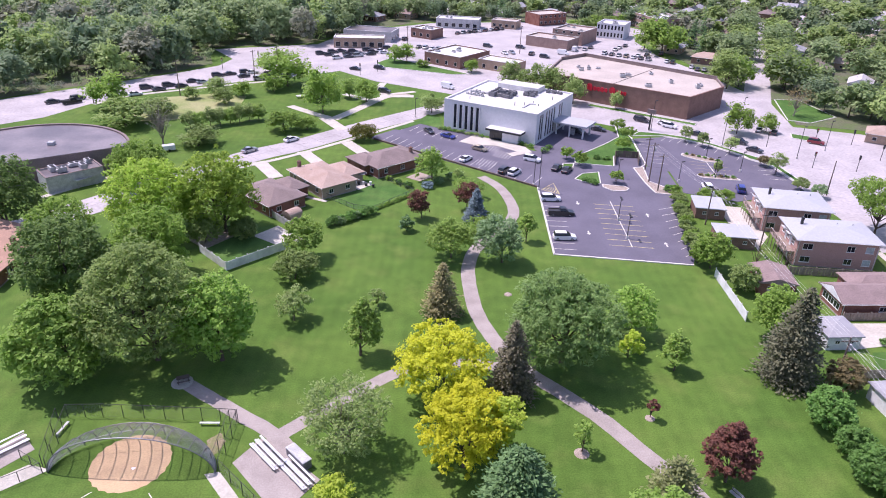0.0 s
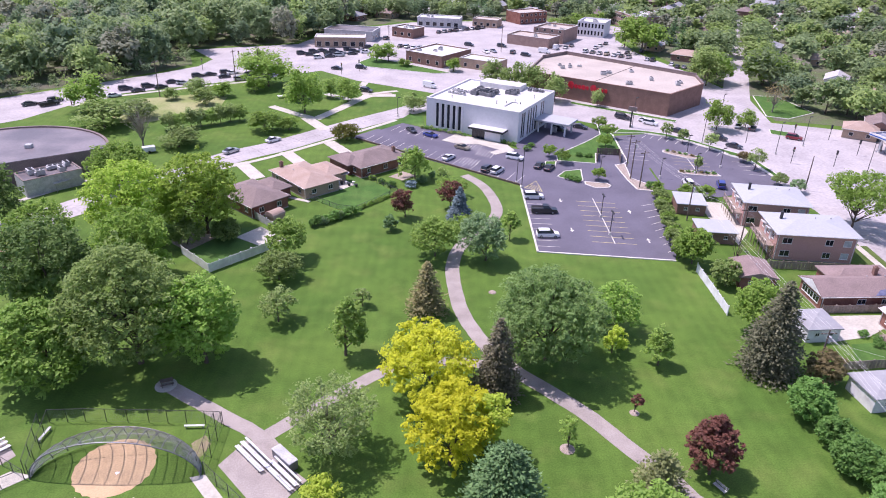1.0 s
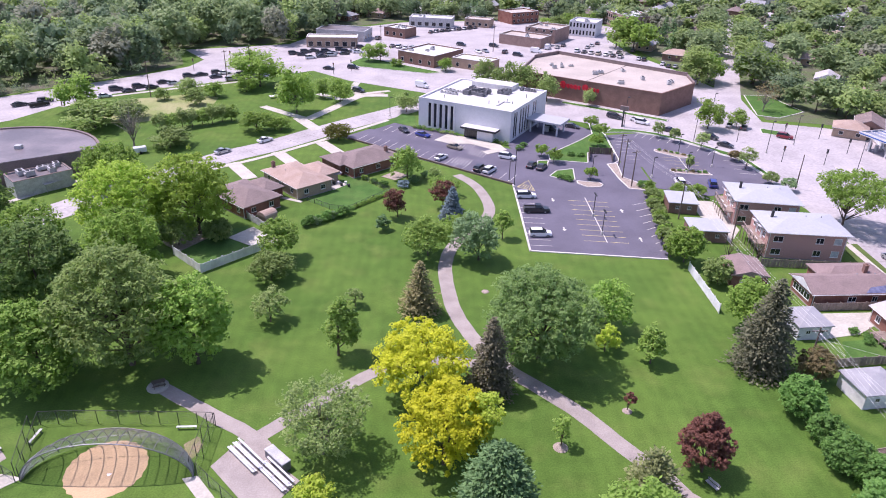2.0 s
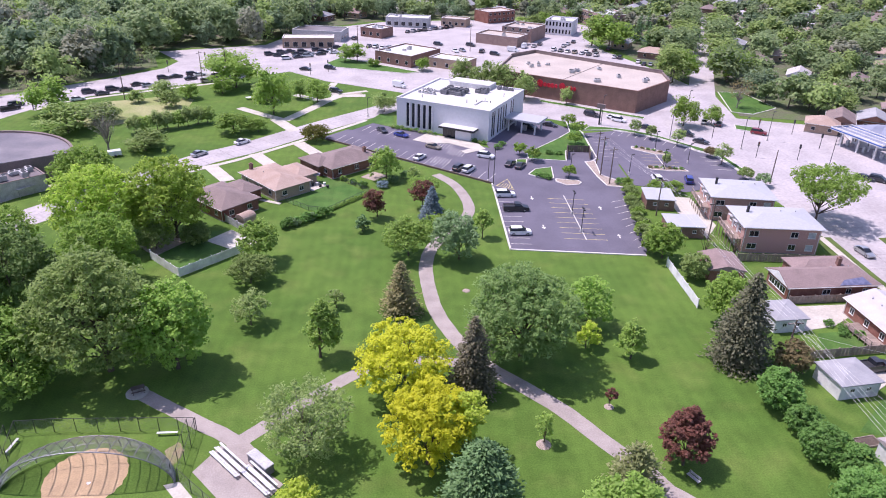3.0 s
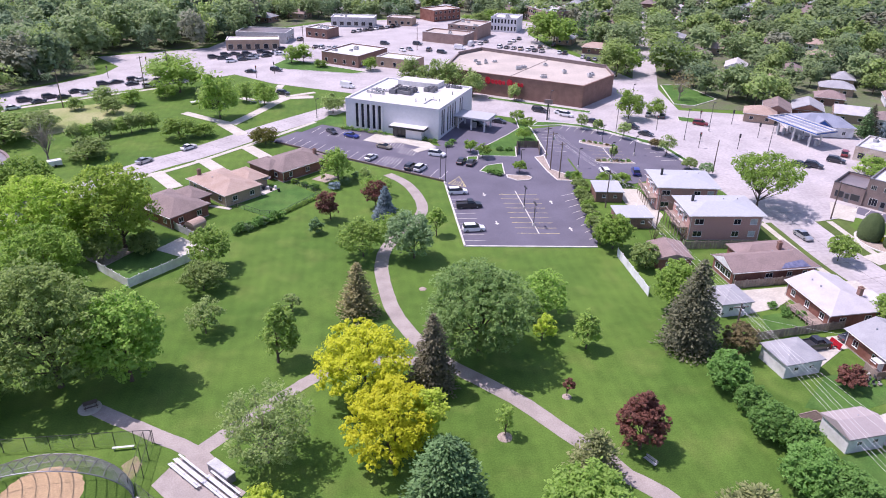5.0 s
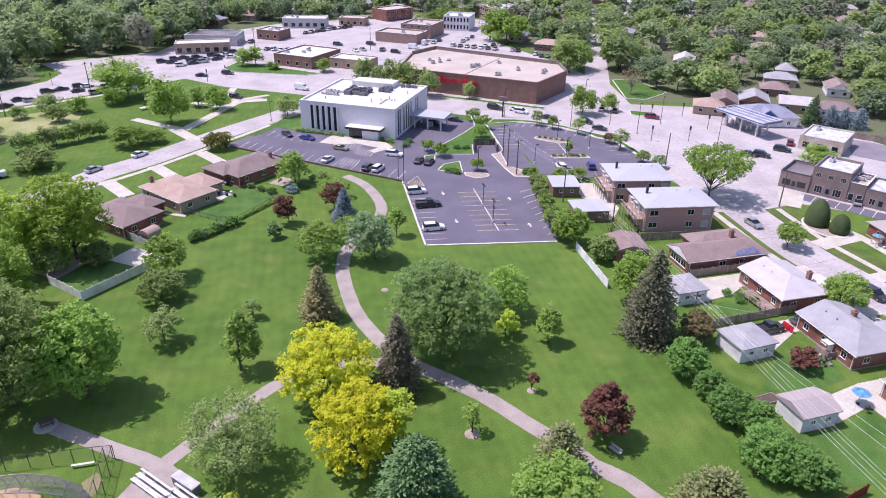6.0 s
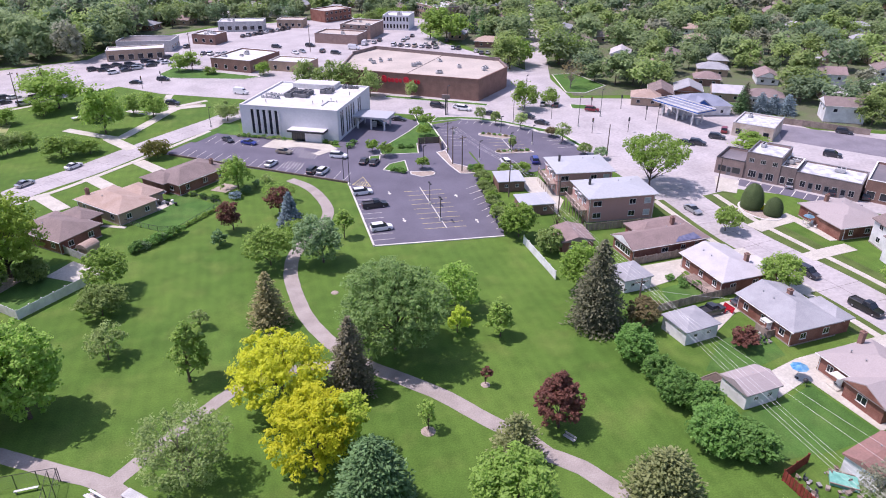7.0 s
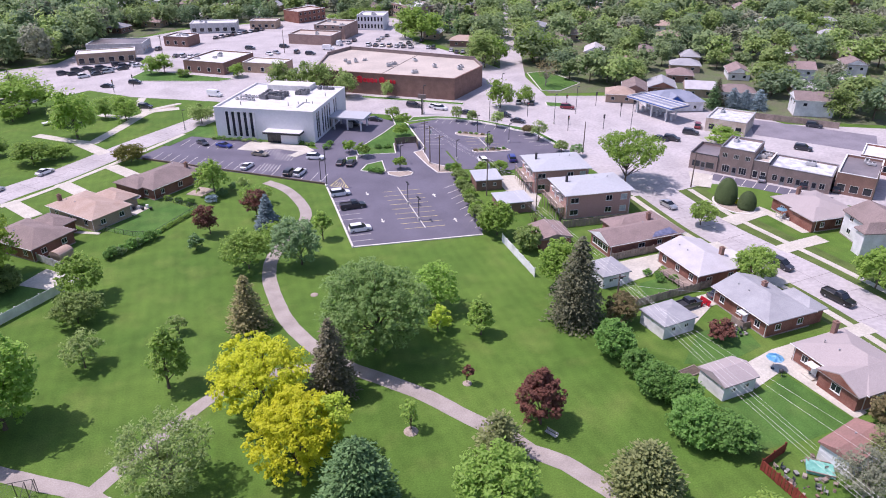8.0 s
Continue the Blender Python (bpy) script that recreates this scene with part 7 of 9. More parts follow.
slab("meadow_dry", [(-102.0, 216.0), (-95.9, 229.4), (-81.1, 236.4), (-69.0, 233.6), (-68.0, 221.0), (-77.0, 210.4), (-84.4, 203.3), (-94.0, 201.5)], -0.2, 0.02, M_DRYGRASS, "dry pale meadow grass", "meadow")
strip("walk_highway", [(-114.6, 218.7), (-107.9, 229.7), (-86.2, 244.6), (-65.5, 256.9)], 1.9, -0.2, 0.035, M_WALK, "pale sidewalk along the highway")
strip("walk_side_street", [(-52.4, 164.9), (-42.2, 173.9), (-30.9, 186.2), (-21.3, 197.4), (-10.3, 210.4)], 1.5, -0.2, 0.07, M_WALK, "pale sidewalk along the side street")
for px, py in ((-45.1, 164.2), (-35.3, 173.2), (-24.8, 182.4)):
    strip("drive_west", [(px - 3.6, py + 5.4), (px, py), (px + 3.6, py - 5.5)], 3.5, -0.2, 0.062, M_WALK, "pale concrete driveway", "driveway")
slab("patio_west", [(-23.3, 155.5), (-20.4, 158.5), (-17.6, 155.7), (-20.6, 152.2)], -0.2, 0.07, M_WALK, "pale concrete patio behind the ranch house", "patio")
slab("patio_west", [(-9.8, 161.5), (-6.5, 165.3), (-3.0, 162.5), (-6.3, 159.0)], -0.2, 0.07, M_MULCH, "tan patio behind the ranch house", "patio")
slab("yard_west", [(-27.6, 147.2), (-20.2, 141.2), (-15.9, 140.2), (-7.4, 150.9), (-17.6, 162.8), (-22.2, 153.1)], -0.2, 0.025, M_LAWN_YARD, "deep green fenced back lawn", "lawn")
slab("yard_shaded", [(-47.1, 118.2), (-39.9, 111.3), (-30.8, 121.0), (-36.2, 131.6), (-44.4, 126.8)], -0.2, 0.022, M_LAWN_YARD, "shaded back lawn behind the white fence", "lawn")
slab("patio_west", [(-38.8, 126.0), (-34.9, 131.2), (-28.4, 125.1), (-31.4, 121.1)], -0.2, 0.06, M_WALK, "pale concrete patio behind the white fence", "patio")
slab("patio_west", [(-51.6, 123.6), (-47.4, 129.8), (-42.5, 125.8), (-46.6, 119.6)], -0.2, 0.06, M_MULCH, "earthy patio under the maples", "patio")
strip("walk_house", [(-38.7, 152.2), (-33.2, 148.0), (-26.9, 144.8)], 1.0, -0.2, 0.05, M_WALK, "narrow concrete walk beside the ranch house")
strip("walk_residential", [(89.4, 126.8), (89.2, 107.1), (90.7, 93.5), (92.8, 79.2), (93.9, 66.2), (94.3, 41.3)], 1.4, -0.2, 0.05, M_WALK, "pale sidewalk along the residential street")
strip("walk_residential", [(105.2, 126.1), (104.6, 110.0), (106.0, 97.3), (107.9, 82.8), (109.1, 66.8), (109.3, 41.7)], 1.4, -0.2, 0.055, M_WALK, "pale sidewalk along the residential street")
slab("drive_east", [(67.9, 99.1), (93.2, 100.5), (93.5, 96.7), (76.4, 95.3), (72.7, 92.9), (66.7, 91.6), (66.8, 97.0)], -0.2, 0.066, M_WALK, "pale concrete driveway and yard", "driveway")
slab("drive_east", [(68.4, 81.2), (75.8, 83.6), (94.8, 85.0), (95.2, 82.3), (76.1, 80.1), (68.8, 75.6)], -0.2, 0.066, M_WALK, "pale concrete driveway beside the bungalow", "driveway")
slab("drive_east", [(67.3, 63.9), (76.7, 66.4), (96.2, 67.9), (96.7, 64.9), (78.8, 64.1), (73.3, 61.2), (67.6, 59.3)], -0.2, 0.066, M_WALK, "pale concrete driveway beside the bungalow", "driveway")
slab("yard_east", [(58.9, 49.1), (60.5, 58.1), (67.0, 58.4), (74.2, 60.5), (75.8, 49.3), (67.5, 48.6)], -0.2, 0.02, M_LAWN_YARD, "deep green back lawn behind the bungalow", "lawn")
slab("yard_east", [(61.5, 67.6), (67.2, 65.7), (75.8, 67.6), (77.2, 74.6), (68.9, 74.0)], -0.2, 0.02, M_LAWN_YARD, "deep green back lawn between the garages", "lawn")
slab("yard_east", [(66.3, 84.4), (68.6, 90.8), (75.4, 91.7), (76.1, 86.2)], -0.2, 0.02, M_LAWN_YARD, "deep green back lawn beside the deck", "lawn")
slab("patio_east", [(74.5, 62.0), (77.8, 63.7), (78.5, 50.3), (76.0, 49.8)], -0.2, 0.075, M_WALK, "pale concrete patio behind the bungalow", "patio")
slab("drive_east", [(63.0, 139.9), (63.7, 149.1), (69.2, 148.3), (69.1, 132.8), (64.3, 126.0), (65.1, 133.9)], -0.2, 0.066, M_WALK, "pale concrete yard behind the flats", "driveway")
slab("drive_strip", [(107.2, 128.5), (112.6, 136.7), (116.5, 132.2), (110.6, 125.3)], -0.2, 0.06, M_WALK, "pale concrete corner forecourt", "pavement")
strip("drive_across", [(101.5, 107.6), (107.0, 109.0), (114.2, 110.4)], 4.0, -0.2, 0.066, M_WALK, "pale concrete driveway", "driveway")
strip("drive_across", [(102.6, 93.4), (108.0, 94.2), (114.6, 94.8)], 3.2, -0.2, 0.066, M_WALK, "pale concrete driveway", "driveway")
slab("bed_yew", [(109.0 + 3.7 * math.cos(k * math.tau / 24), 115.2 + 5.4 * math.sin(k * math.tau / 24)) for k in range(24)], -0.2, 0.05, M_MULCH, "mulched bed round the clipped evergreens", "planting bed")
strip("kerb_yew", [(109.0 + 3.8 * math.cos(k * math.tau / 24), 115.2 + 5.5 * math.sin(k * math.tau / 24)) for k in range(25)], 0.35, -0.1, 0.16, M_KERB, "pale edging round the evergreen bed", "kerb")
slab("patio_across", [(112.6, 98.2), (115.2, 97.9), (115.0, 108.4), (112.2, 108.2)], -0.2, 0.07, M_WALK, "pale concrete front patio", "patio")
strip("drive_across", [(108.6, 73.1), (114.3, 74.9), (121.2, 76.2)], 3.3, -0.2, 0.066, M_WALK, "pale concrete driveway", "driveway")
house("brick_house", 120.9, 104.0, -2.0, 11.4, 12.8, M_BRICKRED, M_SHDUSTY, "red brick bungalow with a dusty rose roof across the street", 2.8, 1.7, chim=(-0.6, 5.0), wing=(-6.4, -6.4, 1.0, -0.2, False), group="bungalows across the street")
house("white_house", 123.4, 90.0, -14.0, 9.3, 9.8, M_SIDING, M_SHBROWN, "white two-storey house with a brown roof", 5.0, 2.0, gable=True, storeys=2, wing=(-7.2, -5.6, 2.0, -3.0, False), group="bungalows across the street")
house("brick_house", 125.9, 77.0, -12.2, 10.6, 10.2, M_BRICKRED, M_SHBROWN, "brick bungalow with a brown roof across the street", 2.8, 1.7, group="bungalows across the street")

# ---- fences ----
def board_fence(name, x0, y0, x1, y1, h, mat, label, board=1.2, gap=0.03, posts=True, rails=False):
    ln, an = math.hypot(x1 - x0, y1 - y0), math.degrees(math.atan2(y1 - y0, x1 - x0))
    f = thing(name, x0, y0, 0, an, label, "fence")
    n = max(1, round(ln / board))
    s = ln / n
    me = bpy.data.meshes.new("panel")
    bm = boxes((gap, -0.03, 0.05, s - gap, 0.03, h), bevel=0.012)
    bm.to_mesh(me)
    bm.free()
    me.materials.append(mat)
    pm = bpy.data.meshes.new("post")
    bm = boxes((-0.07, -0.07, -0.2, 0.07, 0.07, h + 0.12), (-0.09, -0.09, h + 0.12, 0.09, 0.09, h + 0.18))
    bm.to_mesh(pm)
    bm.free()
    pm.materials.append(mat)
    for k in range(n):
        part("panel", me, None, f).matrix_basis = pose(k * s, 0, 0)
    for k in range(0, n + 1, max(1, round(2.4 / s))):
        part("post", pm, None, f).matrix_basis = pose(k * s, 0, 0)
    return f


board_fence("vinyl_fence", 51.5, 99.0, 51.5, 114.4, 1.8, M_VINYL, "white vinyl panel fence beside the lawn", 2.4)
board_fence("yard_fence", 160.0, 170.9, 177.6, 152.8, 1.9, M_WOOD, "brown board fence along the yard behind the shops", 2.4)
board_fence("vinyl_fence", -47.1, 118.3, -39.9, 111.2, 1.8, M_VINYL, "white vinyl panel fence round a back yard", 2.4)
board_fence("vinyl_fence", -39.9, 111.2, -30.5, 121.0, 1.8, M_VINYL, "white vinyl panel fence beside the lawn", 2.4)
board_fence("vinyl_fence", -37.0, 135.3, -32.0, 129.9, 1.7, M_UNIT, "grey panel fence beside a patio", 2.4)
board_fence("wood_fence", 68.3, 100.0, 85.0, 101.0, 1.6, M_WOOD, "weathered wooden board fence", 0.6)
board_fence("wood_fence", 63.4, 83.9, 80.0, 85.6, 1.6, M_WOOD, "weathered wooden board fence", 0.6)
board_fence("wood_fence", 66.3, 116.3, 85.5, 114.9, 1.7, M_WOOD, "weathered wooden board fence beside the flats", 0.6)
board_fence("red_fence", 57.3, 46.3, 58.2, 36.7, 1.6, M_WOODRED, "dark red wooden board fence", 0.5)
board_fence("red_fence", 57.3, 46.3, 62.5, 47.9, 1.6, M_WOODRED, "dark red wooden board fence", 0.5)
board_fence("bin_enclosure", 46.7, 181.6, 52.8, 181.0, 1.9, M_POLE, "brown board enclosure for waste bins", 0.6)
board_fence("bin_enclosure", 52.8, 181.0, 51.6, 174.8, 1.9, M_POLE, "brown board enclosure for waste bins", 0.6)
board_fence("bin_enclosure", 45.4, 175.1, 46.7, 181.6, 1.9, M_POLE, "brown board enclosure for waste bins", 0.6)


def chain_fence(name, pts, h, label, step=2.6, mat=None, cell=0.16):
    """Posts, a top rail and a woven wire net of crossing strands."""
    f = thing(name, 0, 0, 0, 0, label, "fence")
    mat = mat or M_DARKMETAL
    wires, faces = [], []
    post = bpy.data.meshes.new("post")
    bm = tube(bmesh.new(), (0, 0, -0.3), (0, 0, h), 0.05, 0.05, 6)
    bm.to_mesh(post)
    bm.free()
    post.materials.append(mat)
    for i in range(len(pts) - 1):
        a, b = Vector((*pts[i], 0)), Vector((*pts[i + 1], 0))
        n = max(1, round((b - a).length / step))
        for k in range(n + (i == len(pts) - 2)):
            part("post", post, None, f).matrix_basis = Matrix.Translation(a.lerp(b, k / n))
        part("rail", tube(bmesh.new(), a + Vector((0, 0, h)), b + Vector((0, 0, h)), 0.035, 0.035, 6), mat, f)
        d = (b - a).normalized()
        nn = int((b - a).length / cell)
        for k in range(-int(h / cell), nn):
            for s in (1, -1):
                k0, k1 = (k, k + h / cell) if s > 0 else (k + h / cell, k)
                p, q = a + d * min(max(k0, 0), nn) * cell, a + d * min(max(k1, 0), nn) * cell
                z0 = (min(max(k0, 0), nn) - k0) * cell * (1 if s > 0 else -1)
                z1 = h - abs(min(max(k1, 0), nn) - k1) * cell
                o = len(wires)
                wires += [(p.x, p.y, 0.05 + abs(z0)), (q.x, q.y, max(z1, 0.06)), (q.x, q.y, max(z1, 0.06) + 0.012), (p.x, p.y, 0.062 + abs(z0))]
                faces.append((o, o + 1, o + 2, o + 3))
    w = part("wire_net", mesh_of("wire_net", wires, faces, M_STEEL), None, f)
    w["kind"] = "stuff"
    return f


chain_fence("chain_fence", [(-46.6, 60.8), (-48.9, 70.4), (-44.4, 70.7), (-36.1, 70.6), (-28.7, 70.5), (-26.6, 70.4)], 2.2, "dark chain-link fence behind the ball field")
chain_fence("chain_fence", [(-26.4, 70.4), (-26.2, 61.5), (-18.6, 54.5), (-13.2, 48.5)], 2.2, "dark chain-link fence along the ball field")
chain_fence("chain_fence", [(-27.4, 70.2), (-27.2, 62.2)], 2.2, "dark chain-link side cage beside the backstop")
chain_fence("chain_fence", [(-49.8, 69.7), (-47.5, 61.5)], 2.2, "dark chain-link side cage beside the backstop")
chain_fence("chain_fence", [(-50.8, 62.7), (-47.1, 60.6), (-56.5, 53.2)], 1.6, "dark chain-link fence along the ball field")
chain_fence("chain_fence", [(-27.6, 147.0), (-20.2, 141.0), (-16.0, 139.9), (-7.2, 151.1)], 1.2, "low dark chain-link fence round a back lawn")
chain_fence("chain_fence", [(-17.8, 163.1), (-7.2, 151.1)], 1.2, "low dark chain-link fence between yards")

# ---- ball field ----
slab("infield_clay", [(-37.4 + (4.7 + 0.12 * math.sin(k * 2.9)) * math.cos(k * math.tau / 48), 62.7 + (4.85 + 0.12 * math.sin(k * 2.9)) * math.sin(k * math.tau / 48)) for k in range(48)], -0.2, 0.015, M_CLAY, "worn orange clay round home plate", "infield")
pl = thing("home_plate", -36.7, 61.7, 0.016, 2.0, "white rubber home plate on the clay", "plate")
part("plate", prism([(-0.25, 0.2), (0.25, 0.2), (0.25, 0), (0, -0.25), (-0.25, 0)], 0, 0.03), M_VINYL, pl)
for tx, ty in ((-51.2, 44.7), (-22.6, 46.0)):
    d = Vector((tx + 36.7, ty - 61.7)).normalized()
    fl = line_mark(-36.7 + d.x * 5.0, 61.7 + d.y * 5.0, tx, ty, 0.12, 0.012, M_LINE, "foul_line")
    tagged(fl, "chalked white foul line on the grass", "line", "", "structure")
slab("pad_bleacher", [(-25.1, 63.1), (-22.7, 67.4), (-21.2, 67.5), (-18.8, 65.1), (-13.9, 60.8), (-17.2, 55.8), (-19.5, 57.0)], -0.2, 0.035, M_PATH, "concrete pad beside the ball field", "pavement")
slab("pad_bleacher", [(-57.1, 61.0), (-53.1, 67.3), (-50.1, 64.4), (-54.3, 58.3)], -0.2, 0.035, M_PATH, "concrete pad beside the ball field", "pavement")
slab("pad_dugout", [(-27.9, 61.1), (-26.2, 61.6), (-18.3, 52.4), (-20.1, 52.0)], -0.2, 0.04, M_WALK, "pale concrete strip along the base line", "pavement")
slab("pad_dugout", [(-49.4, 61.8), (-46.4, 61.2), (-54.8, 53.7), (-57.5, 54.5)], -0.2, 0.04, M_WALK, "pale concrete strip along the base line", "pavement")
slab("pad_table", [(-36.6 + 1.5 * math.cos(k * math.tau / 24), 78.4 + 1.6 * math.sin(k * math.tau / 24)) for k in range(24)], -0.2, 0.04, M_WALK, "small paved pad under the trees", "pavement")


def bleacher(x, y, rot, length, rows=3):
    b = thing("bleacher", x, y, 0.035, rot, "silver aluminium bleacher with three plank rows", "bleacher", "bleachers by the ball field")
    for r in range(rows):
        part("seat_plank", boxes((-length / 2, r * 0.75, 0.42 + r * 0.22, length / 2, r * 0.75 + 0.28, 0.47 + r * 0.22), bevel=0.012), M_ALU, b)
        if r:
            part("foot_plank", boxes((-length / 2, r * 0.75 - 0.4, 0.2 + r * 0.15, length / 2, r * 0.75 - 0.14, 0.25 + r * 0.15), bevel=0.012), M_ALU, b)
    for k in (-0.42, 0.0, 0.42):
        bm = boxes((-0.03, 0, 0, 0.03, 0.06, 0.42), (-0.03, rows * 0.75 - 0.5, 0, 0.03, rows * 0.75 - 0.44, 0.2 + rows * 0.22), (-0.03, 0, 0, 0.03, rows * 0.75 - 0.44, 0.06))
        tube(bm, (0, 0.03, 0.4), (0, rows * 0.75 - 0.47, 0.2 + rows * 0.22), 0.03, 0.03, 5)
        part("support", bm, M_STEEL, b).matrix_basis = pose(k * length, 0, 0)
    return b


bleacher(-21.7, 63.8, -46.0, 6.0)
bleacher(-17.5, 60.7, -46.0, 5.6)
bleacher(-53.3, 63.2, 49.5, 6.4)
jb = thing("storage_box", -17.0, 63.7, 0.035, -45.1, "grey metal equipment box beside the bleachers", "box")
part("body", boxes((-1.9, -0.6, 0, 1.9, 0.6, 1.25), bevel=0.04), M_PIPE, jb)
part("lid", boxes((-1.95, -0.65, 1.25, 1.95, 0.65, 1.4), bevel=0.04), M_UNIT, jb)
tb = thing("picnic_table", -36.5, 78.6, 0.04, 24.2, "weathered picnic table on the pad", "table")
part("tabletop", boxes((-0.9, -0.4, 0.7, 0.9, 0.4, 0.76)), M_POLE, tb)
for s in (-0.7, 0.7):
    part("bench", boxes((-0.9, s - 0.13, 0.42, 0.9, s + 0.13, 0.47)), M_POLE, tb)
    part("leg", boxes((s - 0.04, -0.7, 0, s + 0.04, 0.7, 0.08), (s - 0.04, -0.1, 0, s + 0.04, 0.1, 0.7)), M_POLE, tb)

slab("dirt_patch", [(-28.2 + (1.1 + 0.25 * math.sin(k * 2.3)) * math.cos(k * math.tau / 20), 66.2 + (1.9 + 0.3 * math.sin(k * 1.7)) * math.sin(k * math.tau / 20)) for k in range(20)], -0.2, 0.012, surf("worn_dirt", (0.28, 0.225, 0.15), 0.95, size=1.0, fine=0.2, fvar=0.25, bump=0.4, tint=(0.20, 0.21, 0.09)), "worn dirt patch beside the backstop", "infield")
bs = thing("backstop", -36.6, 61.0, 0, 2.0, "arched chain-link backstop over home plate", "backstop")
BA, BD, BH = 9.95, 6.4, 5.5


def bs_point(u, v):
    return Vector((-BA * math.cos(u), BD * math.sin(u) * math.sin(v), BH * math.sin(u) * math.cos(v)))


def bow(points, r, mat, name):
    return part(name, sweep(points, r), mat, bs)


for v in (0.0, 0.8, 1.35):
    bow([bs_point(math.pi * k / 28, v) for k in range(29)], 0.075 if v == 0 else 0.05, M_PIPE, "arch")
for k in range(1, 15):
    u = math.acos(1 - 2 * k / 15)
    bow([bs_point(u, 1.5 * j / 8) for j in range(9)], 0.06, M_PIPE, "rib")
vv, ff = [], []
NU, NV = 150, 44
for s in (1, -1):
    for k in range(-NV, NU):
        last = None
        for j in range(0, NV + 1, 2):
            c = k + j if s > 0 else k + NV - j
            if not 3 <= c <= NU - 3:
                last = None
                continue
            p = bs_point(math.pi * c / NU, 1.55 * j / NV)
            if last:
                o = len(vv)
                vv += [tuple(last), tuple(p), tuple(p + Vector((0.024, 0, 0.016))), tuple(last + Vector((0.024, 0, 0.016)))]
                ff.append((o, o + 1, o + 2, o + 3))
            last = p
net = part("wire_net", mesh_of("wire_net", vv, ff, M_STEEL), None, bs)
net["kind"] = "stuff"

for bx0, by0, br0 in ((-48.3, 67.9, 84), (-29.9, 69.7, 2)):
    pb = thing("player_bench", bx0, by0, 0, br0, "pale plank player bench beside the chain-link fence", "bench", "player benches")
    part("seat", boxes((-1.3, -0.16, 0.42, 1.3, 0.16, 0.47)), M_ALU, pb)
    for s in (-1.1, 1.1):
        part("leg", boxes((s - 0.04, -0.14, 0, s + 0.04, 0.14, 0.42)), M_STEEL, pb)
bed = thing("raised_bed", 61.2, 65.5, 0, 10.2, "brown timber-edged raised garden bed", "garden bed")
part("soil", boxes((-1.5, -0.8, 0, 1.5, 0.8, 0.22)), M_BARK, bed)
for s in (-1, 1):
    part("edge_board", boxes((-1.6, s * 0.86 - 0.05, 0, 1.6, s * 0.86 + 0.05, 0.32)), M_WOOD, bed)
    part("end_board", boxes((s * 1.56 - 0.05, -0.8, 0, s * 1.56 + 0.05, 0.8, 0.3)), M_WOOD, bed)

# ---- small park things ----
for mx, my, mr in ((28.9, 73.6, 0.7), (18.4, 66.5, 1.0), (11.8, 105.6, 0.7)):
    ring = thing("mulch_ring", mx, my, 0, 0, "ring of pale wood mulch on the lawn", "mulch")
    bm = bmesh.new()
    bmesh.ops.create_uvsphere(bm, u_segments=14, v_segments=6, radius=1.0, matrix=Matrix.LocRotScale((0, 0, 0), None, (mr, mr, 0.18)))
    part("mound", bm, M_MULCH, ring)
bench = thing("park_bench", 35.5, 59.8, 0, -61.9, "grey slatted park bench under the plum tree", "bench")
for k in range(4):
    part("slat", boxes((-0.9, -0.24 + 0.13 * k, 0.44, 0.9, -0.14 + 0.13 * k, 0.48)), M_UNIT, bench)
for k in range(3):
    part("back_slat", boxes((-0.9, 0.3, 0.55 + 0.13 * k, 0.9, 0.34, 0.65 + 0.13 * k)), M_UNIT, bench)
for s in (-0.8, 0.8):
    part("leg", boxes((s - 0.03, -0.24, 0, s + 0.03, -0.18, 0.44), (s - 0.03, 0.26, 0, s + 0.03, 0.32, 0.95)), M_DARKMETAL, bench)

# ---- poles, lamps and wires ----
def utility_pole(x, y, h, rot=0, arm=True, label="weathered wooden utility pole with a crossarm", can=False):
    p = thing("utility_pole", x, y, 0, rot, label, "utility pole")
    part("pole", tube(bmesh.new(), (0, 0, -0.5), (0, 0, h), 0.17, 0.11, 8), M_POLE, p)
    if arm:
        part("crossarm", boxes((-1.2, -0.06, h - 0.7, 1.2, 0.06, h - 0.55)), M_POLE, p)
        for k in (-1.1, -0.5, 0.5, 1.1):
            part("insulator", tube(bmesh.new(), (k, 0, h - 0.55), (k, 0, h - 0.35), 0.05, 0.03, 6), M_UNIT, p)
    if can:
        part("transformer", tube(bmesh.new(), (0.3, 0, h - 2.2), (0.3, 0, h - 1.2), 0.25, 0.25, 10), M_UNIT, p)
    return p


def lot_lamp(x, y, h, rot=0, heads=2, label="dark car park lamp pole with box heads"):
    p = thing("lamp_pole", x, y, 0, rot, label, "lamp post", "lamp posts")
    part("base", tube(bmesh.new(), (0, 0, 0), (0, 0, 0.7), 0.28, 0.26, 10), M_KERB, p)
    part("pole", tube(bmesh.new(), (0, 0, 0.6), (0, 0, h), 0.09, 0.07, 8), M_DARKMETAL, p)
    for s in ((-1, 1) if heads == 2 else (1,)):
        part("lamp_head", boxes((s * 0.15, -0.2, h - 0.1, s * 0.95, 0.2, h + 0.1), bevel=0.03), M_DARKMETAL, p)
    return p


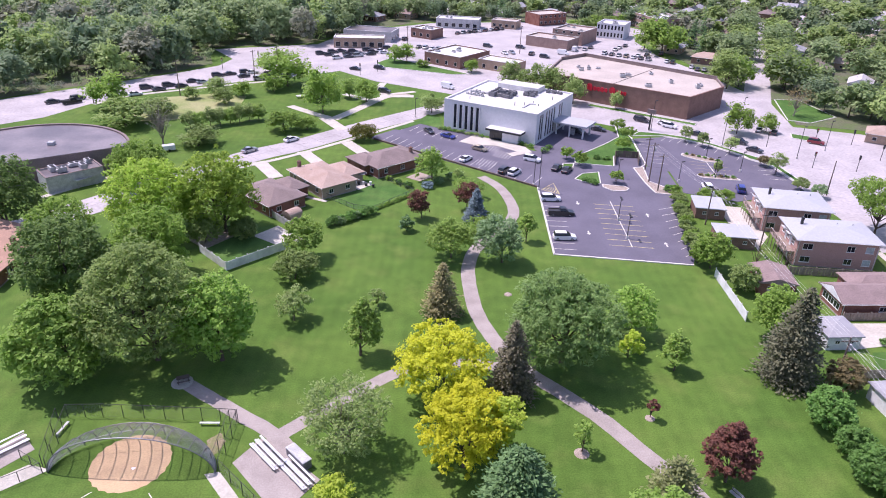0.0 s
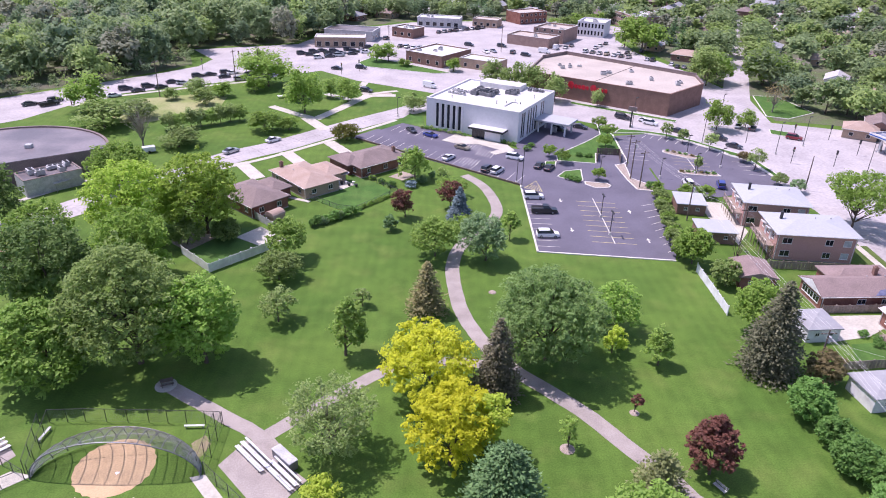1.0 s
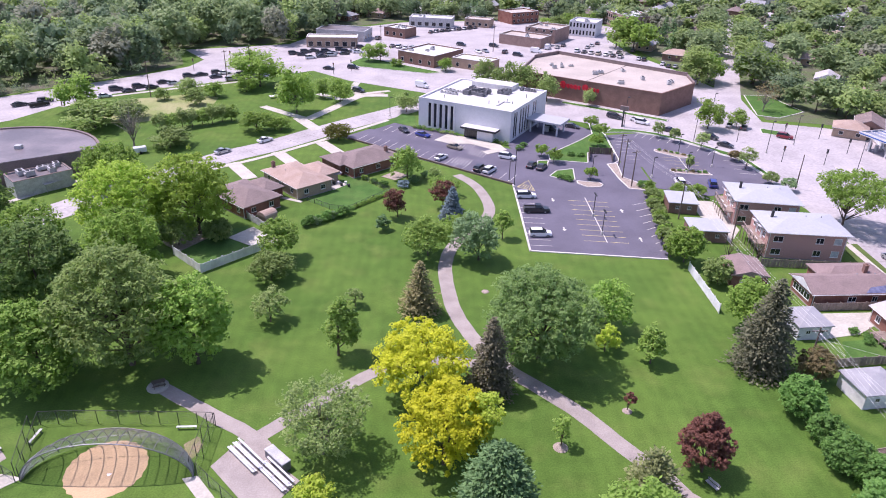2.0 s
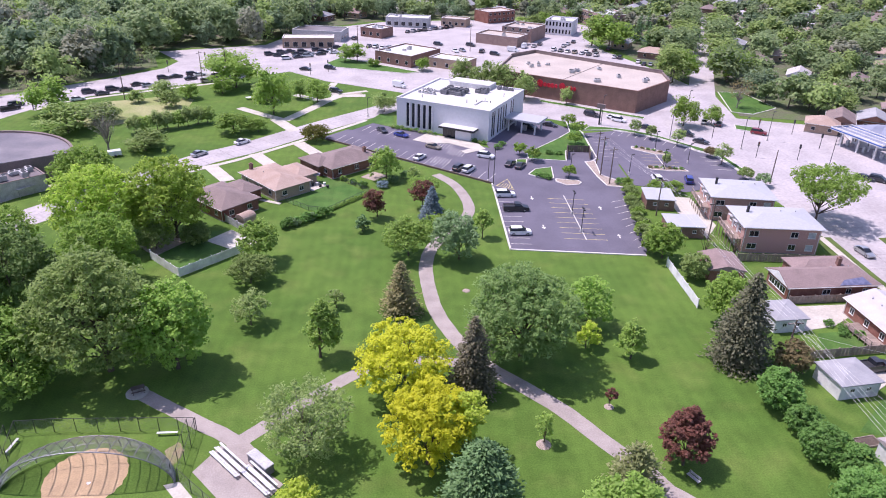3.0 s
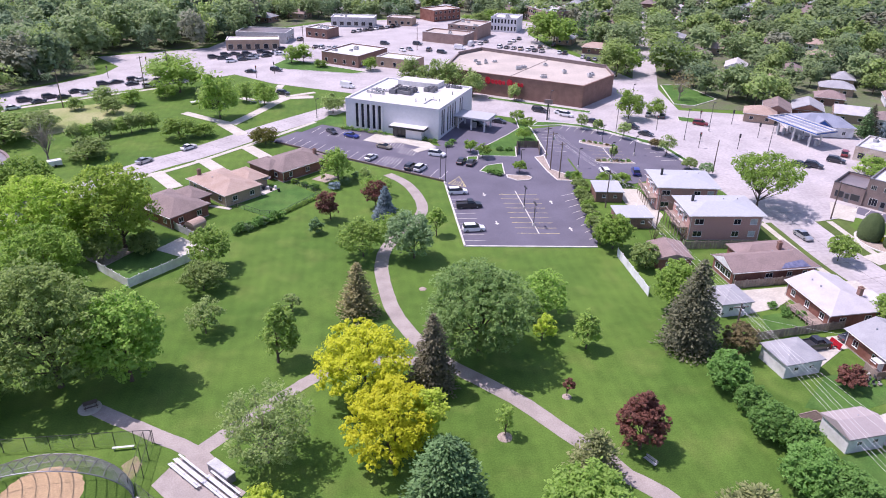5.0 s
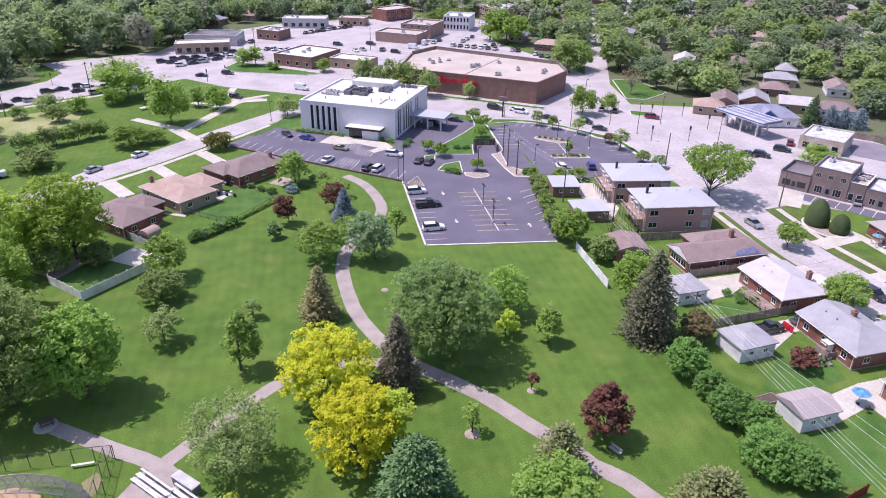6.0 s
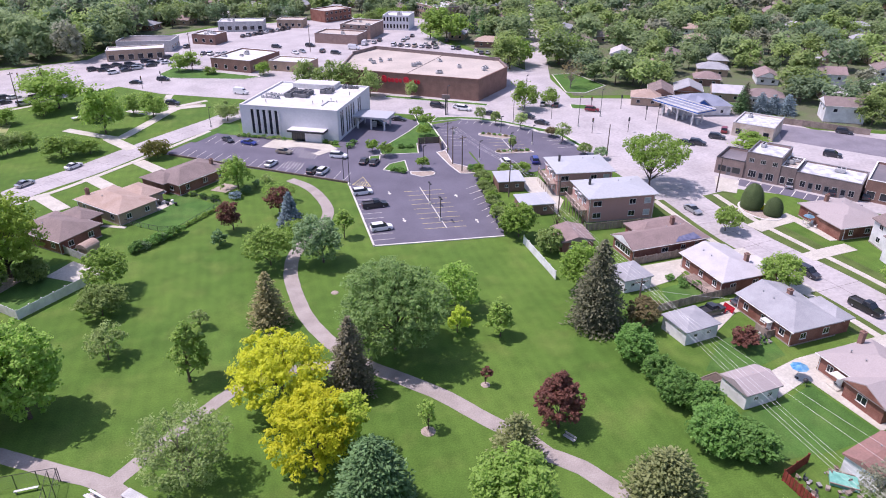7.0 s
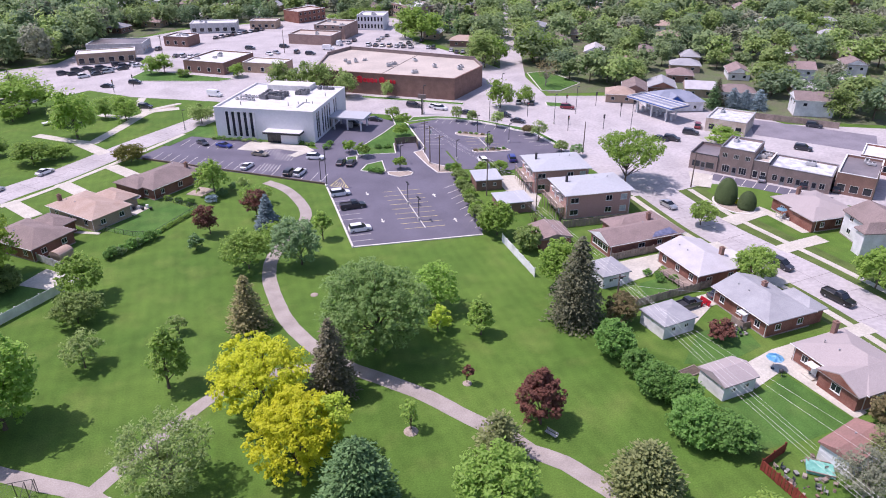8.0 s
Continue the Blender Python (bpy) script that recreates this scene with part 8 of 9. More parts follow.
def signal(x, y, h=4.6, rot=0):
    p = thing("traffic_signal", x, y, 0, rot, "dark traffic signal on a post at the crossing", "traffic light", "traffic signals")
    part("post", tube(bmesh.new(), (0, 0, -0.2), (0, 0, h), 0.09, 0.08, 8), M_DARKMETAL, p)
    hd = part("signal_head", boxes((-0.22, -0.2, h - 1.2, 0.22, 0.2, h), bevel=0.03), M_DARKMETAL, p)
    for k, m in enumerate((M_RED, M_YLINE, M_UNIT)):
        part("lens", tube(bmesh.new(), (0, -0.2, h - 0.2 - 0.38 * k), (0, -0.24, h - 0.2 - 0.38 * k), 0.13, 0.13, 10), m, hd)
    return p


utility_pole(52.5, 171.6, 9.1, 20)
utility_pole(51.3, 163.0, 10.4, 20, can=True)
utility_pole(52.0, 157.1, 9.6, 20)
utility_pole(57.5, 138.2, 9.0, -5, can=True)
utility_pole(65.0, 127.0, 8.1, -5)
utility_pole(58.6, 82.6, 8.1, 3, can=True)
utility_pole(59.0, 34.0, 7.2, 3)
utility_pole(106.3, 127.3, 9.0, 40, False, "tall bare steel street pole")
utility_pole(138.6, 105.3, 9.4, 40)
utility_pole(93.5, 157.6, 8.9, 0, False, "tall leaning street lamp pole")
for x, y, h in ((-91.1, 231.9, 12.2), (-71.6, 255.6, 11.5), (-63.5, 259.2, 12.6), (-114.7, 219.3, 11.9), (-17.9, 306.0, 13.3), (32.4, 321.6, 12.5)):
    utility_pole(x, y, h, 60)
lot_lamp(38.5, 139.0, 5.3, 90)
lot_lamp(38.4, 129.9, 5.3, 90)
lot_lamp(22.7, 155.2, 10.0, 0, 1)
lot_lamp(21.8, 158.4, 5.8, 0, 1)
for x, y, h in ((72.2, 182.7, 5.6), (69.3, 167.6, 5.5), (77.9, 172.6, 5.4), (59.1, 164.0, 5.3), (44.0, 165.4, 4.9), (80.3, 193.4, 9.0), (63.3, 207.8, 9.3), (98.2, 184.6, 9.2), (109.9, 192.5, 8.8), (115.8, 169.5, 8.6), (-10.0, 214.6, 6.1), (93.1, 214.3, 9.4)):
    lot_lamp(x, y, h, 30, 1)
for x, y, r in ((93.8, 194.6, 0), (121.0, 199.1, 90), (121.9, 185.1, 180), (110.0, 175.2, 90), (110.1, 199.3, 0), (99.2, 177.3, 0), (-88.7, 272.5, 0), (-78.4, 288.2, 0), (-28.1, 276.6, 90), (-34.3, 270.2, 0)):
    signal(x, y, 4.6, r)
sg = thing("shop_sign", 62.7, 207.8, 0, -32.3, "tall dark pylon sign beside the road", "sign")
part("pole", boxes((-0.2, -0.2, 0, 0.2, 0.2, 5.2)), M_DARKMETAL, sg)
part("panel", boxes((-1.3, -0.25, 5.2, 1.3, 0.25, 6.6), bevel=0.05), M_SHBROWN, sg)


def wire(name, a, b, sag):
    a, b = Vector(a), Vector(b)
    bm = sweep([a.lerp(b, k / 12) - Vector((0, 0, sag * 4 * (k / 12) * (1 - k / 12))) for k in range(13)], 0.015, 4)
    me = bpy.data.meshes.new(name)
    bm.to_mesh(me)
    bm.free()
    me.materials.append(M_TRIM)
    return tagged(new(name, me), "pale overhead power line between the utility poles", "cable", "overhead wires")


for o in (-1.1, -0.5, 0.5, 1.1):
    wire("power_line", (51.3 + o, 163.0, 10.0), (57.5 + o, 138.2, 8.6), 0.5)
    wire("power_line", (57.5 + o, 138.2, 8.6), (58.6 + o, 82.6, 7.8), 0.9)
    wire("power_line", (58.6 + o, 82.6, 7.8), (59.0 + o, 34.0, 6.9), 0.8)
for o in (3.0, 4.2):
    wire("power_line", (59.0, 82.6, 6.8), (59.4 + o * 2.4, 34.0, 5.8), 0.6)
wire("power_line", (57.5, 138.2, 7.3), (65.0, 127.0, 7.5), 0.3)
wire("power_line", (58.6, 82.6, 6.3), (77.2, 79.6, 2.8), 0.3)
wire("power_line", (65.0, 127.0, 7.2), (69.7, 123.5, 5.1), 0.2)

# ---- back yard clutter ----
dk = thing("back_deck", 75.8, 89.7, 0, 6.7, "pale wooden back deck with a railing and chairs", "deck")
for k in range(14):
    part("plank", boxes((-1.6, -3.4 + 0.48 * k, 0.55, 1.6, -3.4 + 0.48 * k + 0.44, 0.62)), M_WOOD, dk)
for k in range(6):
    part("post", boxes((-1.65, -3.4 + 1.3 * k, 0, -1.55, -3.3 + 1.3 * k, 1.5)), M_WOOD, dk)
part("rail", boxes((-1.67, -3.4, 1.45, -1.53, 3.3, 1.53)), M_WOOD, dk)
um = thing("patio_umbrella", 73.3, 62.4, 0.066, 1.9, "light blue patio umbrella on the concrete", "umbrella")
part("pole", tube(bmesh.new(), (0, 0, 0), (0, 0, 2.3), 0.03, 0.03, 6), M_STEEL, um)
bm = bmesh.new()
top = bm.verts.new((0, 0, 2.45))
rim = [bm.verts.new((1.3 * math.cos(k * math.tau / 8), 1.3 * math.sin(k * math.tau / 8), 1.95)) for k in range(8)]
for k in range(8):
    bm.faces.new((rim[k], rim[(k + 1) % 8], top))
bmesh.ops.solidify(bm, geom=bm.faces[:], thickness=0.02)
part("canopy", bm, surf("blue_canvas", (0.12, 0.42, 0.72), 0.7, size=0.8, fine=0.2, tint=(0.35, 0.62, 0.8)), um)
part("base", tube(bmesh.new(), (0, 0, 0), (0, 0, 0.1), 0.3, 0.25, 10), M_DARKMETAL, um)
gr = thing("barbecue_grill", 73.1, 60.6, 0.066, 16.9, "black kettle barbecue grill on the patio", "grill")
bm = bmesh.new()
bmesh.ops.create_uvsphere(bm, u_segments=12, v_segments=8, radius=0.36, matrix=Matrix.Translation((0, 0, 0.9)))
part("kettle", bm, M_DARKMETAL, gr)
for k in range(3):
    a = k * math.tau / 3
    part("leg", tube(bmesh.new(), (0.36 * math.cos(a), 0.36 * math.sin(a), 0), (0.18 * math.cos(a), 0.18 * math.sin(a), 0.7), 0.025, 0.025, 5), M_STEEL, gr)
plough = thing("snow_plough", 75.2, 81.0, 0.066, 8, "red snow plough blade standing before the pickup", "plough")
bm = bmesh.new()
rows = [[bm.verts.new((0.35 - 0.35 * math.cos(a), y0, 0.05 + 0.55 * (1 - math.cos(a)) + 0.25 * a)) for a in (0.0, 0.4, 0.8, 1.2, 1.6)] for y0 in (-1.15, 1.15)]
for k in range(4):
    bm.faces.new((rows[0][k], rows[0][k + 1], rows[1][k + 1], rows[1][k]))
bmesh.ops.solidify(bm, geom=bm.faces[:], thickness=0.06)
part("blade", bm, M_RED, plough)
for y0 in (-0.5, 0.5):
    part("arm", boxes((-1.0, y0 - 0.06, 0.25, 0.1, y0 + 0.06, 0.4)), M_DARKMETAL, plough)
part("lift_frame", boxes((-1.1, -0.55, 0.0, -0.95, 0.55, 0.8)), M_RED, plough)
um2 = thing("patio_umbrella", 113.7, 105.9, 0.07, 0, "pale blue patio umbrella before the bungalow", "umbrella")
part("pole", tube(bmesh.new(), (0, 0, 0), (0, 0, 2.3), 0.03, 0.03, 6), M_STEEL, um2)
bm = bmesh.new()
top = bm.verts.new((0, 0, 2.45))
rim = [bm.verts.new((1.15 * math.cos(k * math.tau / 8), 1.15 * math.sin(k * math.tau / 8), 2.0)) for k in range(8)]
for k in range(8):
    bm.faces.new((rim[k], rim[(k + 1) % 8], top))
bmesh.ops.solidify(bm, geom=bm.faces[:], thickness=0.02)
part("canopy", bm, surf("pale_blue_canvas", (0.30, 0.52, 0.66), 0.7, size=0.8, fine=0.2), um2)
for k in range(4):
    ch = thing("garden_chair", 113.7 + 1.0 * math.cos(k * 1.57 + 0.4), 105.3 + 1.3 * math.sin(k * 1.57 + 0.4), 0.07, 90 * k - 60, "white garden chair on the front patio", "chair", "front patio chairs")
    part("seat", boxes((-0.25, -0.25, 0.40, 0.25, 0.25, 0.45), bevel=0.02), M_TRIM, ch)
    part("backrest", boxes((-0.25, 0.2, 0.45, 0.25, 0.26, 0.9), bevel=0.02), M_TRIM, ch)
    for sx in (-0.22, 0.22):
        for sy in (-0.22, 0.22):
            part("leg", boxes((sx - 0.02, sy - 0.02, 0, sx + 0.02, sy + 0.02, 0.40)), M_TRIM, ch)
CL = random.Random(11)
M_JUNK = [surf("faded_plastic", (0.34, 0.33, 0.32), 0.6, size=0.4, fine=0.1, spread=0.3), surf("rusty_scrap", (0.20, 0.13, 0.10), 0.8, size=0.4, fine=0.1, spread=0.3), M_WOOD, surf("dark_plastic", (0.07, 0.075, 0.08), 0.5, size=0.4, fine=0.1), M_MULCH]
for k in range(64):
    if k < 34:
        cx, cy = CL.uniform(58.6, 65.0), CL.uniform(40.6, 46.0)
    elif k < 48:
        cx, cy = CL.uniform(71.9, 76.4), CL.uniform(70.6, 75.8)
    elif k < 56:
        cx, cy = CL.uniform(64.0, 69.0), CL.uniform(117.5, 122.8)
    else:
        cx, cy = CL.uniform(77.0, 78.2), CL.uniform(51.4, 59.6)
    s = CL.uniform(0.12, 0.34)
    if k % 3 == 2:
        bx = thing("garden_chair", cx, cy, 0.0, CL.uniform(0, 360), "plastic garden chair in a cluttered back yard", "chair", "yard chairs")
        mt = CL.choice(M_JUNK)
        part("seat", boxes((-0.25, -0.25, 0.40, 0.25, 0.25, 0.45), bevel=0.02), mt, bx)
        part("backrest", boxes((-0.25, 0.2, 0.45, 0.25, 0.26, 0.9), bevel=0.02), mt, bx)
        for sx in (-0.22, 0.22):
            for sy in (-0.22, 0.22):
                part("leg", boxes((sx - 0.02, sy - 0.02, 0, sx + 0.02, sy + 0.02, 0.40)), mt, bx)
    else:
        bx = thing("storage_crate", cx, cy, 0.0, CL.uniform(0, 90), "assorted weathered crate in a cluttered back yard", "crate", "yard clutter")
        part("crate", boxes((-s, -s * 0.7, 0, s, s * 0.7, s * 1.1), bevel=0.03), CL.choice(M_JUNK), bx)
        part("lid", boxes((-s * 1.05, -s * 0.75, s * 1.1, s * 1.05, s * 0.75, s * 1.18)), CL.choice(M_JUNK), bx)
pt = thing("wading_pool", 64.1, 43.9, 0, -38.9, "turquoise tarpaulin-covered pool in the corner yard", "pool")
part("basin", boxes((-1.6, -1.15, 0, 1.6, 1.15, 0.55), bevel=0.12), surf("turquoise_tarp", (0.20, 0.48, 0.40), 0.6, size=0.8, fine=0.2, tint=(0.12, 0.34, 0.28)), pt)
part("rim", boxes((-1.68, -1.23, 0.5, 1.68, -1.1, 0.62), (-1.68, 1.1, 0.5, 1.68, 1.23, 0.62)), M_WOOD, pt)
for k in range(6):
    pot = thing("planter", -21.7 + 0.9 * k, 156.0 - 0.35 * k * (k % 2), 0.07, 0, "dark patio planter or chair beside the ranch house", "planter", "patio planters")
    part("pot", tube(bmesh.new(), (0, 0, 0), (0, 0, 0.7), 0.28, 0.36, 8), M_DARKMETAL if k % 2 else M_TRIM, pot)
pu = thing("patio_umbrella", -20.6, 158.0, 0.07, 4.0, "pale grey patio umbrella behind the ranch house", "umbrella")
part("pole", tube(bmesh.new(), (0, 0, 0), (0, 0, 2.3), 0.03, 0.03, 6), M_STEEL, pu)
bm = bmesh.new()
top = bm.verts.new((0, 0, 2.6))
rim = [bm.verts.new((1.5 * math.cos(k * math.tau / 8), 1.5 * math.sin(k * math.tau / 8), 2.1)) for k in range(8)]
for k in range(8):
    bm.faces.new((rim[k], rim[(k + 1) % 8], top))
bmesh.ops.solidify(bm, geom=bm.faces[:], thickness=0.02)
part("canopy", bm, M_SHLIGHT, pu)
pic = thing("picnic_shelter", -50.5, 234.1, 0, 30.2, "small white-topped picnic table in the far park", "table")
part("tabletop", boxes((-1.4, -0.8, 0.7, 1.4, 0.8, 0.8)), M_SIDING, pic)
part("leg", boxes((-1.2, -0.1, 0, -1.0, 0.1, 0.7), (1.0, -0.1, 0, 1.2, 0.1, 0.7)), M_STEEL, pic)
trl = thing("parked_trailer", -74.4, 176.1, 0, 28.6, "white-topped trailer parked behind the round building", "trailer")
part("body", boxes((-1.6, -0.9, 0.4, 1.6, 0.9, 1.7), bevel=0.06), M_SIDING, trl)
for s in (-0.9, 0.9):
    part("wheel", tube(bmesh.new(), (0, s - 0.1, 0.35), (0, s + 0.1, 0.35), 0.35, 0.35, 12), M_TYRE, trl)

# ---- cars ----
CAR_PAINT = {"white": paint("white_car_paint", (0.78, 0.78, 0.79)), "silver": paint("silver_car_paint", (0.48, 0.49, 0.51), 0.3, 0.6), "dark": paint("dark_car_paint", (0.035, 0.035, 0.045)),
             "black": paint("black_car_paint", (0.012, 0.012, 0.014)), "blue": paint("blue_car_paint", (0.03, 0.05, 0.26)), "tan": paint("tan_car_paint", (0.36, 0.31, 0.24), 0.3, 0.5),
             "red": paint("red_car_paint", (0.22, 0.02, 0.03))}
M_LAMP = glassy("lamp_cover", (0.75, 0.75, 0.72), 0.15)
M_TAIL = glassy("tail_lamp_cover", (0.35, 0.01, 0.01), 0.2)
CAR_KITS = {}


def loft(sections):
    """A closed hull through cross-sections (x, half width low, half width high, z low, z high)."""
    bm = bmesh.new()
    prev = None
    for x, w0, w1, z0, z1 in sections:
        r = [bm.verts.new(q) for q in ((x, -w0, z0), (x, w0, z0), (x, w0 * 1.02, (z0 * 2 + z1) / 3), (x, w1, z1), (x, -w1, z1), (x, -w0 * 1.02, (z0 * 2 + z1) / 3))]
        if prev:
            for k in range(6):
                bm.faces.new((prev[k], prev[(k + 1) % 6], r[(k + 1) % 6], r[k]))
        else:
            bm.faces.new(r[::-1])
        prev = r
    bm.faces.new(prev)
    bmesh.ops.recalc_face_normals(bm, faces=bm.faces)
    return bm


def car_kit(kind, colour):
    p = CAR_PAINT[colour]
    c = thing(kind, 0, 0, -50, 0, {"white": "white", "silver": "silver", "dark": "dark grey", "black": "black", "blue": "blue", "tan": "tan", "red": "dark red"}[colour] + " " +
              {"sedan": "saloon car with dark windows", "suv": "sport utility car with roof rails", "pickup": "crew-cab pickup truck with an open bed", "van": "box-bodied delivery van"}[kind], "car", "cars")
    ln, w, hh = {"sedan": (4.7, 0.90, 1.42), "suv": (4.75, 0.94, 1.72), "pickup": (5.9, 1.0, 1.9), "van": (5.4, 1.0, 2.3)}[kind]
    a, belt = ln / 2, {"sedan": 0.92, "suv": 1.05, "pickup": 1.15, "van": 1.2}[kind]
    part("body", loft([(-a, w * 0.80, w * 0.76, 0.42, belt - 0.16), (-a + 0.15, w * 0.95, w * 0.88, 0.28, belt - 0.02), (-a * 0.5, w, w * 0.93, 0.25, belt), (a * 0.35, w, w * 0.93, 0.25, belt),
                       (a * 0.72, w * 0.98, w * 0.88, 0.25, belt - 0.1), (a - 0.12, w * 0.92, w * 0.8, 0.28, belt - 0.2), (a, w * 0.78, w * 0.7, 0.42, belt - 0.32)]), p, c)
    if kind == "pickup":
        g = [(-a * 0.12, w * 0.90, w * 0.74, belt - 0.02, hh - 0.05), (-a * 0.02, w * 0.90, w * 0.76, belt - 0.02, hh - 0.03), (a * 0.28, w * 0.90, w * 0.74, belt - 0.02, hh - 0.06), (a * 0.52, w * 0.86, w * 0.8, belt - 0.03, belt + 0.03)]
        rf = (-a * 0.11, a * 0.27)
        part("bed_floor", boxes((-a + 0.2, -w * 0.74, belt - 0.05, -a * 0.16, w * 0.74, belt + 0.012)), M_DARKMETAL, c)
        for s in (-1, 1):
            part("bed_side", boxes((-a + 0.08, s * w * 0.76, belt - 0.05, -a * 0.14, s * w * 0.92, belt + 0.2), bevel=0.03), p, c)
        part("tailgate", boxes((-a + 0.05, -w * 0.76, belt - 0.05, -a + 0.17, w * 0.76, belt + 0.19), bevel=0.02), p, c)
    elif kind == "van":
        g = [(-a + 0.08, w * 0.93, w * 0.86, belt - 0.02, hh), (a * 0.3, w * 0.93, w * 0.86, belt - 0.02, hh), (a * 0.72, w * 0.9, w * 0.8, belt - 0.12, belt + 0.04)]
        rf = (-a + 0.1, a * 0.3)
    elif kind == "suv":
        g = [(-a + 0.1, w * 0.88, w * 0.72, belt - 0.02, belt + 0.12), (-a + 0.38, w * 0.9, w * 0.74, belt - 0.02, hh - 0.06), (a * 0.12, w * 0.9, w * 0.76, belt - 0.02, hh - 0.03), (a * 0.52, w * 0.88, w * 0.8, belt - 0.04, belt + 0.03)]
        rf = (-a + 0.36, a * 0.13)
    else:
        g = [(-a * 0.76, w * 0.86, w * 0.78, belt - 0.03, belt + 0.03), (-a * 0.40, w * 0.88, w * 0.70, belt - 0.02, hh - 0.05), (a * 0.05, w * 0.88, w * 0.70, belt - 0.02, hh - 0.03), (a * 0.46, w * 0.86, w * 0.78, belt - 0.04, belt + 0.03)]
        rf = (-a * 0.40, a * 0.06)
    part("greenhouse", loft(g), p if kind == "van" else M_WINDOW, c)
    part("roof", loft([(rf[0], w * 0.72, w * 0.66, hh - 0.07, hh - 0.02), ((rf[0] + rf[1]) / 2, w * 0.75, w * 0.69, hh - 0.06, hh + 0.01), (rf[1], w * 0.72, w * 0.66, hh - 0.07, hh - 0.02)]), p, c)
    if kind == "van":
        part("windscreen", loft([(a * 0.31, w * 0.84, w * 0.8, belt + 0.1, hh - 0.12), (a * 0.6, w * 0.84, w * 0.78, belt + 0.1, belt + 0.42)]), M_WINDOW, c)
    for sx in (-0.62, 0.62):
        for s in (-1, 1):
            wh = part("wheel", tube(bmesh.new(), (sx * a, s * (w - 0.2), 0.33), (sx * a, s * (w + 0.01), 0.33), 0.33, 0.33, 14), M_TYRE, c)
            part("rim", tube(bmesh.new(), (sx * a, s * (w + 0.005), 0.33), (sx * a, s * (w + 0.025), 0.33), 0.21, 0.19, 10), M_STEEL, wh)
    for s in (-1, 1):
        part("headlight", boxes((a - 0.22, s * w * 0.58 - 0.17, belt - 0.36, a - 0.04, s * w * 0.58 + 0.17, belt - 0.22), bevel=0.03), M_LAMP, c)
        part("tail_light", boxes((-a - 0.005, s * w * 0.62 - 0.14, belt - 0.3, -a + 0.1, s * w * 0.62 + 0.14, belt - 0.14), bevel=0.02), M_TAIL, c)
        part("mirror", boxes((a * 0.36, s * (w + 0.02) - 0.09, belt - 0.03, a * 0.40, s * (w + 0.02) + 0.09, belt + 0.13), bevel=0.02), p, c)
    return c


def car(kind, colour, x, y, rot):
    at = pose(x, y, 0.065, 0, 0, rot)
    if (kind, colour) in CAR_KITS:
        return copy_thing(CAR_KITS[kind, colour], at)
    c = CAR_KITS[kind, colour] = car_kit(kind, colour)
    c.matrix_basis = at
    return c


car("sedan", "dark", -5.2, 198.9, -63)
car("sedan", "blue", 0.5, 194.5, -37)
car("sedan", "tan", 9.4, 183.9, -37)
car("sedan", "white", 5.4, 175.2, 56)
car("suv", "dark", 15.3, 167.1, 56)
car("suv", "white", 17.7, 166.0, 56)
car("suv", "white", 23.3, 176.3, -26)
car("sedan", "dark", 29.1, 170.4, 62)
car("sedan", "dark", 31.5, 168.9, 62)
car("suv", "white", 24.8, 149.2, 1)
car("pickup", "black", 26.1, 141.0, 1)
car("suv", "white", 25.1, 128.7, 1)
car("suv", "blue", 72.8, 158.7, 76)
car("suv", "white", 64.8, 159.5, 89)
car("suv", "dark", 62.7, 216.9, -38)
car("suv", "white", 70.0, 211.2, -38)
car("sedan", "dark", 76.4, 203.4, -42)
car("suv", "dark", 86.7, 197.0, -42)
car("sedan", "dark", 88.4, 189.8, -42)
car("suv", "dark", 39.7, 202.6, -32)
car("sedan", "dark", 46.6, 205.7, -32)
car("sedan", "silver", 94.1, 118.9, -84)
car("suv", "dark", 97.6, 87.7, -82)
car("pickup", "black", 98.0, 74.6, -80)
car("pickup", "dark", 71.6, 81.0, 8)
car("sedan", "dark", 79.3, 82.3, 5)
car("sedan", "silver", 125.7, 125.5, 48)
car("suv", "dark", 132.1, 118.9, 47)
car("sedan", "dark", 135.9, 116.3, 47)
car("suv", "dark", 137.7, 114.5, 47)
car("van", "dark", 146.6, 116.0, 47)
car("suv", "dark", 152.6, 140.6, -47)
car("suv", "dark", 171.7, 156.4, -48)
car("sedan", "silver", -53.0, 177.1, 52)
car("sedan", "white", -43.8, 187.2, 50)
car("sedan", "dark", -127.5, 218.4, 43)
car("pickup", "black", -121.5, 218.7, 43)
car("suv", "dark", -121.8, 223.4, 43)
car("sedan", "white", -105.9, 230.7, 36)
car("suv", "dark", -105.8, 240.0, 36)
car("sedan", "dark", -100.7, 238.0, 36)
car("suv", "dark", -99.4, 244.0, 36)
car("sedan", "dark", -94.8, 243.6, 36)
car("sedan", "dark", -93.2, 251.1, 34)
car("sedan", "silver", -89.3, 250.1, 34)
car("suv", "dark", -87.1, 261.1, 32)
car("sedan", "dark", -83.3, 264.1, 32)
car("suv", "dark", -78.3, 267.4, 32)
car("sedan", "white", -75.7, 267.5, 32)
car("pickup", "dark", -67.9, 266.3, 32)
car("suv", "silver", -70.5, 257.5, 31)
car("sedan", "dark", -77.2, 260.9, 32)
car("suv", "dark", -55.9, 306.5, 27)
car("sedan", "dark", -52.0, 304.6, 27)
car("suv", "white", -47.5, 298.6, 26)
car("sedan", "dark", -44.5, 308.3, 20)
car("suv", "dark", -42.6, 312.8, 21)
car("sedan", "silver", -39.2, 309.4, 20)
car("suv", "dark", -33.9, 313.0, 14)
car("sedan", "white", -30.6, 316.5, 14)
car("suv", "dark", -27.9, 322.6, 14)
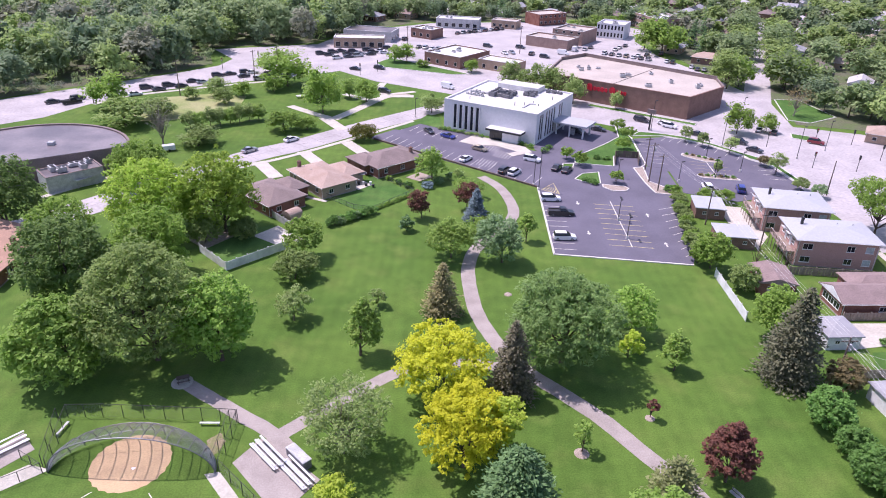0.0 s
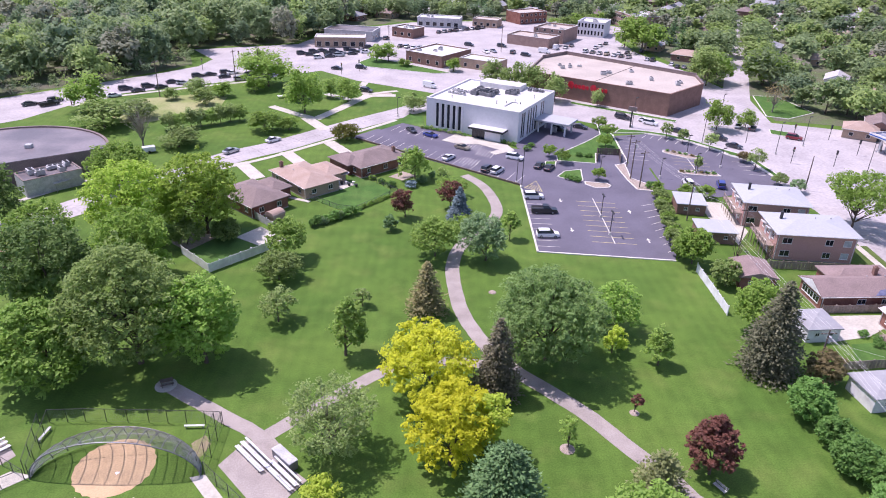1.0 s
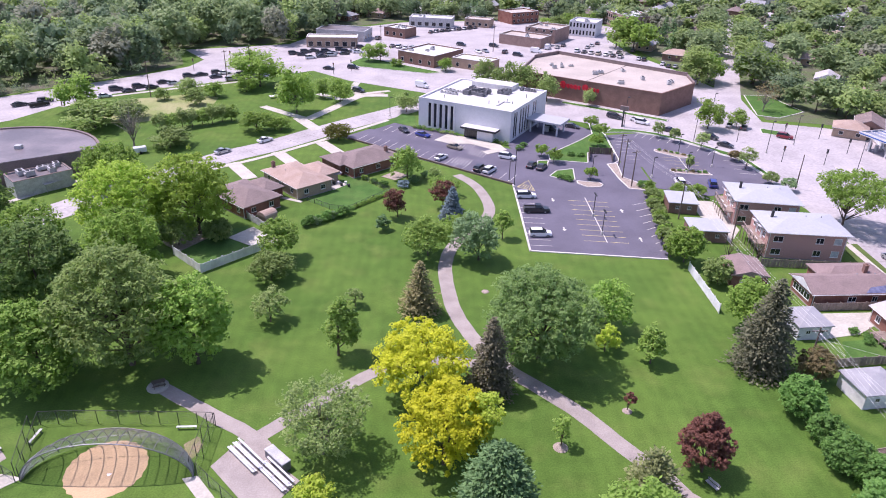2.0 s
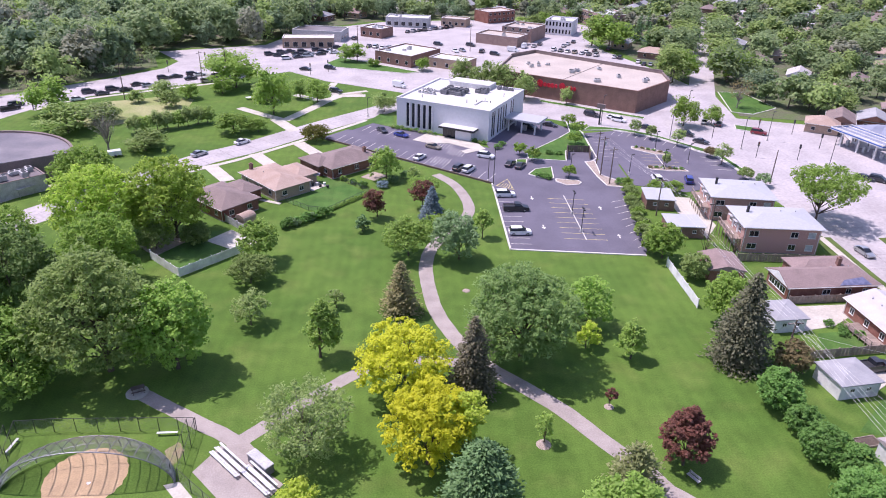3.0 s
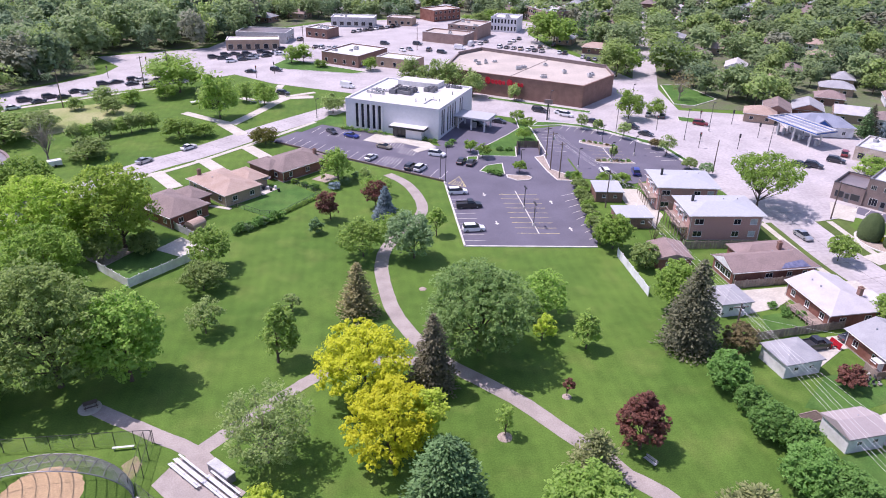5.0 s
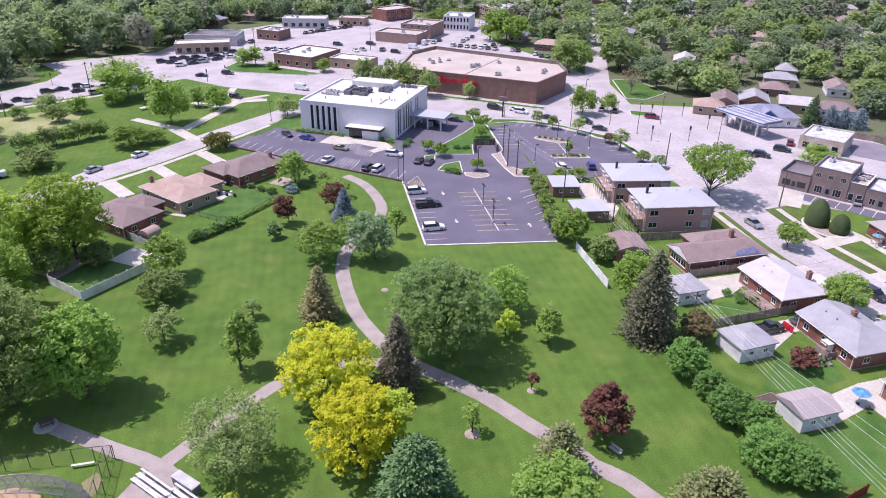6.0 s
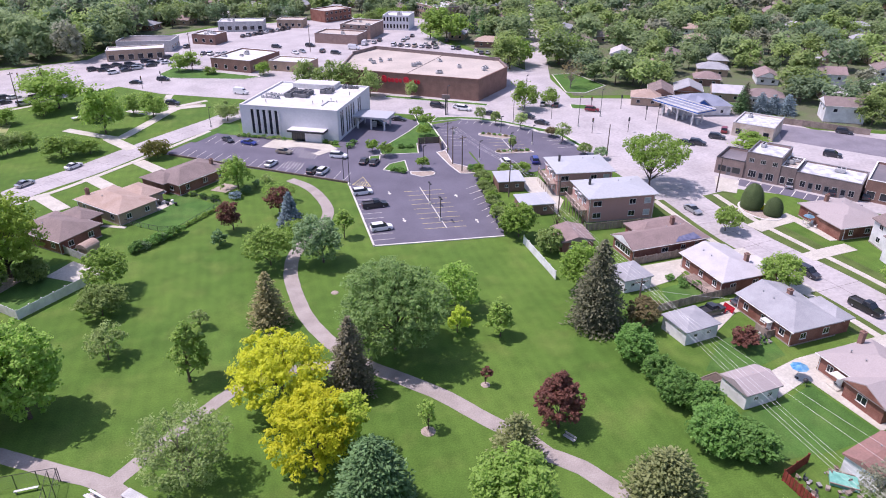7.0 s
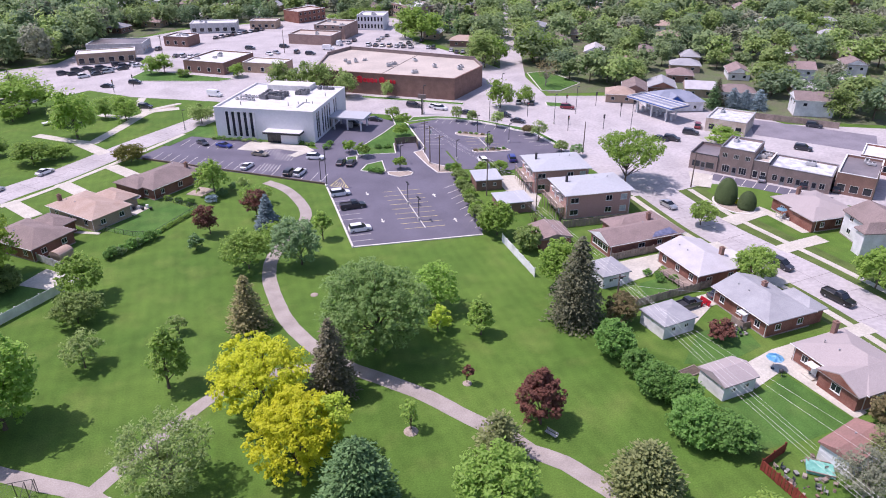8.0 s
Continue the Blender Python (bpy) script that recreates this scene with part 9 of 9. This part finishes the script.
car("suv", "dark", -51.3, 310.6, 22)
car("sedan", "dark", -43.2, 301.9, 24)
car("suv", "silver", -39.3, 304.4, 22)
car("sedan", "dark", -34.2, 308.6, 20)
car("sedan", "white", -28.6, 312.6, 16)
car("suv", "dark", -36.8, 317.2, 18)
car("sedan", "dark", -48.0, 313.6, 22)
car("sedan", "dark", -37.3, 278.9, -13)
car("suv", "dark", -27.8, 281.3, -20)
car("suv", "dark", -21.6, 346.5, 70)
car("suv", "dark", 18.4, 334.7, -31)
car("sedan", "white", 25.4, 319.3, -66)
car("sedan", "silver", 28.8, 321.0, -66)
car("suv", "dark", 33.8, 333.6, -31)
car("suv", "dark", 37.6, 319.1, 67)
car("suv", "dark", 42.8, 313.4, -31)
car("van", "white", 52.3, 321.9, -31)
car("van", "white", 59.1, 331.3, 66)
car("sedan", "silver", 64.2, 333.9, 66)
car("sedan", "dark", 68.0, 339.1, 66)
car("sedan", "silver", 78.9, 335.3, 65)
car("sedan", "white", 82.1, 340.6, 65)
car("sedan", "dark", 86.1, 346.1, 65)
car("sedan", "white", 86.8, 322.6, 65)
car("sedan", "dark", 91.2, 324.3, 64)
car("suv", "dark", 99.0, 328.3, 64)
car("suv", "dark", 62.6, 217.8, -38)
car("sedan", "white", 69.1, 214.0, -39)
car("sedan", "dark", 47.4, 248.7, -33)
car("sedan", "white", 104.7, 301.0, 63)
car("sedan", "dark", 105.8, 296.6, 63)
car("sedan", "silver", 108.5, 295.8, 63)
car("suv", "dark", 98.9, 309.3, 64)
car("sedan", "white", 96.8, 310.9, 64)
car("suv", "red", 110.2, 198.8, -33)
car("sedan", "dark", 101.4, 207.7, 61)
car("sedan", "silver", 97.6, 210.0, 63)
car("suv", "dark", 123.2, 159.4, -44)
car("sedan", "dark", 120.1, 160.6, -44)
car("suv", "dark", 131.9, 162.6, -42)
car("sedan", "silver", 140.6, 145.1, -47)
car("suv", "red", 138.1, 167.6, 51)
car("sedan", "dark", 134.0, 199.5, -34)
car("van", "white", 0.0, 252.8, -36)
car("suv", "dark", -22.5, 244.4, -26)
for k in range(9):
    car(("sedan", "suv", "sedan", "pickup")[k % 4], ("dark", "silver", "black", "dark", "white")[k % 5], 4.3 + 3.0 * k, 367.8 + 2.15 * k, 72)
for k in range(7):
    car(("suv", "sedan", "sedan")[k % 3], ("white", "dark", "silver", "tan")[k % 4], 72.1 + 2.9 * k, 325.7 - 1.85 * k, 61)
for k in range(6):
    car(("sedan", "suv")[k % 2], ("dark", "silver", "white")[k % 3], -13.9 + 3.1 * k, 328.2 - 1.5 * k, 70)
